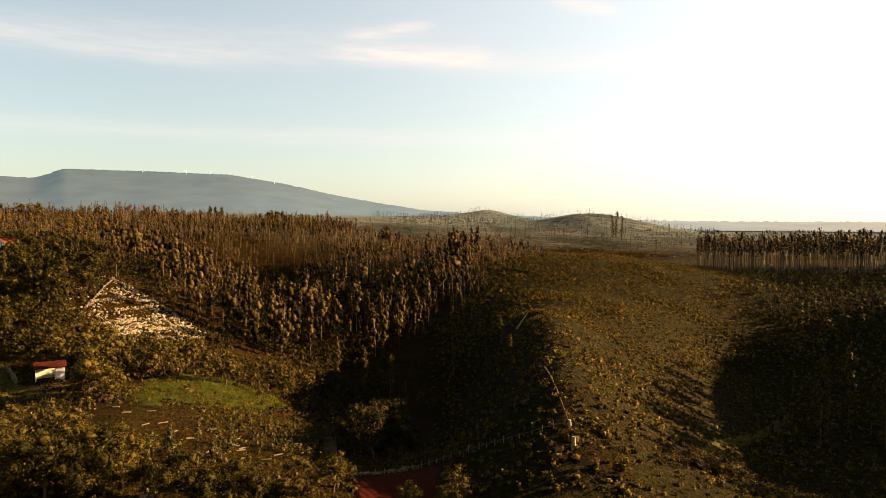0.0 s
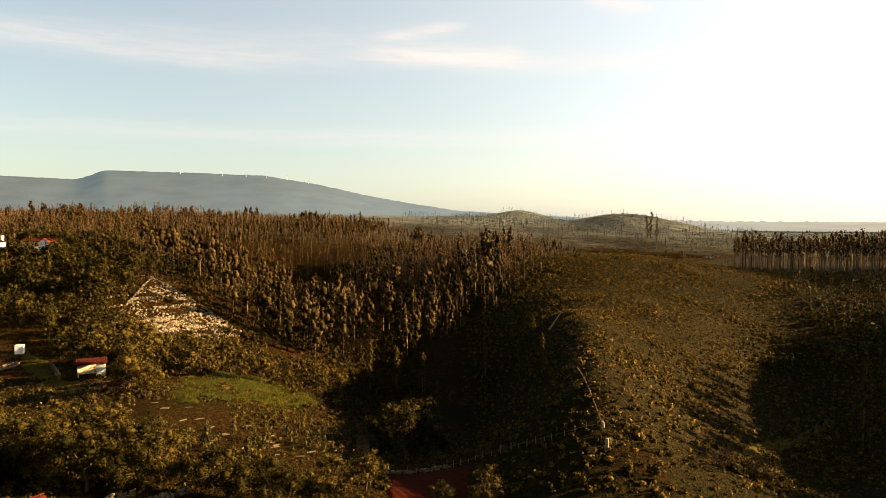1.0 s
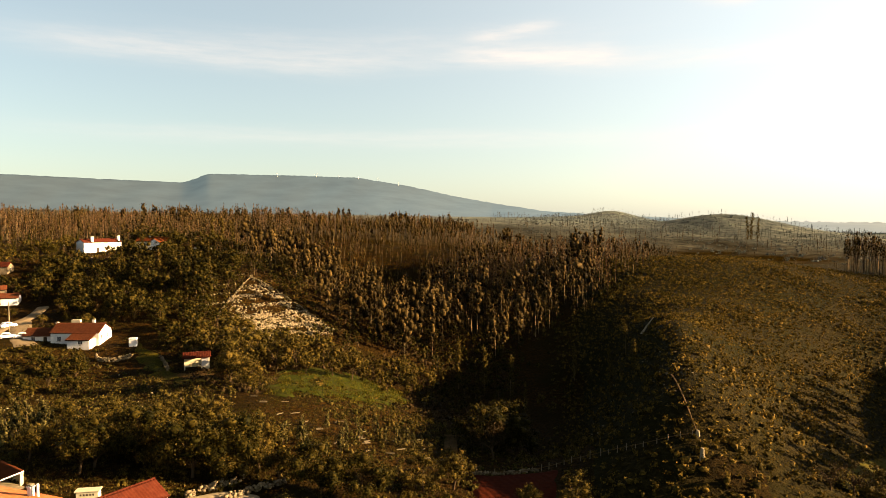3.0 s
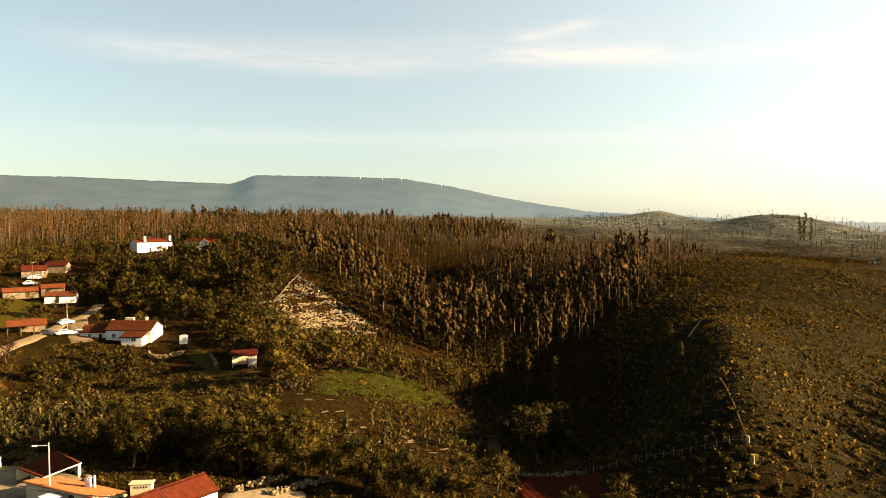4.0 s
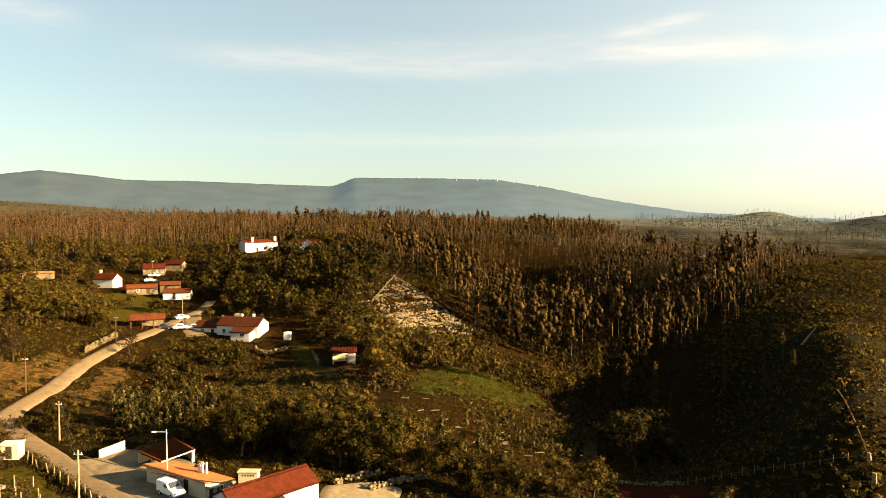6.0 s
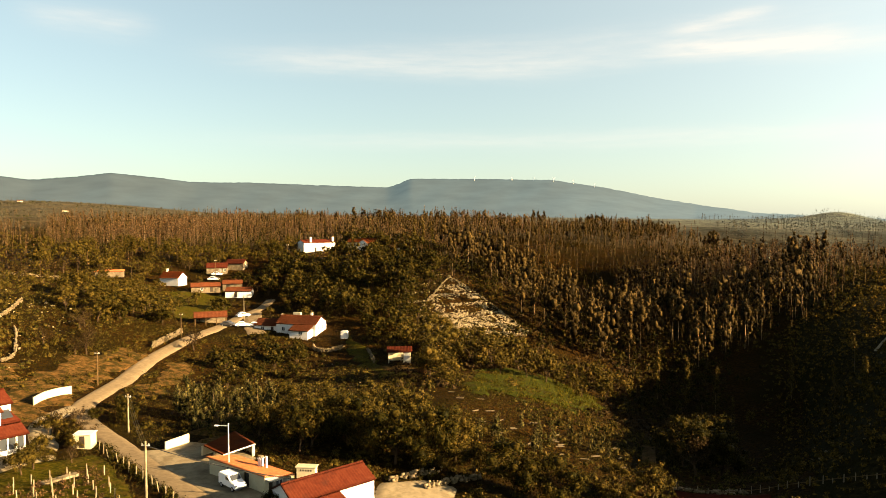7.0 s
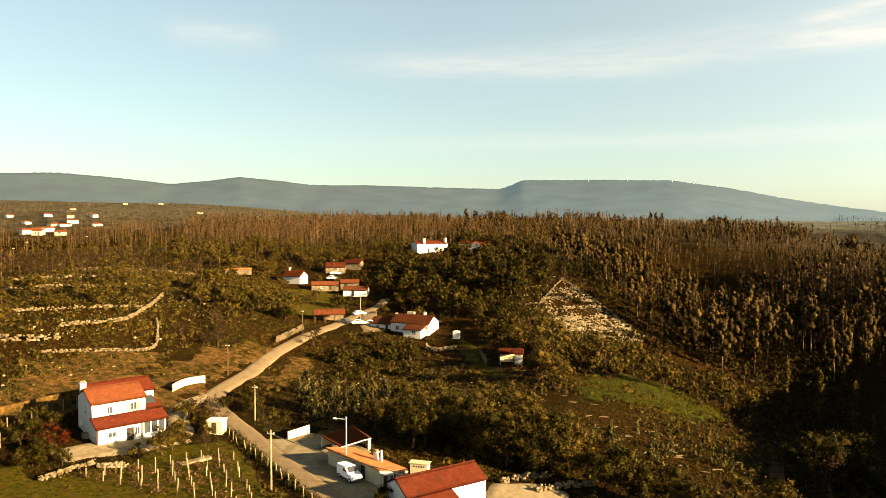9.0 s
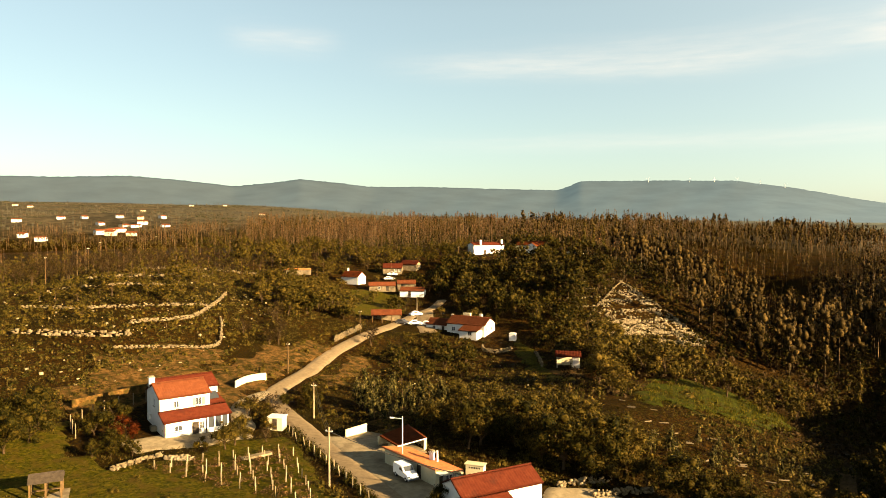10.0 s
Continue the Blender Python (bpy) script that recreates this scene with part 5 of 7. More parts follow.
# ---- walled yard with a brown-roofed carport ----
yard = thing("carport", "brown tiled carport with cream yard walls beside the road", "carport", -69.7, 66.4, -0.8, 0)
part("yard_wall", boxes((-4.6, -0.1, -0.3, -4.4, 4.1, 1.15), bevel=0.02), M["cream"], yard)
part("yard_wall", boxes((2.0, 0.0, -0.3, 2.2, 3.0, 1.45), bevel=0.02), M["cream"], yard)
tiled_slope("roof", (2.1, 0.3, 1.5), (7.1, -1.4, 1.55), (8.2, 3.4, 1.7), (1.9, 6.4, 1.7), M["tile_dark"], yard, 0.3, 0.6, 0.03)
for px, py in ((4.5, -0.4), (6.8, -1.2), (7.8, 3.0), (2.1, 5.8)):
    part("pillar", boxes((px, py, -0.4, px + 0.2, py + 0.2, 1.42 + 0.03 * py), bevel=0.02), M["cream"], yard)
part("fascia", boxes((-0.03, 0.0, 1.42, 0.03, 4.9, 1.55)), M["plaster"], yard, "white fascia board").matrix_basis = pose(7.2, -1.4, 0, 2.0, 0, -12)
part("back_wall", boxes((0.0, 0.0, -0.4, 6.0, 0.2, 1.6)), M["cream"], yard).matrix_basis = pose(2.2, 6.0, 0, 0, 0, -24)

# ---- hut by the bend ----
hut = thing("hut", "small cream pump hut with a flat pale roof", "hut", -84.4, 61.9, None, 30)
part("body", boxes((-1.15, -0.9, -0.3, 1.15, 0.9, 1.75), bevel=0.03), M["cream"], hut)
part("roof", boxes((-1.3, -1.05, 1.754, 1.3, 1.05, 1.87), bevel=0.03), M["plaster"], hut)
part("door", boxes((-0.35, -0.93, 0.0, 0.35, -0.9, 1.6)), M["dark"], hut)

# ---- the red-roofed farmhouse further up the road ----
farm = thing("house", "long white farmhouse with bright red tiled roofs", "house", -123.5, 148.6, -0.9, 12)
shell(farm, 11.6, 7.0, 3.3, M["plaster"], front=(("window", 1.5, 1.2, 1.0, 1.1), ("door", 4.2, 0.0, 1.0, 2.1), ("window", 6.4, 1.2, 1.0, 1.1)), right=(("window", 1.0, 1.4, 0.9, 1.1), ("window", 4.0, 1.4, 0.9, 1.1)), gable=1.7)
gable_roof(farm, 11.6, 7.0, 3.3, 1.7, M["tile_mid"], wave=0.35)
shell(farm, 5.2, 3.4, 2.0, M["plaster"], front=(("window", 2.5, 0.9, 1.2, 0.9),), x0=5.6, y0=-3.4)
tiled_slope("porch_roof", (5.3, -3.8, 2.0), (11.1, -3.8, 2.0), (11.1, 0.0, 3.1), (5.3, 0.0, 3.1), M["tile_mid"], farm, 0.35)
shell(farm, 7.4, 5.4, 2.4, M["plaster"], front=(("window", 2.0, 1.0, 1.0, 1.0), ("door", 5.0, 0, 0.9, 2.0)), gable=1.3, x0=-7.5, y0=1.4)
gable_roof(farm, 7.4, 5.4, 2.4, 1.3, M["tile_mid"], x0=-7.5, y0=1.4, wave=0.35)
chimney(farm, 8.6, 4.2, 4.2, 5.7, 0.6)
chimney(farm, -0.6, 4.6, 3.0, 5.0, 0.45)
pot = part("chimney_box", boxes((3.0, 4.2, 4.4, 5.2, 5.0, 5.8), bevel=0.03), M["cream"], farm)

# ---- houses on the hill ----
hill_house = cottage("plain white house on the hilltop with twin chimneys", -186.5, 243.0, 62, 15.0, 6.5, 4.3, 1.1, windows=(("door", 5.0, 0, 1.0, 2.1), ("window", 8.0, 1.5, 0.9, 1.0)), chimneys=((3.4, 0.4, 0.9, 1.0), (14.3, 1.0, 0.9, 1.1)))
cottage("low farmhouse with dark red roofs on the hilltop", -179.0, 265.0, 12, 14.0, 6.5, 2.9, 1.6, "cream", "tile_dark", windows=(("window", 3, 1, 1, 1), ("window", 9, 1, 1, 1)), chimneys=((5, 3.4, 0.6, 0.6),))
cottage("small white gabled house beside the hilltop farm", -165.0, 261.0, 100, 6.0, 5.0, 3.0, 1.6, "plaster", "tile_dark")
cottage("long low white shed among the trees", -150.5, 262.0, 22, 7.0, 3.5, 2.0, 0.8, "plaster", "tile_dark")
cottage("old stone house with an orange roof and white dormer", -195.0, 194.5, 40, 7.5, 6.0, 2.5, 1.5, "old_wall", "tile", windows=(("window", 4.6, 1, 0.9, 1), ("window", 6.2, 1, 0.9, 1)))
cottage("terracotta-roofed house behind the old stone house", -194.0, 203.5, 20, 7.0, 5.0, 2.4, 1.3, "old_wall", "tile", end_windows=(("window", 2, 1, 0.9, 1),))
cottage("white gabled cottage with a dark brown roof and tall chimney", -195.5, 173.0, 12, 7.5, 5.0, 2.4, 1.7, "plaster", "tile_dark", chimneys=((1.2, 2.6, 0.6, 1.0),), end_windows=(("window", 2.0, 1.0, 0.9, 1.0),))
cottage("low cream barn with a weathered orange roof", -181.0, 173.5, 48, 9.5, 5.0, 2.0, 1.0, "old_wall", "tile_mid", windows=(("window", 3, 0.7, 1, 0.9), ("door", 6, 0, 1.2, 1.8)))
cottage("cream farm shed beside the orange-roofed barn", -175.0, 182.0, 40, 6.5, 4.5, 2.6, 1.0, "old_wall", "tile_mid")
cottage("orange-roofed outbuilding with a white end wall", -168.5, 176.5, 30, 8.5, 4.5, 2.2, 1.0, "plaster", "tile_mid", windows=(("door", 3, 0, 1.0, 1.9),))
cottage("low white ruin with a flat roof in the scrub", -212.0, 160.0, 45, 9.0, 3.0, 1.5, 0.3, "old_wall", "tile_pale")

# open shelter with a red roof beside the road
shelter = thing("shelter", "open roadside shelter with a terracotta roof on timber posts", "shelter", -143.5, 138.5, 1.6, 45)
gable_roof(shelter, 8.5, 5.0, 2.3, 1.1, M["tile_mid"], wave=0.35)
for px in (0.1, 2.9, 5.7, 8.2):
    for py in (0.1, 4.7):
        part("pillar", boxes((px, py, -1.0, px + 0.25, py + 0.25, 2.2), bevel=0.02), M["wood"], shelter)
part("back_wall", boxes((0.4, 4.75, -1.0, 8.2, 4.9, 2.2)), M["old_wall"], shelter)

# shed by the big olive tree
shed = thing("shed", "small farm shed with a red sheet roof and orange clay wall", "shed", -80.5, 136.0, -2.0, 30)
part("wall", boxes((0.0, 0.0, -0.5, 0.2, 3.4, 2.1), (0.2, 3.2, -0.5, 5.2, 3.4, 2.3), (3.4, 0.0, -0.5, 5.2, 0.2, 2.1)), M["cream"], shed)
part("door_leaf", boxes((3.6, -0.05, 0.1, 5.0, -0.01, 2.0)), M["metal"], shed, "pale grey sheet metal door")
tiled_slope("roof", (-0.4, -0.5, 2.15), (5.5, -0.5, 2.15), (5.5, 3.8, 2.7), (-0.4, 3.8, 2.7), M["tile"], shed, 0.35)
tank = thing("water_tank", "white box-shaped water tank on the grass", "tank", -104.5, 153.5, None, 20)
part("body", boxes((-0.9, -0.7, -0.2, 0.9, 0.7, 1.9), bevel=0.06), M["plaster"], tank)
part("lid", boxes((-0.4, -0.4, 1.904, 0.4, 0.4, 2.0), bevel=0.02), M["plaster"], tank)
stack = thing("hay_stack", "rounded stack of rust-orange dry bracken", "haystack", -69.0, 131.0, None, 0)
lv = bush(np.random.default_rng(3), 3.2, 3.6, 1500, 0.18)
part("straw", raw_mesh("straw", lv[0], lv[1], []), material("rust_dry_bracken", ((0.3, (0.055, 0.024, 0.007)), (0.7, (0.12, 0.056, 0.018))), 0.8, 0.9, 0, 0.6), stack)

# picnic shelter in the meadow
arbour = thing("arbour", "weathered wooden garden arbour with a dark roof", "arbour", -80.9, 28.9, None, 65)
part("roof", prism([(-1.3, 1.9), (1.3, 1.9), (0.0, 2.7)], "x", -1.7, 1.7), M["dark"], arbour)
for px in (-1.5, 0.0, 1.5):
    for py in (-1.1, 1.1):
        part("post", boxes((px - 0.09, py - 0.09, -0.2, px + 0.09, py + 0.09, 1.92)), M["wood"], arbour)
part("bench", boxes((-1.4, 0.7, 0.4, 1.4, 1.05, 0.48), (-1.3, 0.8, -0.1, -1.2, 1.0, 0.402), (1.2, 0.8, -0.1, 1.3, 1.0, 0.402)), M["wood"], arbour)
part("floor_slab", boxes((-2.2, -2.2, -0.3, 2.2, 1.6, 0.05)), M["concrete"], arbour)

# far hamlet on the plateau: pale houses
def far_house(x, y, rot, w, h, wall, label, group):
    cottage(label, x, y, rot, w, 6.5, h, 0.9, wall, "tile_mid", windows=(("window", w * 0.3, 1.2, 1.2, 1.2), ("window", w * 0.65, 1.2, 1.2, 1.2)), group=group, wave=1.6)


far_rng = np.random.default_rng(21)
for x, y, w in FAR_HOMES:
    far_house(x, y, float(far_rng.uniform(40, 100)), w * 0.8, float(far_rng.uniform(2.2, 3.4)), "plaster" if far_rng.random() < 0.75 else "cream", "pale house of the far hamlet with a faded tiled roof", "far hamlet")
for azm, dist in ((-72.1, 1900), (-71.2, 1850), (-60.3, 1980), (-57.8, 1950), (-63.8, 1700), (-55.0, 1600)):
    far_house(dist * math.sin(radians(azm)), dist * math.cos(radians(azm)), 60, 11, 3.6, "cream", "lone pale house among the far woods", "lone far houses")

# ---- roads, yards, fields ----
def smooth_line(pts, step=1.0):
    """A Catmull-Rom line through points, sampled about every step metres."""
    P = np.array(pts, float)
    P = np.vstack([2 * P[0] - P[1], P, 2 * P[-1] - P[-2]])
    out = []
    for i in range(1, len(P) - 2):
        n = max(2, int(np.linalg.norm(P[i + 1] - P[i]) / step))
        for t in np.linspace(0, 1, n, endpoint=False):
            out.append(0.5 * (2 * P[i] + (P[i + 1] - P[i - 1]) * t + (2 * P[i - 1] - 5 * P[i] + 4 * P[i + 1] - P[i + 2]) * t * t + (3 * P[i] - P[i - 1] - 3 * P[i + 1] + P[i + 2]) * t ** 3))
    out.append(P[-2])
    return np.array(out)


def ribbon(name, pts, width, mat, label, category, lift=0.05, wob=0.0, seed=1):
    L = smooth_line(pts)
    T = np.gradient(L, axis=0)
    T /= np.linalg.norm(T, axis=1)[:, None]
    N = np.stack([-T[:, 1], T[:, 0]], -1)
    r = np.random.default_rng(seed)
    cols = []
    for u in np.linspace(-1, 1, 7):
        edge = width / 2 * u * (1 + wob * r.normal(size=len(L)) * (abs(u) > 0.9))
        c = L + N * edge[:, None]
        z = height(c[:, 0], c[:, 1]) + lift + 0.06 * (1 - u * u) - (0.35 if abs(u) == 1 else 0)
        cols.append(np.stack([c[:, 0], c[:, 1], z], -1))
    V = np.stack(cols, 1).reshape(-1, 3)
    n, m = len(L), 7
    i, j = np.meshgrid(np.arange(n - 1), np.arange(m - 1), indexing="ij")
    F = np.stack([i * m + j, i * m + j + 1, (i + 1) * m + j + 1, (i + 1) * m + j], -1).reshape(-1, 4)
    ob = new(name, raw_mesh(name, V, F[:, ::-1], [mat], None, True))
    return tagged(ob, label, category, kind="structure")


def patch(name, poly, mat, label, category, lift=0.04, step=0.6, ragged=0.8, furrow=0.0, seed=2):
    """A sheet laid on the ground inside an outline, with a ragged edge."""
    P = np.array(poly)
    xs, ys = np.arange(P[:, 0].min() - 1, P[:, 0].max() + 1, step), np.arange(P[:, 1].min() - 1, P[:, 1].max() + 1, step)
    X, Y = np.meshgrid(xs, ys, indexing="ij")
    r = np.random.default_rng(seed)
    wx, wy = ragged * wave(X, Y, 1.6, 1.0), ragged * wave(Y, X, 1.4, 2.0)
    xw, yw = X + wx, Y + wy
    depth = np.full(X.shape, 1e9)
    for (ax, ay), (bx, by) in zip(poly, poly[1:] + poly[:1]):
        u = np.clip(((xw - ax) * (bx - ax) + (yw - ay) * (by - ay)) / ((bx - ax) ** 2 + (by - ay) ** 2), 0, 1)
        depth = np.minimum(depth, np.hypot(xw - ax - u * (bx - ax), yw - ay - u * (by - ay)))
    depth = np.where(inside([tuple(p) for p in poly], xw, yw), depth, -depth)
    Z = height(X, Y) + np.clip(depth * 0.25, -0.6, lift) + (depth > 0.3) * (furrow * np.abs(np.sin((X * 0.87 + Y * 0.5) * 3.2)) + 0.03 * r.random(X.shape))
    V = np.stack([X, Y, Z], -1).reshape(-1, 3)
    n, m = X.shape
    i, j = np.meshgrid(np.arange(n - 1), np.arange(m - 1), indexing="ij")
    near = depth > -1.2
    keep = near[:-1, :-1] & near[1:, :-1] & near[:-1, 1:] & near[1:, 1:]
    F = np.stack([i * m + j, (i + 1) * m + j, (i + 1) * m + j + 1, i * m + j + 1], -1)[keep].reshape(-1, 4)
    used = np.unique(F)
    remap = np.zeros(len(V), int)
    remap[used] = np.arange(len(used))
    ob = new(name, raw_mesh(name, V[used], remap[F], [mat], None, True))
    return tagged(ob, label, category, kind="structure")


ribbon("road", ROAD, 4.0, M["asphalt"], "narrow pale asphalt village road winding uphill", "road", 0.06, 0.01)
ribbon("drive", [(-102.0, 73.5), (-100, 68), (-97.0, 64), (-91.5, 60.5), (-87, 58), (-84.5, 53), (-86.0, 48.0)], 3.6, M["concrete"], "pale concrete drive to the white house", "drive", 0.05, 0.04)
ribbon("farm_drive", [(-146, 165), (-140, 158), (-132, 149), (-126, 144)], 6.0, M["asphalt"], "paved lane to the farmhouse", "drive", 0.03, 0.03)
patch("yard_paving", [(-76.4, 64.4), (-74.1, 66.4), (-67.4, 66.6), (-62.0, 62.6), (-52.8, 60.5), (-48.5, 58.2), (-50.0, 54.2), (-60.0, 57.6), (-70.4, 61.6)], M["concrete"], "cracked concrete apron beside the road", "pavement", 0.05, 0.35, 0.0)
patch("carport_floor", [(-74.0, 66.6), (-62.0, 64.2), (-61.4, 68.8), (-68.3, 72.0), (-74.2, 70.6)], M["concrete"], "stained concrete carport floor", "pavement", 0.03, 0.5, 0.1)
patch("terrace_paving", [(-87.6, 42.5), (-86.0, 46.0), (-84.9, 50.0), (-83.6, 56.5), (-88.0, 58.0), (-91.5, 47.5), (-92.0, 42.5)], M["concrete"], "pale paved terrace round the white house", "pavement", 0.06, 0.4, 0.2)
patch("red_house_yard", [(-39.0, 63.5), (-42.0, 70.2), (-39.0, 74.0), (-35.0, 75.0), (-33.5, 68.0), (-36.0, 62.5)], M["concrete"], "pale concrete yard behind the red-roofed house", "pavement", 0.05, 0.5, 0.5)
patch("meadow", [(-62, 18), (-100, 12), (-112, 28), (-104, 40), (-92, 36), (-84, 37), (-76, 40), (-66, 34)], M["grass"], "rough green meadow below the house", "meadow", 0.03, 0.9, 1.5)
patch("vineyard_grass", [(-84, 38.5), (-80.0, 46), (-84, 51.5), (-80.5, 59.5), (-76, 58.5), (-66, 53.5), (-56, 48.5), (-50, 44), (-64, 34)], M["grass"], "green grass between the vine rows", "meadow", 0.03, 0.9, 0.8, 0, 3)
patch("field", FIELD, M["field"], "small bright green field at the wood's edge", "field", 0.05, 0.8, 4.0, 0.05)
patch("farm_lawn", [(-150, 140), (-152, 160), (-168, 176), (-182, 178), (-186, 168), (-168, 148)], M["grass"], "green grass slope below the barns", "meadow", 0.05, 1.0, 2.5)
patch("orchard_lawn", [(-100, 148), (-106, 156), (-96, 150), (-80, 133), (-68, 127), (-72, 122), (-84, 132)], M["grass"], "strip of green grass behind the shed", "meadow", 0.05, 0.8, 1.5)
patch("ploughed_plot", RED, M["ploughed"], "freshly ploughed red earth plot", "field", 0.05, 0.22, 0.3, 0.07)
patch("clay_bank", [(-96, 60.5), (-99, 66), (-104, 70), (-110, 79.5), (-116, 92), (-125, 108), (-130, 104), (-126, 88), (-117, 72), (-108, 60), (-101, 50), (-98, 52)], M["earth"], "bare orange clay bank cut above the road", "bank", 0.08, 0.9, 2.0, 0.015)
patch("clay_verge", [(-104, 85), (-109, 93), (-119, 111), (-113, 108), (-106, 97), (-100, 88)], M["earth"], "eroded orange clay verge below the road", "bank", 0.06, 0.9, 2.0, 0.015)
patch("clay_slope", [(-70, 72), (-78, 84), (-86, 88), (-80, 76)], M["earth"], "bare clay slope above the carport", "bank", 0.08, 0.8, 2.0, 0.015)
patch("clay_clearing", [(18.2, 89.5), (23.5, 89.5), (23.4, 85.5), (18.1, 84.5)], M["ground"], "bare earth clearing on the scrubby hill", "bank", 0.06, 0.8, 2.5, 0.1)
patch("shed_bank", [(-82, 136), (-76, 135), (-69, 131), (-72, 128), (-80, 132)], M["earth"], "orange earth bank below the shed", "bank", 0.1, 0.6, 1.2, 0.015)
patch("dry_meadow", [(-104, 42), (-112, 40), (-128, 56), (-132, 72), (-126, 80), (-118, 70), (-108, 56)], M["earth"], "dry straw-coloured slope above the house", "meadow", 0.05, 0.9, 3.0, 0.015, 5)
ribbon("hill_track", [(74, 146), (65.9, 137.5), (53.6, 124.7), (42.3, 108.8), (35.9, 94.4)], 3.2, M["grass"], "grassy track round the foot of the hill", "track", 0.03, 0.15)

# timber-edged steps of the path beside the field
steps = thing("garden_steps", "flight of clay steps edged with timber", "steps", -17.1, 105.6, None, 10)
for k in range(16):
    yy = k * 0.8
    zz = hz(-17.1 - 0.17 * yy, 105.6 + 0.985 * yy) - hz(-17.1, 105.6)
    part("tread", boxes((-1.0, yy, zz - 0.4, 1.0, yy + 0.62, zz + 0.22), bevel=0.03), M["earth"], steps)
    part("riser", boxes((-1.05, yy + 0.63, zz - 0.3, 1.05, yy + 0.74, zz + 0.3), bevel=0.02), M["wood"], steps)


# ---- stone walls, rubble ----
def rubble(rng, n, size):
    """Irregular block shapes: verts of one unit stone each, eight corners shaken."""
    c = np.array(list(itertools.product((-0.5, 0.5), repeat=3)))
    return [(c + rng.uniform(-0.16, 0.16, c.shape)) * (rng.uniform(0.8, 1.5), rng.uniform(0.6, 1.0), rng.uniform(0.5, 0.9)) * size for _ in range(n)]


STONE_FACES = np.array([(0, 1, 3, 2), (4, 6, 7, 5), (0, 4, 5, 1), (2, 3, 7, 6), (0, 2, 6, 4), (1, 5, 7, 3)])
stone_rng = np.random.default_rng(8)
STONES = rubble(stone_rng, 14, 1.0)


def stones_at(places, sizes, yaws):
    V, F = [], []
    for k, (p, s, a) in enumerate(zip(places, sizes, yaws)):
        v = STONES[k % len(STONES)] * s
        c, sn = math.cos(a), math.sin(a)
        V.append(np.stack([v[:, 0] * c - v[:, 1] * sn, v[:, 0] * sn + v[:, 1] * c, v[:, 2]], -1) + p)
        F.append(STONE_FACES + 8 * k)
    return np.concatenate(V), np.concatenate(F)


def stone_wall(label, pts, tall=1.1, size=0.5, gaps=0.05, category="stone wall", group="dry stone walls"):
    """A dry stone wall that follows the ground, courses of loose blocks."""
    L = smooth_line(pts, size * 0.85)
    T = np.gradient(L, axis=0)
    P, S, Y = [], [], []
    for k in range(int(tall / (size * 0.6)) + 1):
        for (x, y), (tx, ty) in zip(L, T):
            if stone_rng.random() < gaps + 0.1 + 0.2 * k * size:
                continue
            P.append((x + stone_rng.normal(0, 0.13), y + stone_rng.normal(0, 0.13), hz(x, y) + 0.1 + k * size * 0.6))
            S.append(size * stone_rng.uniform(0.5, 1.25))
            Y.append(math.atan2(ty, tx) + stone_rng.normal(0, 0.15))
    me = raw_mesh("dry_stone_wall", *stones_at(P, S, Y), [M["rubble"]])
    return tagged(new("dry_stone_wall", me), label, category, group)


stone_wall("long terrace wall of pale stone on the slope", [(-171, 57), (-162.4, 67.9), (-158.1, 87.6), (-157.1, 93.9)], 0.5, 0.36, 0.3)
stone_wall("curving pale stone wall climbing the terraces", [(-147.6, 70), (-147.7, 83.2), (-153.4, 91.7), (-160, 99), (-168.3, 106.7)], 0.7, 0.36, 0.12)
stone_wall("low stone wall round the lower terrace", [(-133.5, 60), (-130.5, 70), (-129.2, 79.1), (-139.1, 86.9), (-146.8, 91.5)], 0.5, 0.34, 0.2)
stone_wall("broken stone wall on the upper terrace", [(-190, 70), (-184, 88), (-178, 100)], 0.8, 0.45, 0.35)
stone_wall("tumbled stone wall among the scrub", [(-203, 84), (-200, 100), (-196, 118)], 0.8, 0.5, 0.4)
stone_wall("broken stone wall near the ruins", [(-222, 110), (-214, 130), (-206, 150)], 0.8, 0.5, 0.4)
stone_wall("ragged terrace wall in the scrub", [(-150, 48), (-142, 60), (-140, 66)], 0.9, 0.5, 0.3)
stone_wall("straight stone wall down the quarried hillside", [(-96.4, 180.3), (-99, 194), (-102.9, 216)], 0.4, 0.4, 0.3)
stone_wall("stone wall along the foot of the rubble slope", [(-84, 173.5), (-77, 176), (-70, 185), (-66, 190)], 0.5, 0.45, 0.1)
stone_wall("stone wall along the far edge of the rubble", [(-103, 215), (-92, 209), (-80, 202), (-70, 195)], 0.4, 0.4, 0.3)
stone_wall("stone wall beside the road", [(-129, 112), (-132.5, 119), (-137, 128)], 1.4, 0.34, 0.05)
stone_wall("low stone wall beside the yard", [(-37.5, 72), (-36.0, 75.5), (-33.5, 79.5)], 0.7, 0.34, 0.1)
stone_wall("rough stone wall at the yard's edge", [(-41.6, 71.0), (-40.2, 74.5), (-38.5, 78.0)], 0.7, 0.34, 0.1)
stone_wall("fallen stone wall on the grass strip", [(-93, 147), (-88, 141), (-85, 137)], 0.9, 0.34, 0.1)
stone_wall("round stone wall of the bracken stack", [(-100, 146), (-101.5, 142), (-104.5, 141), (-107, 143)], 1.0, 0.34, 0.05)


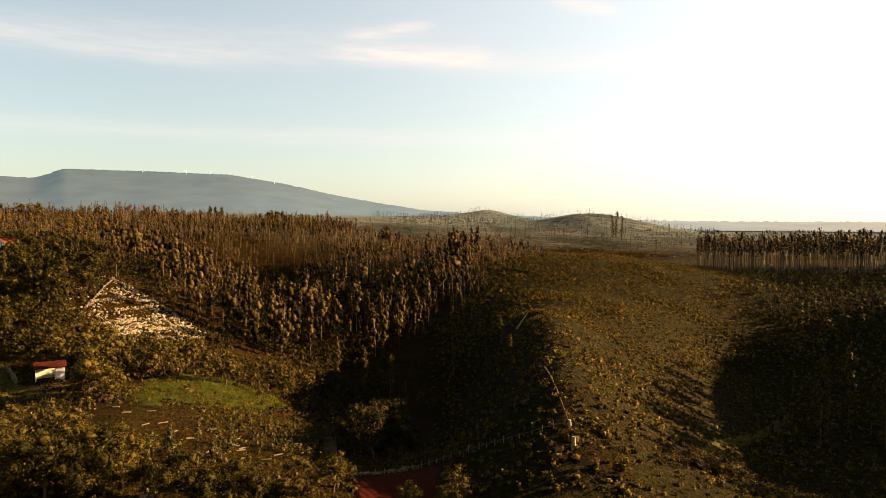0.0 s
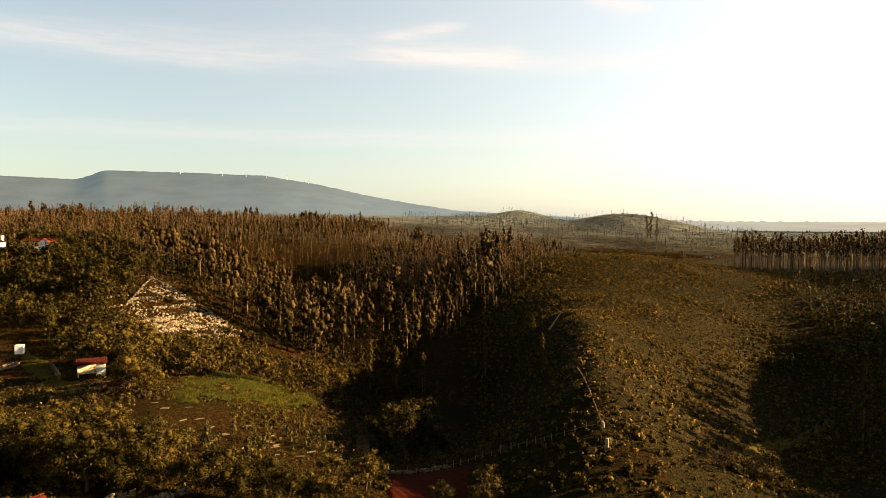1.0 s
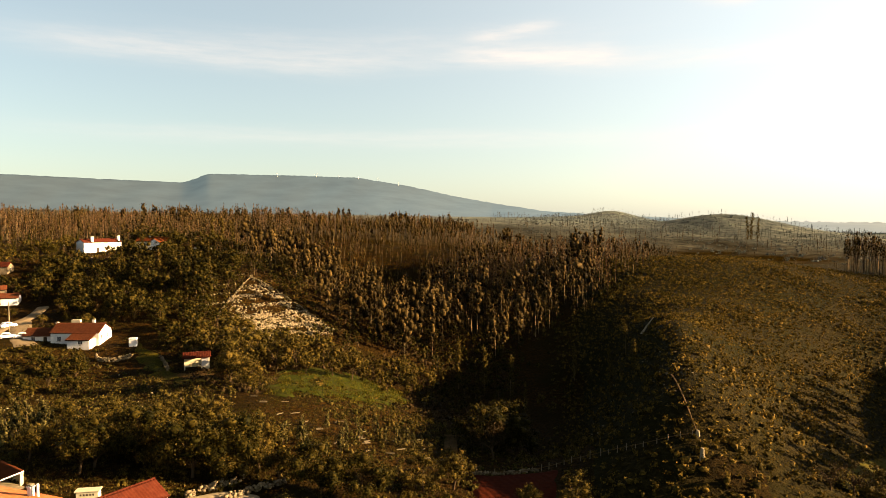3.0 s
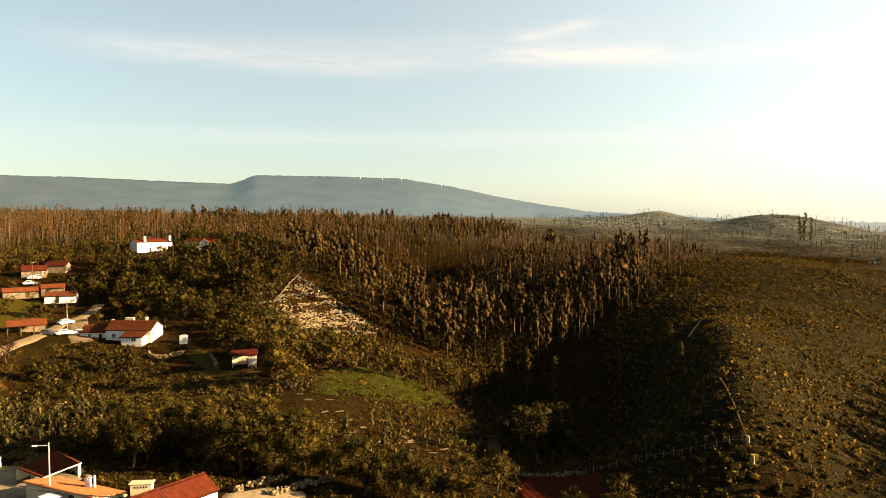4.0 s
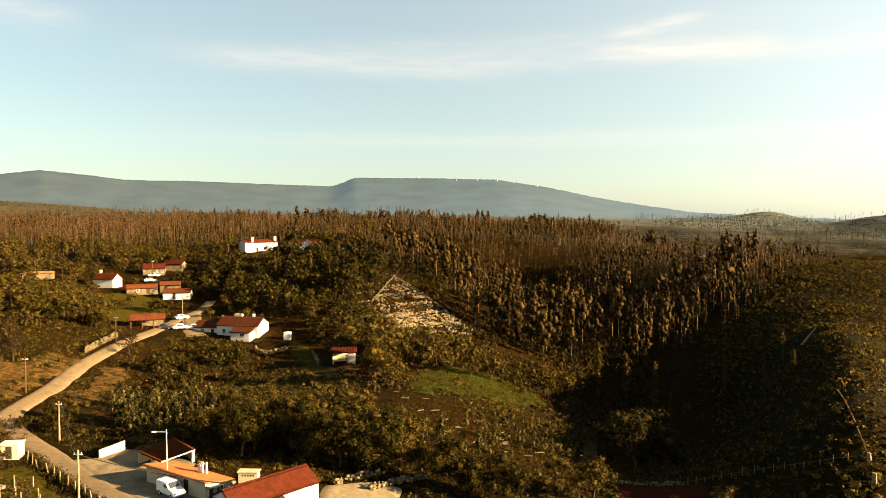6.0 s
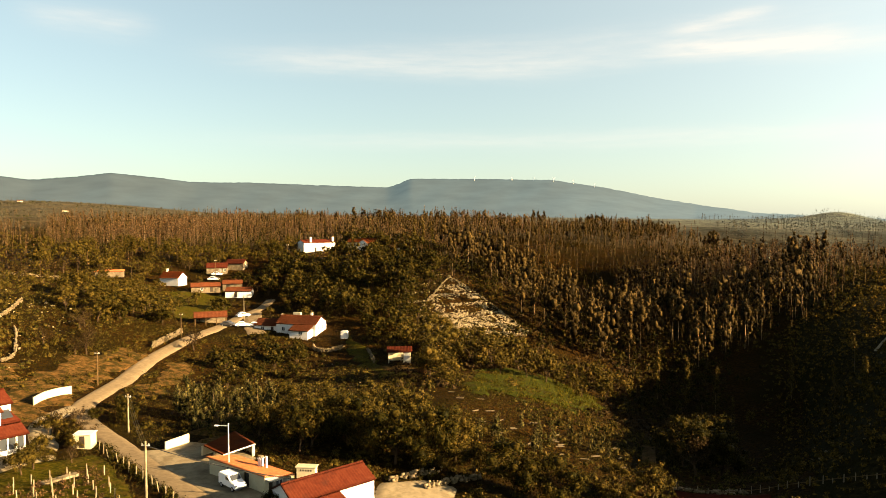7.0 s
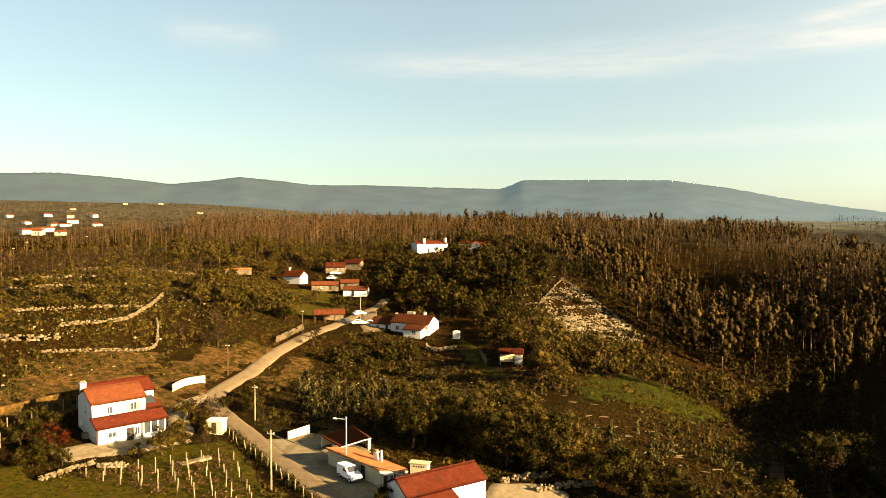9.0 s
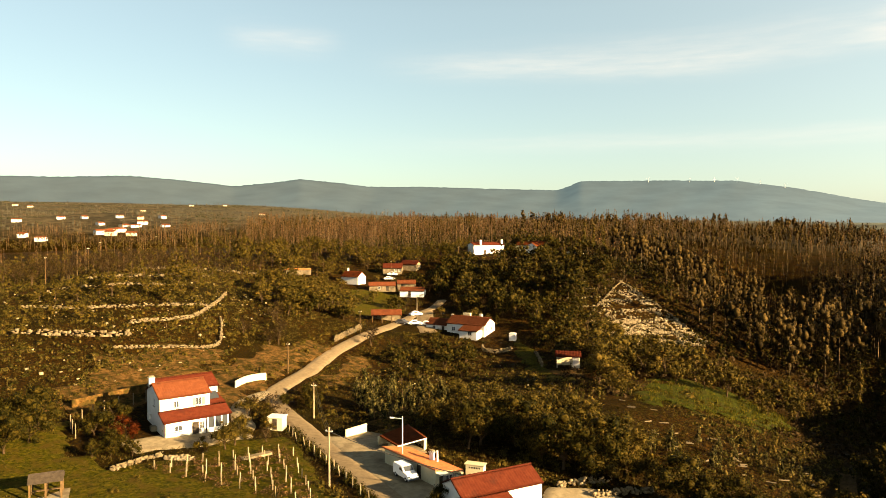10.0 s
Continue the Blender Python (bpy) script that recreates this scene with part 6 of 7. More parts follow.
for pts in ([(-121.1, 211.2), (-117.8, 215.1), (-114.8, 219.8)], [(-115.4, 204.7), (-110.2, 209.3), (-105.4, 215.4)], [(-112.4, 197.8), (-107.2, 201.5), (-102.3, 206.3)], [(-109.1, 190.5), (-105.0, 193.9), (-100.9, 197.7)], [(-105.8, 183.4), (-102.4, 186.2), (-99.0, 189.2)]):
    stone_wall("broken terrace row of pale stones beside the quarried slope", pts, 0.4, 0.42, 0.5)
for pts in ([(-97.5, 186), (-88, 184), (-78, 183)], [(-98.6, 193), (-90, 190), (-80, 188.5), (-72, 189)], [(-99.6, 199), (-92, 196), (-84, 195)], [(-100.8, 205), (-94, 202.5), (-87, 202)]):
    stone_wall("low terrace edge of pale rubble across the slope", pts, 0.3, 0.4, 0.68)


def loose_stones(name, label, n, poly, s0, s1, rows=0.0, seed=4, mat="stone", clump=-0.2, fade=None):
    r = np.random.default_rng(seed)
    P = np.array(poly)
    x, y = r.uniform(P[:, 0].min(), P[:, 0].max(), n * 6), r.uniform(P[:, 1].min(), P[:, 1].max(), n * 6)
    k = inside([tuple(p) for p in poly], x, y) & (wave(x, y, 5, 1) * 0.5 + wave(x, y, 1.3, 2) * 0.5 + r.normal(0, 0.3, len(x)) > clump)
    if fade:
        k &= r.random(len(x)) < np.interp(np.hypot(x, y), fade, [1.0, 0.12])
    x, y = x[k][:n], y[k][:n]
    if rows:
        z = height(x, y)
        y = y + np.where(r.random(len(y)) < 0.6, (np.round(z / rows) * rows - z) * 2.2, 0)
    s = s0 + (s1 - s0) * r.random(len(x)) ** 2.5
    me = raw_mesh(name, *stones_at(np.stack([x, y, height(x, y) + s * 0.12], -1), s, r.uniform(0, 6.28, len(x))), [M[mat]])
    return tagged(new(name, me), label, "stones", kind="stuff")


loose_stones("rubble_slope", "pale limestone rubble covering the terraced hillside", 4600, SCREE, 0.12, 0.58, 1.1, 4, "stone", 0.1, (196, 232))
loose_stones("hill_stones", "scattered grey-brown stones on the scrubby hill", 120, [(4, 108), (6, 140), (14, 175), (30, 190), (34, 160), (30, 130), (24, 104)], 0.12, 0.38, 0, 5, mat="rubble")
loose_stones("slope_stones", "scattered pale stones across the brown slope", 110, [(-58, 84), (-100, 100), (-112, 118), (-104, 140), (-70, 118), (-50, 100)], 0.1, 0.34, 0, 6)
loose_stones("bank_stones", "pale stones strewn along the terraces", 220, [(-110, 45), (-130, 90), (-160, 120), (-200, 110), (-190, 60), (-150, 40)], 0.2, 0.6, 0, 7)
loose_stones("plot_stones", "pale rubble heaped by the garden wall", 220, [(-83.6, 43.9), (-82.0, 46.0), (-80, 46.8), (-79.6, 45.0), (-82.6, 43.2)], 0.12, 0.36, 0, 9)

white_wall = thing("roadside_wall", "white rendered wall curving beside the road bend", "wall", -106.0, 68.8, 0.6, 0)
pts = smooth_line([(0, 0), (-1.6, 2.6), (-2.6, 5.4), (-2.9, 8.6)], 0.5)
bm = bmesh.new()
prev = None
for x, y in pts:
    base = hz(-106.0 + x, 68.8 + y) - 0.6
    ring = [bm.verts.new(p) for p in ((x - 0.12, y, base - 0.5), (x + 0.12, y, base - 0.5), (x + 0.12, y, base + 1.35), (x - 0.12, y, base + 1.35))]
    if prev:
        for i in range(4):
            bm.faces.new((prev[i], prev[(i + 1) % 4], ring[(i + 1) % 4], ring[i]))
    else:
        bm.faces.new(ring)
    prev = ring
bm.faces.new(prev[::-1])
bmesh.ops.recalc_face_normals(bm, faces=bm.faces)
part("wall_body", bm, M["cream"], white_wall)

stone_wall("low rough stone wall holding up the garden terrace", [(-83.2, 37.0), (-83.6, 40.2), (-83.8, 43.6)], 0.55, 0.24, 0.0)
garden_slab = thing("garden_slab", "flat concrete slab at the vineyard's corner", "slab", -75.2, 51.9, None, 80)
part("slab", boxes((-2.0, -0.5, -0.2, 2.0, 0.5, 0.3), bevel=0.03), M["concrete"], garden_slab)


# ---- poles, lamps, fences ----
def utility_pole(x, y, tall, label, mat="wood"):
    ob = thing("utility_pole", label, "utility pole", x, y, None, 20, "utility poles")
    part("pole", post_mesh(0.14, 0.10, tall + 0.4, 8, -0.4), M[mat], ob)
    part("crossarm", boxes((-0.45, -0.05, tall - 0.5, 0.45, 0.05, tall - 0.4)), M["metal"], ob)
    for sx in (-0.38, 0.0, 0.38):
        p = part("insulator", post_mesh(0.05, 0.04, 0.16, 6, tall - 0.4), M["plaster"], ob)
        p.location = (sx, 0, 0)
    return ob


utility_pole(-60.2, 51.3, 6.8, "weathered concrete utility pole by the vineyard", "concrete")
utility_pole(-85.8, 70.0, 5.6, "pale utility pole at the road's edge", "concrete")
utility_pole(-111.8, 84.7, 6.2, "utility pole on the clay bank", "wood")
utility_pole(-133.1, 124.2, 6.4, "utility pole by the stone roadside wall", "wood")
utility_pole(-139.7, 153.8, 7.6, "utility pole by the farm lane", "concrete")
utility_pole(-186.0, 190.0, 8.0, "utility pole among the hill houses", "wood")
corner_post = thing("concrete_post", "stout pale concrete post at the corner of the red roof", "post", -46.4, 58.3, None, 68)
part("post", boxes((-0.17, -0.17, -0.4, 0.17, 0.17, 3.4), bevel=0.03), M["concrete"], corner_post)
part("cap", boxes((-0.2, -0.2, 3.402, 0.2, 0.2, 3.48), bevel=0.02), M["concrete"], corner_post)
utility_pole(-178.5, 222.0, 7.5, "utility pole below the hilltop house", "wood")
for k, (x, y) in enumerate(((-205, 74), (-240, 100), (-246, 62), (-300, 130), (-330, 170))):
    utility_pole(x, y, 7.5, "far wooden utility pole above the terraces", "wood")


def street_lamp(x, y, tall, rot, label):
    ob = thing("street_lamp", label, "street lamp", x, y, None, rot, "street lamps")
    part("pole", post_mesh(0.10, 0.06, tall + 0.3, 10, -0.3), M["metal"], ob)
    part("arm", boxes((-1.25, -0.04, tall - 0.34, 0.0, 0.04, tall - 0.26)), M["metal"], ob)
    part("lamp_head", boxes((-1.7, -0.13, tall - 0.40, -1.2, 0.13, tall - 0.22), bevel=0.05), M["plaster"], ob)
    return ob


street_lamp(-58.0, 61.2, 6.7, 20, "steel street lamp beside the low roadside building")


def wires(name, ends, sag, label):
    me = bpy.data.curves.new(name, "CURVE")
    me.dimensions, me.bevel_depth, me.bevel_resolution = "3D", 0.018, 1
    for a, b in ends:
        sp = me.splines.new("POLY")
        n = 16
        sp.points.add(n)
        for i in range(n + 1):
            u = i / n
            sp.points[i].co = (*(p + (q - p) * u for p, q in zip(a, b)), 1)
            sp.points[i].co.z -= sag * 4 * u * (1 - u)
    me.materials.append(M["wire"])
    return tagged(new(name, me), label, "cable", "overhead cables")


for dx in (-0.4, 0.0, 0.4):
    wires("overhead_cable", [((-60.2 + dx, 51.3, 6.3), (-46.4 + dx * 0.3, 58.3 + dx * 0.3, 2.6))], 0.35, "thin black cable sagging between the roadside poles")
    wires("overhead_cable", [((-60.2 + dx, 51.3, 6.3), (-85.8 + dx, 70.0, 4.6))], 0.6, "thin black cable sagging along the road")

fence_pts = smooth_line([(-11.9, 95.8), (-6.8, 96.8), (-2.8, 98.2), (1.4, 99.7), (5.4, 98.1), (10.8, 95.1), (13.9, 94.5), (17.0, 94.5)], 1.1)
fence = thing("stone_fence", "low pale boundary fence of stakes and brushwood", "fence", float(fence_pts[0][0]), float(fence_pts[0][1]), None, 0)
fr = np.random.default_rng(17)
fz = hz(*fence_pts[0])
for i, (x, y) in enumerate(fence_pts):
    h = fr.uniform(0.5, 1.1)
    st = part("stake", post_mesh(0.07, 0.05, h + 0.3, 5, -0.3), M["pale_wood"], fence)
    st.location = (x - fence_pts[0][0], y - fence_pts[0][1], hz(x, y) - fz)
    if i:
        px, py = fence_pts[i - 1]
        ln = math.hypot(x - px, y - py)
        rail = part("rail", boxes((0, -0.03, 0.32, ln + 0.1, 0.03, 0.39)), M["wood"], fence)
        rail.matrix_basis = Matrix.Translation((px - fence_pts[0][0], py - fence_pts[0][1], hz(px, py) - fz)) @ Euler((0, -math.atan2(hz(x, y) - hz(px, py), ln), math.atan2(y - py, x - px))).to_matrix().to_4x4()
stone_wall("bright low stone edging of the ploughed plot", [(-12.4, 95.5), (-8, 96.5), (-3.5, 98.0)], 0.35, 0.35, 0.1)

for x, y, h in ((17.6, 94.4, 0.8), (17.2, 89.1, 1.4)):
    mk = thing("marker_stone", "pale upright boundary stone in the scrub", "boundary stone", x, y, None, 0, "boundary stones")
    part("stone", post_mesh(0.34, 0.22, h + 0.3, 7, -0.3), M["stone"], mk)

log = thing("fallen_trunk", "bleached fallen tree trunk on the hillside", "log", 19.2, 176.7, None, 0)
v, f = tube([(0, 0, 0.2), (2.0, 5.0, hz(21.2, 181.7) - hz(19.2, 176.7) + 0.25), (4.1, 10.1, hz(23.3, 186.8) - hz(19.2, 176.7) + 0.3)], [0.34, 0.26, 0.1], 7)
part("trunk", raw_mesh("trunk", v, f, []), M["stone"], log)
log2 = thing("fallen_trunk", "grey fallen trunk on the dark flank", "log", 17.6, 117.2, None, 0)
v, f = tube([(0, 0, 0.3), (-0.2, -7.0, hz(17.4, 110.2) - hz(17.6, 117.2) + 0.3), (-0.3, -13.9, hz(17.3, 103.3) - hz(17.6, 117.2) + 0.3), (0.0, -21.6, hz(17.6, 95.6) - hz(17.6, 117.2) + 0.3)], [0.16, 0.14, 0.12, 0.06], 7)
part("trunk", raw_mesh("trunk", v, f, []), M["wood"], log2)
pk = np.random.default_rng(12)
for x, y, a, n in ((-30.4, 101.3, 20, 3), (-29.0, 100.2, 28, 3), (-35.7, 106.2, 10, 2), (-26, 104, 60, 1), (-24, 101, 40, 1), (-47, 111, 5, 1), (-21, 104, 75, 1), (-23, 108, 30, 1), (-53, 112, 10, 1), (-40, 103, 50, 1), (-33, 97, 80, 1), (-37, 101, 15, 2), (-43, 106, 25, 1), (-45, 104, 70, 1), (-50, 109, 10, 2), (-42, 100, 5, 1), (-28, 97, 35, 1), (-20, 99, 15, 2), (-31, 105, 62, 1), (-38, 97.5, 20, 1), (-55, 107, 30, 1), (-25, 98, 10, 1)):
    pl = thing("timber_stack", "bright sawn planks lying in the cut clearing", "planks", x, y, None, a, "sawn planks")
    for j in range(n):
        ln, sh = pk.uniform(0.25, 0.75), pk.uniform(-0.3, 0.3)
        pb = part("plank", boxes((-ln, -0.12, 0.0, ln, 0.12, 0.1), bevel=0.01), M["pale_wood"], pl)
        pb.matrix_basis = pose(sh, j * 0.3, 0.05 * j, 0, 0, pk.uniform(-12, 12))

# vineyard
vine_post = thing("vine_post", "pale concrete vineyard post", "post", -74.0, 44.0, None, 0, "vineyard posts")
part("post", boxes((-0.055, -0.055, -0.3, 0.055, 0.055, 1.2), bevel=0.012), M["concrete"], vine_post)
vr = np.random.default_rng(5)
for row in range(9):
    for k in range(10):
        x, y = -80.0 + row * 2.6 + k * 1.9 * 0.35 + vr.normal(0, 0.12), 40.8 + row * 0.6 + k * 1.75 + vr.normal(0, 0.12)
        if inside([(-83, 38.5), (-79.5, 47), (-81.5, 55), (-74, 56.5), (-66, 52), (-56, 47), (-50, 42.5), (-64, 34)], np.array(x), np.array(y)):
            copy_thing(vine_post, pose(x, y, hz(x, y), vr.normal(0, 2), vr.normal(0, 2), vr.uniform(0, 90)))
# vines: thin brown winter growth along the rows
vine_kinds = [bush(vr, vr.uniform(0.7, 1.1), vr.uniform(0.8, 1.5), 60, 0.11, 0.0) for _ in range(5)]
vine_kinds = [(v, f, np.zeros(len(f))) for v, f in vine_kinds]
vine_at = np.array([(-80.0 + row * 2.6 + k * 0.9 * 0.35 * 0.74, 40.8 + row * 0.6 + k * 0.9 * 0.74) for row in range(9) for k in range(0, 26)])
vine_at = vine_at[inside([(-83, 38.5), (-79.5, 47), (-81.5, 55), (-74, 56.5), (-66, 52), (-56, 47), (-50, 42.5), (-64, 34)], vine_at[:, 0], vine_at[:, 1]) & (vr.random(len(vine_at)) < 0.75)]
scatter("vines", vine_kinds, vine_at + vr.normal(0, 0.15, vine_at.shape), vr.uniform(0.6, 1.1, len(vine_at)), [M["leaf_brown"]], vr, "thin brown vines trained along the vineyard rows", "vines", 0.05)
for k in range(15):
    x, y = -81.6 + 2.15 * k + vr.normal(0, 0.15), 62.0 - 0.83 * k + vr.normal(0, 0.15)
    copy_thing(vine_post, pose(x, y, hz(x, y), vr.normal(0, 3), vr.normal(0, 3), vr.uniform(0, 90)))
hedge_at = np.array([(-82.5 + 0.42 * k, 63.0 - 0.165 * k) for k in range(80)]) + vr.normal(0, 0.3, (80, 2))
scatter("roadside_hedge", [(v, f, np.zeros(len(f))) for v, f in (bush(vr, vr.uniform(0.7, 1.1), vr.uniform(0.9, 1.5), 60, 0.09) for _ in range(6))], hedge_at, vr.uniform(0.6, 1.1, 80), [M["leaf_dark"]], vr, "dark straggling hedge between the road and the vineyard", "hedge", 0.05)
garden_post = thing("garden_post", "weathered garden fence post", "post", -104.0, 46.0, None, 0, "garden fence posts")
part("post", boxes((-0.06, -0.06, -0.3, 0.06, 0.06, 1.9), bevel=0.012), M["pale_wood"], garden_post)
for x, y in ((-101.5, 39.5), (-102.6, 41.5), (-103.7, 43.5), (-104.8, 45.6), (-105.3, 48), (-105.6, 50.4), (-105.9, 52.6), (-99.6, 39.0), (-97.6, 38.6)):
    copy_thing(garden_post, pose(x, y, hz(x, y), 0, 0, 10))
bank_wall = thing("clay_retaining_wall", "low clay retaining wall behind the garden", "wall", -109.2, 45.5, None, 97.5)
part("wall_body", boxes((-3.0, -0.2, -0.6, 9.5, 0.25, 1.3), bevel=0.08), M["earth"], bank_wall)


# ---- vehicles ----
def wheel(parent, x, y, r=0.31):
    bm = bmesh.new()
    bmesh.ops.create_cone(bm, cap_ends=True, segments=16, radius1=r, radius2=r, depth=0.2, matrix=Matrix.Translation((x, y, r)) @ Euler((math.pi / 2, 0, 0)).to_matrix().to_4x4())
    w = part("wheel", bm, M["rubber"], parent)
    bm = bmesh.new()
    bmesh.ops.create_cone(bm, cap_ends=True, segments=10, radius1=r * 0.6, radius2=r * 0.6, depth=0.23, matrix=Matrix.Translation((x, y, r)) @ Euler((math.pi / 2, 0, 0)).to_matrix().to_4x4())
    part("rim", bm, M["metal"], w)


def vehicle(label, kind, x, y, rot, van=True, paint="white_paint", group=""):
    ob = thing(kind, label, kind, x, y, hz(x, y) + 0.1, rot, group)
    top = 1.82 if van else 1.42
    if van:
        side = [(-2.0, 0.35), (-2.0, 1.65), (-1.85, top), (0.35, top), (0.95, 1.22), (1.75, 1.0), (2.05, 0.8), (2.08, 0.35)]
    else:
        side = [(-2.0, 0.32), (-2.0, 0.85), (-1.5, 0.95), (-1.0, top), (0.3, top), (0.95, 0.95), (1.8, 0.82), (2.05, 0.65), (2.05, 0.32)]
    bm = prism(side, "y", -0.82, 0.82)
    bmesh.ops.bevel(bm, geom=[e for e in bm.edges if abs(e.verts[0].co.y - e.verts[1].co.y) < 0.01], offset=0.09, segments=2, affect="EDGES")
    part("body", bm, M[paint], ob)
    ws = [(0.42, top - 0.06), (0.93, 1.26), (0.96, 1.23), (0.45, top - 0.04)] if van else [(0.36, top - 0.06), (0.92, 1.0), (0.97, 0.98), (0.41, top - 0.03)]
    part("windscreen", prism([(a + 0.03, b + 0.03) for a, b in ws], "y", -0.66, 0.66), M["glass"], ob)
    for s in (-1, 1):
        g = [(0.3, top - 0.2), (0.72, 1.22), (-0.25, 1.22), (-0.25, top - 0.2)] if van else [(0.25, top - 0.12), (0.7, 0.98), (-1.2, 0.98), (-0.95, top - 0.12)]
        part("side_window", prism(g, "y", s * 0.80, s * 0.828), M["glass"], ob)
        part("headlight", boxes((1.9, s * 0.62 - 0.14, 0.72, 2.07, s * 0.62 + 0.14, 0.9), bevel=0.03), M["glass"], ob)
        part("tail_light", boxes((-2.03, s * 0.7 - 0.08, 0.8, -1.98, s * 0.7 + 0.08, 1.2)), M["tile"], ob)
        for wx in (-1.25, 1.3):
            wheel(ob, wx, s * 0.74)
    part("bumper", boxes((2.0, -0.78, 0.3, 2.14, 0.78, 0.52), bevel=0.03), M["dark_paint"], ob)
    part("bumper", boxes((-2.1, -0.78, 0.3, -1.97, 0.78, 0.5), bevel=0.03), M["dark_paint"], ob)
    return ob


vehicle("small white panel van parked beside the low building", "van", -55.6, 59.2, -16).scale = (0.9, 0.9, 0.88)
vehicle("white hatchback parked by the farmhouse", "car", -134.5, 147.5, 40, False, group="parked cars")
vehicle("pale estate car parked by the farm lane", "car", -131.5, 149.5, 30, False, group="parked cars")
vehicle("dark hatchback parked at the lane's edge", "car", -137.5, 145.0, 15, False, "dark_paint", "parked cars")
vehicle("white car standing on the road by the farm", "car", -143.5, 157.5, 70, False, group="parked cars")
vehicle("white pickup beside the old stone house", "car", -190.5, 195.5, 30, False, group="parked cars")
vehicle("white car parked below the stone house", "car", -187.0, 190.0, 30, False, group="parked cars")


# wind turbines on the mountain
def turbine(azm, el, label):
    r = 4150.0  # past the crest
    x, y = r * math.sin(radians(azm)), r * math.cos(radians(azm))
    z = 30 + r * math.tan(radians(el)) - 9
    ob = thing("wind_turbine", label, "wind turbine", x, y, z, -azm, "wind turbines")
    part("tower", post_mesh(1.2, 0.8, 20, 8), M["plaster"], ob)
    part("nacelle", boxes((-0.9, -1.8, 19.6, 0.9, 2.2, 21.2), bevel=0.3), M["plaster"], ob)
    for k in range(3):
        a = radians(20 + azm * 40 + 120 * k)
        bl = part("blade", prism([(-0.5, 0), (0.5, 0), (0.18, 11), (-0.15, 11)], "y", -0.2, 0.2), M["plaster"], ob)
        bl.matrix_basis = Matrix.Translation((0, -2.0, 20.4)) @ Euler((0, a, 0)).to_matrix().to_4x4()


for azm, el in ((-23.5, 3.52), (-20.4, 3.46), (-18.6, 3.42), (-17.0, 3.38), (-15.4, 3.2), (-13.7, 2.9)):
    turbine(azm, el, "tiny white wind turbine on the mountain's crest")

# ---- single trees and bushes ----
def tree_thing(name, label, category, wood, crown, leaf_mat, bark="bark", group=""):
    ob = new(name)
    tagged(ob, label, category, group)
    part("trunk", raw_mesh("trunk", *wood, [], None, True), M[bark], ob)
    part("crown", raw_mesh("crown", *crown, [], None, True), M[leaf_mat], ob)
    return ob


tr = np.random.default_rng(31)
oaks = [tree_thing("oak_tree", "round dark green cork oak on the slope", "tree", *broadleaf(tr, 6.5, 7.0, 3600, 0.13, 9, fork=0.12), "leaf_dark", group="oak trees") for _ in range(3)]
olives = [tree_thing("olive_tree", "spreading olive-green tree with an open crown", "tree", *broadleaf(tr, 5.5, 6.0, 2600, 0.13, 7, body=0.5), "leaf", group="olive trees") for _ in range(3)]
hill_oaks = [tree_thing("oak_tree", "round dark green cork oak on the village hill", "tree", *broadleaf(tr, 6.5, 7.0, 640, 0.21, 9, fork=0.12), "leaf_dark", group="oak trees") for _ in range(4)]
hill_olives = [tree_thing("olive_tree", "spreading olive-green tree at the wood's edge", "tree", *broadleaf(tr, 5.5, 6.0, 640, 0.19, 7, body=0.5), "leaf", group="olive trees") for _ in range(4)]
pale = [tree_thing("almond_tree", "bare-branched brown tree with thin leaves", "tree", *broadleaf(tr, 5.0, 5.0, 640, 0.13, 9, 0.2, body=0.0), "leaf_mixed", group="bare fruit trees") for _ in range(3)]
gums = [tree_thing("young_eucalyptus", "young grey-green eucalyptus sapling", "tree", *eucalyptus(tr, 6.0, 420, 0.13, 0.1, 1.3, 0.3, 5, tufts=12), "leaf_grey", "bark_pale", "eucalyptus saplings") for _ in range(3)]
talls = [tree_thing("tall_eucalyptus", "tall thin eucalyptus clothed in regrowth up its trunk", "tree", *eucalyptus(tr, 15.5, 760, 0.22, 0.06, 1.35, 0.25, 6, tufts=18), "leaf", "bark_pale", "tall eucalyptus trees") for _ in range(3)]


def plant(kinds, x, y, size=1.0, k=None, tall=1.0):
    src = kinds[tr.integers(0, len(kinds)) if k is None else k % len(kinds)]
    ob = copy_thing(src, pose(x, y, hz(x, y) - 0.1, 0, 0, tr.uniform(0, 360)))
    ob.scale = (size, size, size * tall)
    return ob


def grove(kinds, poly, gap, lo, hi, thin=-0.6, p=0.0):
    P = np.array(poly)
    at = spread(tr, (P[:, 0].min(), P[:, 1].min(), P[:, 0].max(), P[:, 1].max()), gap, lambda x, y, az, r: inside(poly, x, y) & (wave(x, y, 6, p) > thin) & ~near_road(x, y, 3.6) & ~inside(FIELD, x, y) & ~kept_open(x, y))
    for x, y in at:
        plant(kinds, float(x), float(y), float(tr.uniform(lo, hi)))


# the wooded village hill
grove(hill_oaks, [(-100, 158), (-112, 168), (-128, 168), (-146, 178), (-160, 196), (-164, 228), (-152, 248), (-120, 232), (-108, 220), (-99, 186), (-90, 172), (-84, 150), (-92, 150)], 5.9, 0.55, 1.15, -0.9)
grove(talls, [(-100, 160), (-112, 170), (-128, 172), (-146, 184), (-156, 200), (-158, 226), (-148, 244), (-120, 230), (-110, 216), (-102, 186)], 13.0, 0.4, 0.72, -0.5, 4)
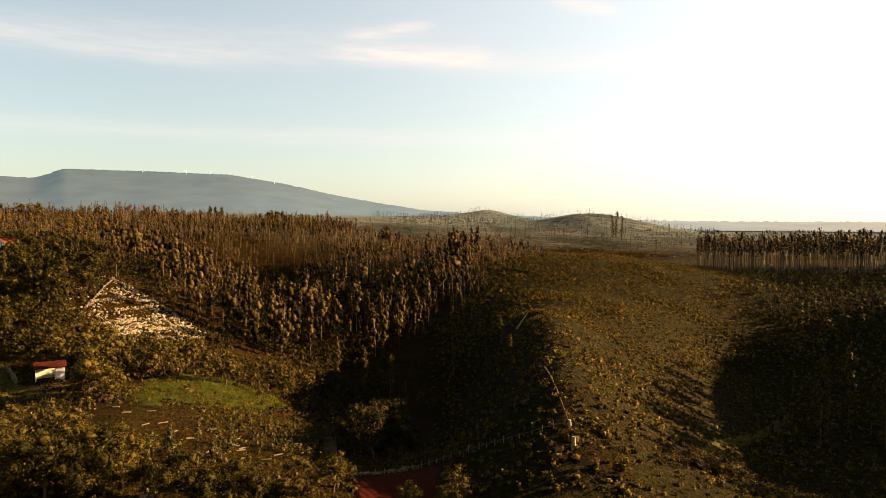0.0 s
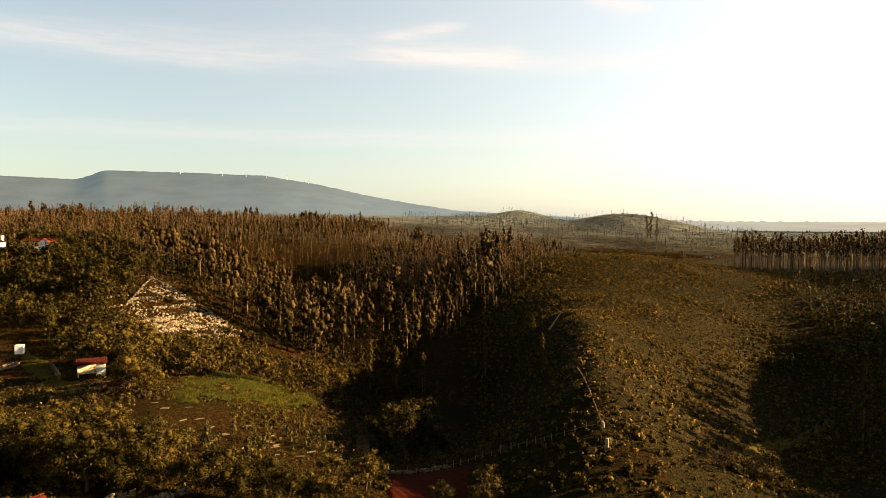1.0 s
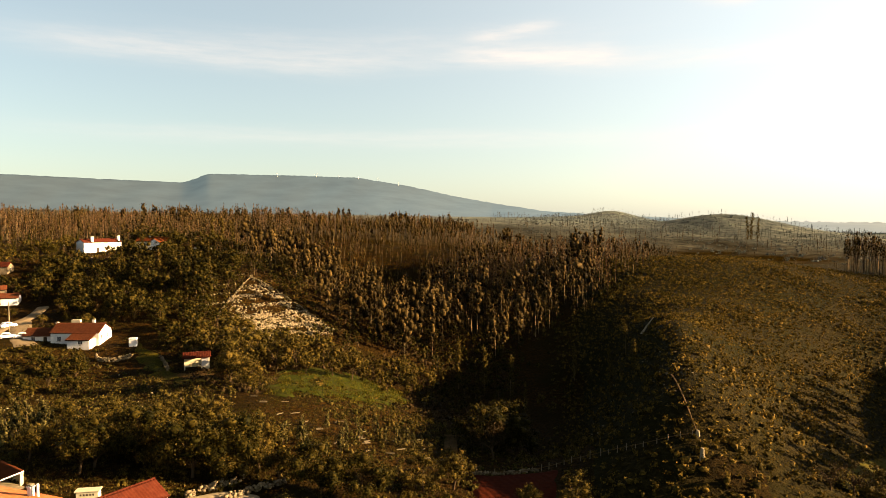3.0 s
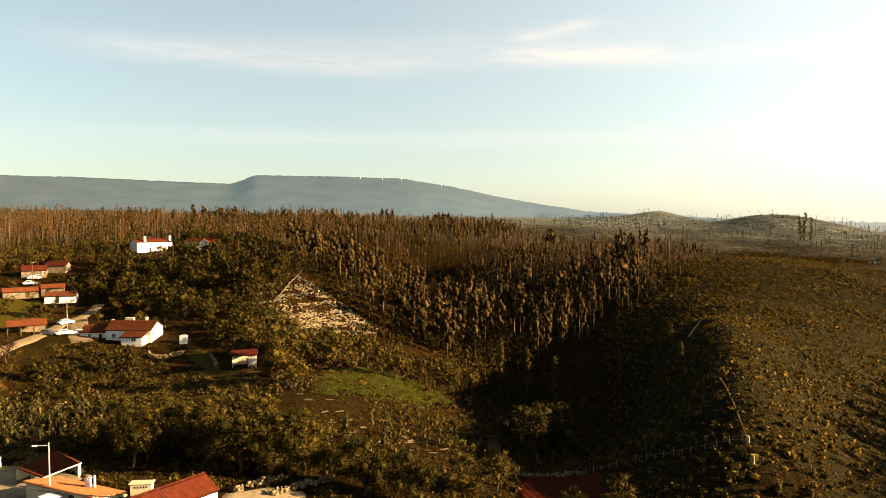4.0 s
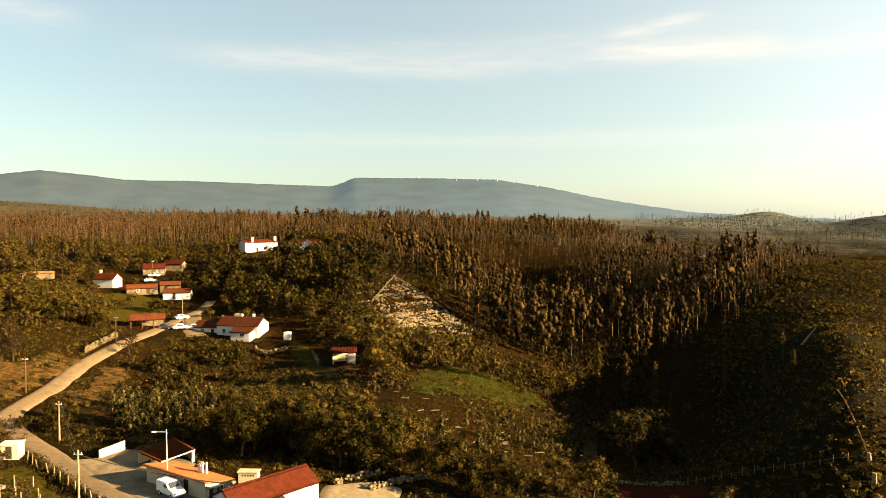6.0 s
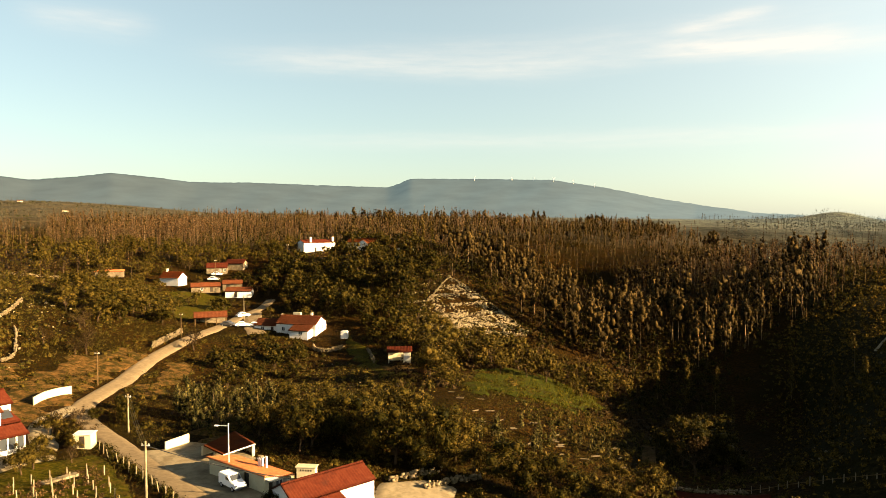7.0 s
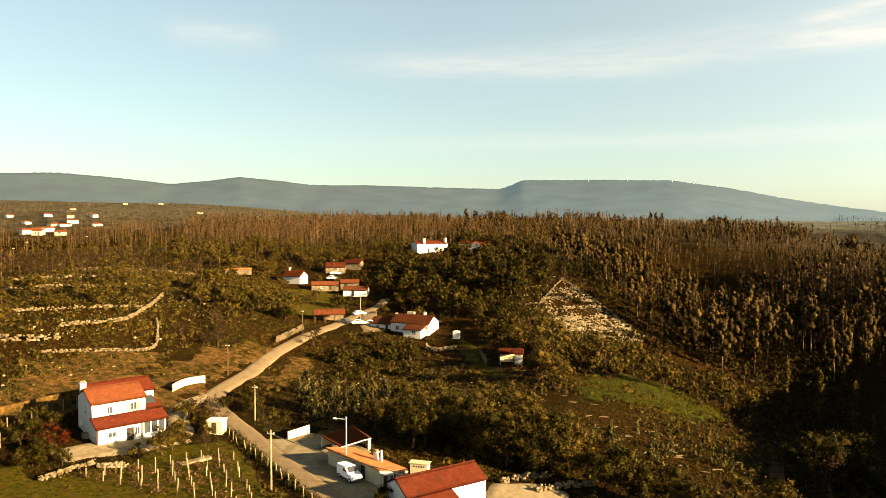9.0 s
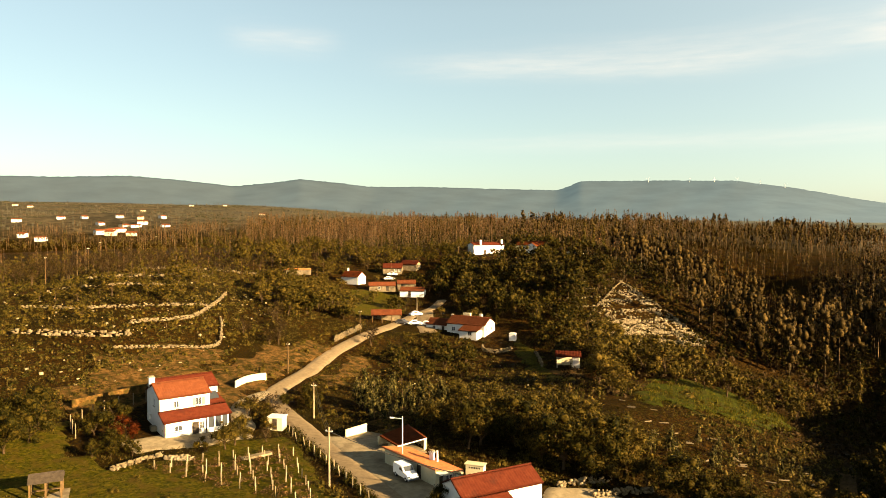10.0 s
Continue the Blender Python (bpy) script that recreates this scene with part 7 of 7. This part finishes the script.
# trees along the wood's edge behind the shed and the field
grove(hill_olives, [(-84, 138), (-90, 150), (-88, 166), (-70, 170), (-52, 160), (-40, 150), (-36, 140), (-50, 136), (-64, 132), (-74, 140)], 5.6, 0.9, 1.5, -0.8, 1)
# slope between carport and field
grove(olives, [(-48, 74), (-64, 74), (-72, 80), (-60, 92), (-46, 92), (-36, 84), (-34, 78)], 5.0, 0.8, 1.2, -0.7, 2)
grove(oaks, [(-20, 80), (-31, 80), (-30, 74), (-22, 72)], 6.0, 0.8, 1.1, -0.6, 3)
grove(gums, [(-78, 74), (-92, 84), (-100, 96), (-84, 98), (-68, 84)], 3.0, 0.5, 0.9, -0.6, 4)
grove(gums, [(-16, 84), (-40, 92), (-42, 98), (-18, 96)], 2.9, 0.35, 0.75, -0.5, 5)
grove(gums, [(-18, 97), (-34, 99), (-46, 106), (-40, 108), (-24, 106)], 4.0, 0.25, 0.5, -0.3, 2)
grove(hill_oaks, [(-98, 90), (-112, 110), (-124, 126), (-122, 142), (-104, 142), (-92, 116)], 7.5, 0.45, 0.8, -0.2, 6)
grove(hill_olives, [(-150, 112), (-146, 128), (-158, 142), (-176, 150), (-184, 138), (-176, 120), (-164, 110)], 6.0, 0.9, 1.3, -0.8, 7)
grove(pale, [(-135, 84), (-150, 104), (-144, 118), (-134, 106), (-128, 94)], 6.5, 0.7, 1.1, -0.5, 8)
grove(hill_olives, [(-150, 62), (-175, 60), (-196, 84), (-198, 110), (-178, 112), (-160, 88)], 7.2, 0.5, 1.0, -0.3, 9)
grove(pale, [(-200, 60), (-240, 60), (-250, 130), (-220, 160), (-200, 120)], 7.6, 0.8, 1.4, -0.5, 10)
grove(hill_olives, [(-205, 150), (-225, 140), (-270, 180), (-260, 230), (-220, 220)], 9.5, 0.9, 1.5, -0.5, 11)
grove(hill_oaks, [(-150, 180), (-164, 186), (-172, 200), (-182, 214), (-176, 236), (-164, 226), (-158, 198)], 6.5, 0.6, 1.1, -0.8, 12)
grove(hill_olives, [(-196, 208), (-206, 190), (-216, 196), (-214, 240), (-196, 252), (-190, 230)], 7.0, 0.7, 1.2, -0.8, 13)
grove(hill_oaks, [(-190, 262), (-160, 274), (-150, 268), (-140, 256), (-128, 262), (-150, 290), (-190, 284)], 7.0, 0.8, 1.3, -0.8, 14)
grove(hill_olives, [(-186, 168), (-196, 168), (-204, 160), (-200, 150), (-184, 156)], 5.5, 0.5, 0.9, -0.6, 15)
# round the houses
for kinds, x, y, s in ((oaks, -99.5, 33.5, 1.0), (oaks, -103.5, 36.0, 1.0), (oaks, -97.5, 30.0, 0.85), (oaks, -104, 31, 1.0), (oaks, -97.0, 40.8, 0.55), (oaks, -99.5, 45.0, 0.6), (oaks, -88.2, 39.0, 0.36), (oaks, -86.8, 41.2, 0.34), (oaks, -91.0, 41.0, 0.42), (oaks, -89.5, 37.2, 0.38), (pale, -92.4, 62.6, 0.95), (pale, -90.0, 65.0, 0.8), (pale, -86.5, 63.8, 0.6),
                       (olives, -92.2, 62.0, 0.6), (olives, -89.6, 64.2, 0.5), (olives, -87.0, 57.6, 0.42), (olives, -80.6, 50.8, 0.62), (olives, -84.6, 60.0, 0.4), (oaks, -47.6, 56.2, 0.4), (oaks, -46.4, 54.4, 0.35), (olives, -81.2, 52.6, 0.66), (olives, -82.8, 55.2, 0.55), (pale, -79.5, 56.5, 0.5), (oaks, -94.5, 70.5, 0.35), (oaks, -97, 78, 0.4), (oaks, -92.5, 74.5, 0.5), (oaks, -89.0, 73.0, 0.45),
                       (olives, -63.6, 123.5, 1.6), (olives, -58.0, 121.5, 0.8), (pale, -124.5, 120.0, 1.1), (pale, -128, 124, 0.8), (oaks, -152, 122, 1.1), (oaks, -146, 130, 0.7),
                       (oaks, -40.5, 79.0, 1.25), (oaks, -44.5, 77.0, 1.2), (oaks, -57.5, 76.5, 1.05), (oaks, -53.5, 79.5, 1.1), (olives, -34.5, 79.5, 0.8),
                       (oaks, -13.1, 112.2, 1.25), (oaks, -10.2, 118.6, 1.45), (oaks, -7.6, 114.6, 1.2), (pale, -10.5, 106.5, 1.2), (olives, -14.0, 88.5, 0.9), (olives, -17.5, 86.5, 0.9), (olives, 1.2, 84.2, 0.75), (olives, -3.6, 84.0, 0.6),
                       (pale, 33, 92, 0.8), (pale, 36.5, 94, 0.9), (olives, 40.5, 95.5, 0.8), (oaks, -160, 265, 1.2), (oaks, -165, 272, 1.3), (oaks, -176, 270, 1.0), (oaks, -193, 232, 1.0)):
    plant(kinds, x, y, s)
red_tree = tree_thing("persimmon_tree", "small rust-red autumn tree in the garden", "tree", *broadleaf(tr, 3.6, 3.8, 900, 0.13, 6, body=0.6), "leaf_red")
red_tree.matrix_basis = pose(-92.0, 42.9, hz(-92.0, 42.9) - 0.1)
yellow = tree_thing("shrub", "small golden-yellow garden shrub", "shrub", *broadleaf(tr, 1.6, 2.0, 400, 0.14, 5), "leaf_yellow")
yellow.matrix_basis = pose(-83.2, 48.8, hz(-83.2, 48.8) - 0.1)
# tall thin eucalyptus in the dark gully and lone ones along the valley
for x, y, s in ((69.7, 126.0, 1.1), (77.6, 130.7, 1.1), (76.5, 118.0, 0.9), (70.5, 130.0, 0.7), (79, 126, 0.6), (86, 124, 1.0), (-13, 172, 0.75), (-20, 176, 0.8), (3, 178, 0.6), (15, 172, 0.55), (-27, 178, 0.9), (148, 600, 1.3), (152, 604, 1.5), (158, 608, 1.2), (-9, 165, 0.45), (10, 150, 0.6), (14, 141, 0.5)):
    plant(talls, x, y, s)
for x, y in ((74, 112), (78, 114), (72, 109), (82, 117), (68, 108), (86, 119), (90, 122), (66, 137), (70, 141)):
    plant(gums, x, y, 0.55)
for src in oaks + olives + hill_oaks + hill_olives + pale + gums + talls:
    k = oaks + olives + hill_oaks + hill_olives + pale + gums + talls
    i = k.index(src)
    src.matrix_basis = pose(-96 - 6 * (i % 12), 256 + 2.5 * (i % 12) + 7 * (i // 12), hz(-96 - 6 * (i % 12), 256 + 2.5 * (i % 12) + 7 * (i // 12)) - 0.1)

at = spread(rng, (-106, 165, -64, 220), 2.3, lambda x, y, az, r: inside(SCREE, x, y) & (wave(x, y, 4, 1.0) < 0.25))
scatter("slope_bushes", scrub_kinds, at, rng.uniform(0.4, 1.1, len(at)), [M["leaf"]], rng, "low bushes growing between the rubble", "shrubs", 0.1)
at = spread(rng, (-60, 105, -28, 156), 1.5, lambda x, y, az, r: inside(FIELD, x, y) & (wave(x, y, 4, 3.0) > 0.2))
scatter("field_bushes", scrub_kinds, at, rng.uniform(0.35, 1.0, len(at)) * np.where(rng.random(len(at)) < 0.12, 1.9, 1.0), [M["leaf"]], rng, "low bushes dotted over the green field", "shrubs", 0.1)

def tuft(rng, n, tall, wide):
    """A tuft of upright grass blades."""
    phi = rng.uniform(0, 2 * math.pi, n)
    base = np.stack([wide * rng.normal(0, 0.4, n), wide * rng.normal(0, 0.4, n), np.zeros(n)], -1)
    side = np.stack([np.cos(phi), np.sin(phi), np.zeros(n)], -1) * 0.04
    tip = base + np.stack([rng.normal(0, 0.15, n), rng.normal(0, 0.15, n), tall * rng.uniform(0.5, 1.1, n)], -1)
    return np.stack([base - side, base + side, tip], 1).reshape(-1, 3), np.arange(3 * n).reshape(-1, 3)


crop_kinds = [(v, f, np.zeros(len(f))) for v, f in (tuft(rng, 16, rng.uniform(0.35, 0.6), rng.uniform(0.8, 1.2)) for _ in range(6))]
at = spread(rng, (-62, 108, -26, 160), 0.8, lambda x, y, az, r: inside(FIELD, x + 2 * wave(x, y, 3), y + 2 * wave(y, x, 3)) & (np.sin((0.94 * x + 0.34 * y) * 2.4) + 1.3 * wave(x, y, 6, 1.0) > -0.3))
scatter("field_crop", crop_kinds, at, rng.uniform(0.7, 1.5, len(at)), [M["crop"]], rng, "rows of bright green winter crop in the small field", "crop", 0.05)

# fruit trees and bushes between the hill houses
homes = np.array([(-186, 243), (-183, 262), (-170, 258), (-195, 194), (-194, 203), (-195, 173), (-181, 173), (-175, 182), (-168, 176), (-118, 150), (-133, 150)])
at = spread(tr, (-210, 140, -118, 262), 6.0, lambda x, y, az, r: inside(HAMLET, x, y) & ~near_road(x, y, 5.0) & (np.hypot(x[:, None] - homes[None, :, 0], y[:, None] - homes[None, :, 1]).min(1) > 9) & (wave(x, y, 7, 2.0) > -0.5))
for x, y in at:
    plant((hill_olives, hill_oaks, pale)[tr.integers(0, 3)], float(x), float(y), float(tr.uniform(0.3, 0.75)))
# single trees standing in the field and on the bank above it
for x, y, size in [(-49.5, 143, 0.75), (-46, 146, 0.95), (-44.5, 149.5, 0.8), (-40, 148, 0.6), (-54.5, 140, 0.7), (-37, 143, 0.5), (-43, 158, 0.9), (-37, 160, 1.0), (-34, 153, 0.7), (-49, 158, 1.05), (-40, 166, 1.0), (-33, 166, 0.9)]:
    plant(hill_olives, x, y, size, tall=1.15)

# saplings on the right-hand slope and thickets everywhere
sap_kinds = trees_of(6, lambda: eucalyptus(rng, rng.uniform(2.5, 4.5), 60, 0.34, low=0.1, wide=1.0, top=0.2, sides=3))
at = spread(rng, (60, 120, 240, 320), 4.2, lambda x, y, az, r: (az > 21) & (az < 44) & (r > 200) & (r < 312) & (wave(x, y, 22, 1.5) > -0.1))
scatter("sapling_slope", sap_kinds, at, rng.uniform(0.6, 1.2, len(at)), [M["bark"], M["leaf_grey"]], rng, "replanted eucalyptus saplings on the slope", "saplings")
thick_kinds = [(v, f, np.zeros(len(f))) for v, f in (bush(rng, rng.uniform(1.2, 2.4), rng.uniform(2.2, 3.6), 62, 0.15) for _ in range(8))]


def thicket(x, y, az, r):
    return (az > -80) & (az < 2) & (r > 62) & (r < 320) & ~kept_open(x, y) & ~(inside(FIELD, x, y) | inside(SCREE, x, y) | inside(RED, x, y) | near_road(x, y, 4.0)) & (wave(x, y, 5, 7.0) > 0.3) & ~inside([(-18, 96), (-42, 97), (-60, 108), (-52, 114), (-34, 110), (-20, 108)], x, y) & ~((np.hypot(x + 89, y - 50) < 16) | (np.hypot(x + 78, y - 47) < 12) | (np.hypot(x + 88, y - 28) < 16) | (np.hypot(x + 62, y - 63) < 11) | (np.hypot(x + 50, y - 58) < 11) | (np.hypot(x + 38, y - 66) < 9)) & ~((np.hypot(x + 118, y - 150) < 12) | (np.hypot(x + 133, y - 150) < 12))


at = spread(rng, (-330, 20, 20, 320), 3.2, thicket)
scatter("thicket", thick_kinds, at, rng.uniform(0.4, 1.0, len(at)), [M["leaf"]], rng, "dense olive-green thicket of shrubs on the slopes", "shrubs", 0.15)

# bushes over the terraces, and along the bank between the rubble slope and the forest
at = spread(rng, (-250, 30, -110, 150), 3.4, lambda x, y, az, r: (az > -80) & (az < -52) & (r > 140) & (r < 250) & ~near_road(x, y, 5.0) & (wave(x, y, 5, 1.5) > -0.25))
scatter("terrace_bushes", thick_kinds, at, rng.uniform(0.35, 0.85, len(at)), [M["leaf"]], rng, "olive-green bushes over the old terraces", "shrubs", 0.15)
at = spread(rng, (-120, 110, 0, 270), 2.7, lambda x, y, az, r: (az > -31) & (az < -5) & (r > 128) & (r < edge_start(az)) & ~open_ground(x, y) & (wave(x, y, 6, 1.5) > -0.6))
scatter("bank_bushes", scrub_kinds, at, rng.uniform(0.8, 2.0, len(at)), [M["leaf_mixed"]], rng, "brown-green bushes on the bank below the forest", "shrubs", 0.15)

# grass tufts on the open ground near the houses
tuft_kinds = [(v, f, np.zeros(len(f))) for v, f in (tuft(rng, 12, rng.uniform(0.18, 0.42), rng.uniform(0.6, 1.1)) for _ in range(8))]
PAVED = [[(-76.4, 64.4), (-74.0, 71.0), (-66.0, 70.5), (-58.0, 69.0), (-50.5, 64.2), (-47.0, 53.2), (-52.5, 52.6), (-60.0, 56.2), (-70.0, 61.0)], [(-87.6, 42.5), (-84.9, 50.0), (-83.6, 56.5), (-88.0, 60.0), (-99, 63), (-101, 52), (-92.0, 42.5)], [(-44, 53), (-48, 62), (-42.0, 70.2), (-39.0, 74.0), (-35.0, 75.0), (-33.5, 68.0), (-36.0, 54.5)]]


def bare(x, y):
    out = near_road(x, y, 2.6)
    for poly in PAVED:
        out |= inside(poly, x, y)
    return out


at = spread(rng, (-150, 10, -28, 150), 2.0, lambda x, y, az, r: inside(HAMLET, x, y) & ~bare(x, y) & (r > 66) & (r < 190) & (wave(x, y, 4.5, 2.0) > -0.15) & ~((np.hypot(x + 89, y - 50) < 11) | (np.hypot(x + 70, y - 46) < 11) | (np.hypot(x + 88, y - 26) < 14)))
scatter("bank_scrub", fine_kinds, at, rng.uniform(0.4, 1.2, len(at)), [M["leaf"]], rng, "olive-green scrub dotted over the clay banks", "shrubs", 0.1)
at = spread(rng, (-130, 10, -20, 130), 0.93, lambda x, y, az, r: (r > 60) & (r < 145) & (az < -10) & ~bare(x, y) & (wave(x, y, 3.5, 2.0) > -0.5))
scatter("meadow_grass", tuft_kinds, at, rng.uniform(0.5, 1.3, len(at)), [M["leaf_yellow_grass"]], rng, "rough tufts of olive and straw grass", "grass", 0.1)
at = spread(rng, (-240, 30, -60, 200), 1.5, lambda x, y, az, r: (r >= 135) & (r < 215) & ~bare(x, y) & (wave(x, y, 5, 2.0) > -0.5))
scatter("terrace_grass", tuft_kinds, at, rng.uniform(0.8, 1.8, len(at)), [M["leaf_yellow_grass"]], rng, "dry grass tufts over the terraces", "grass", 0.1)
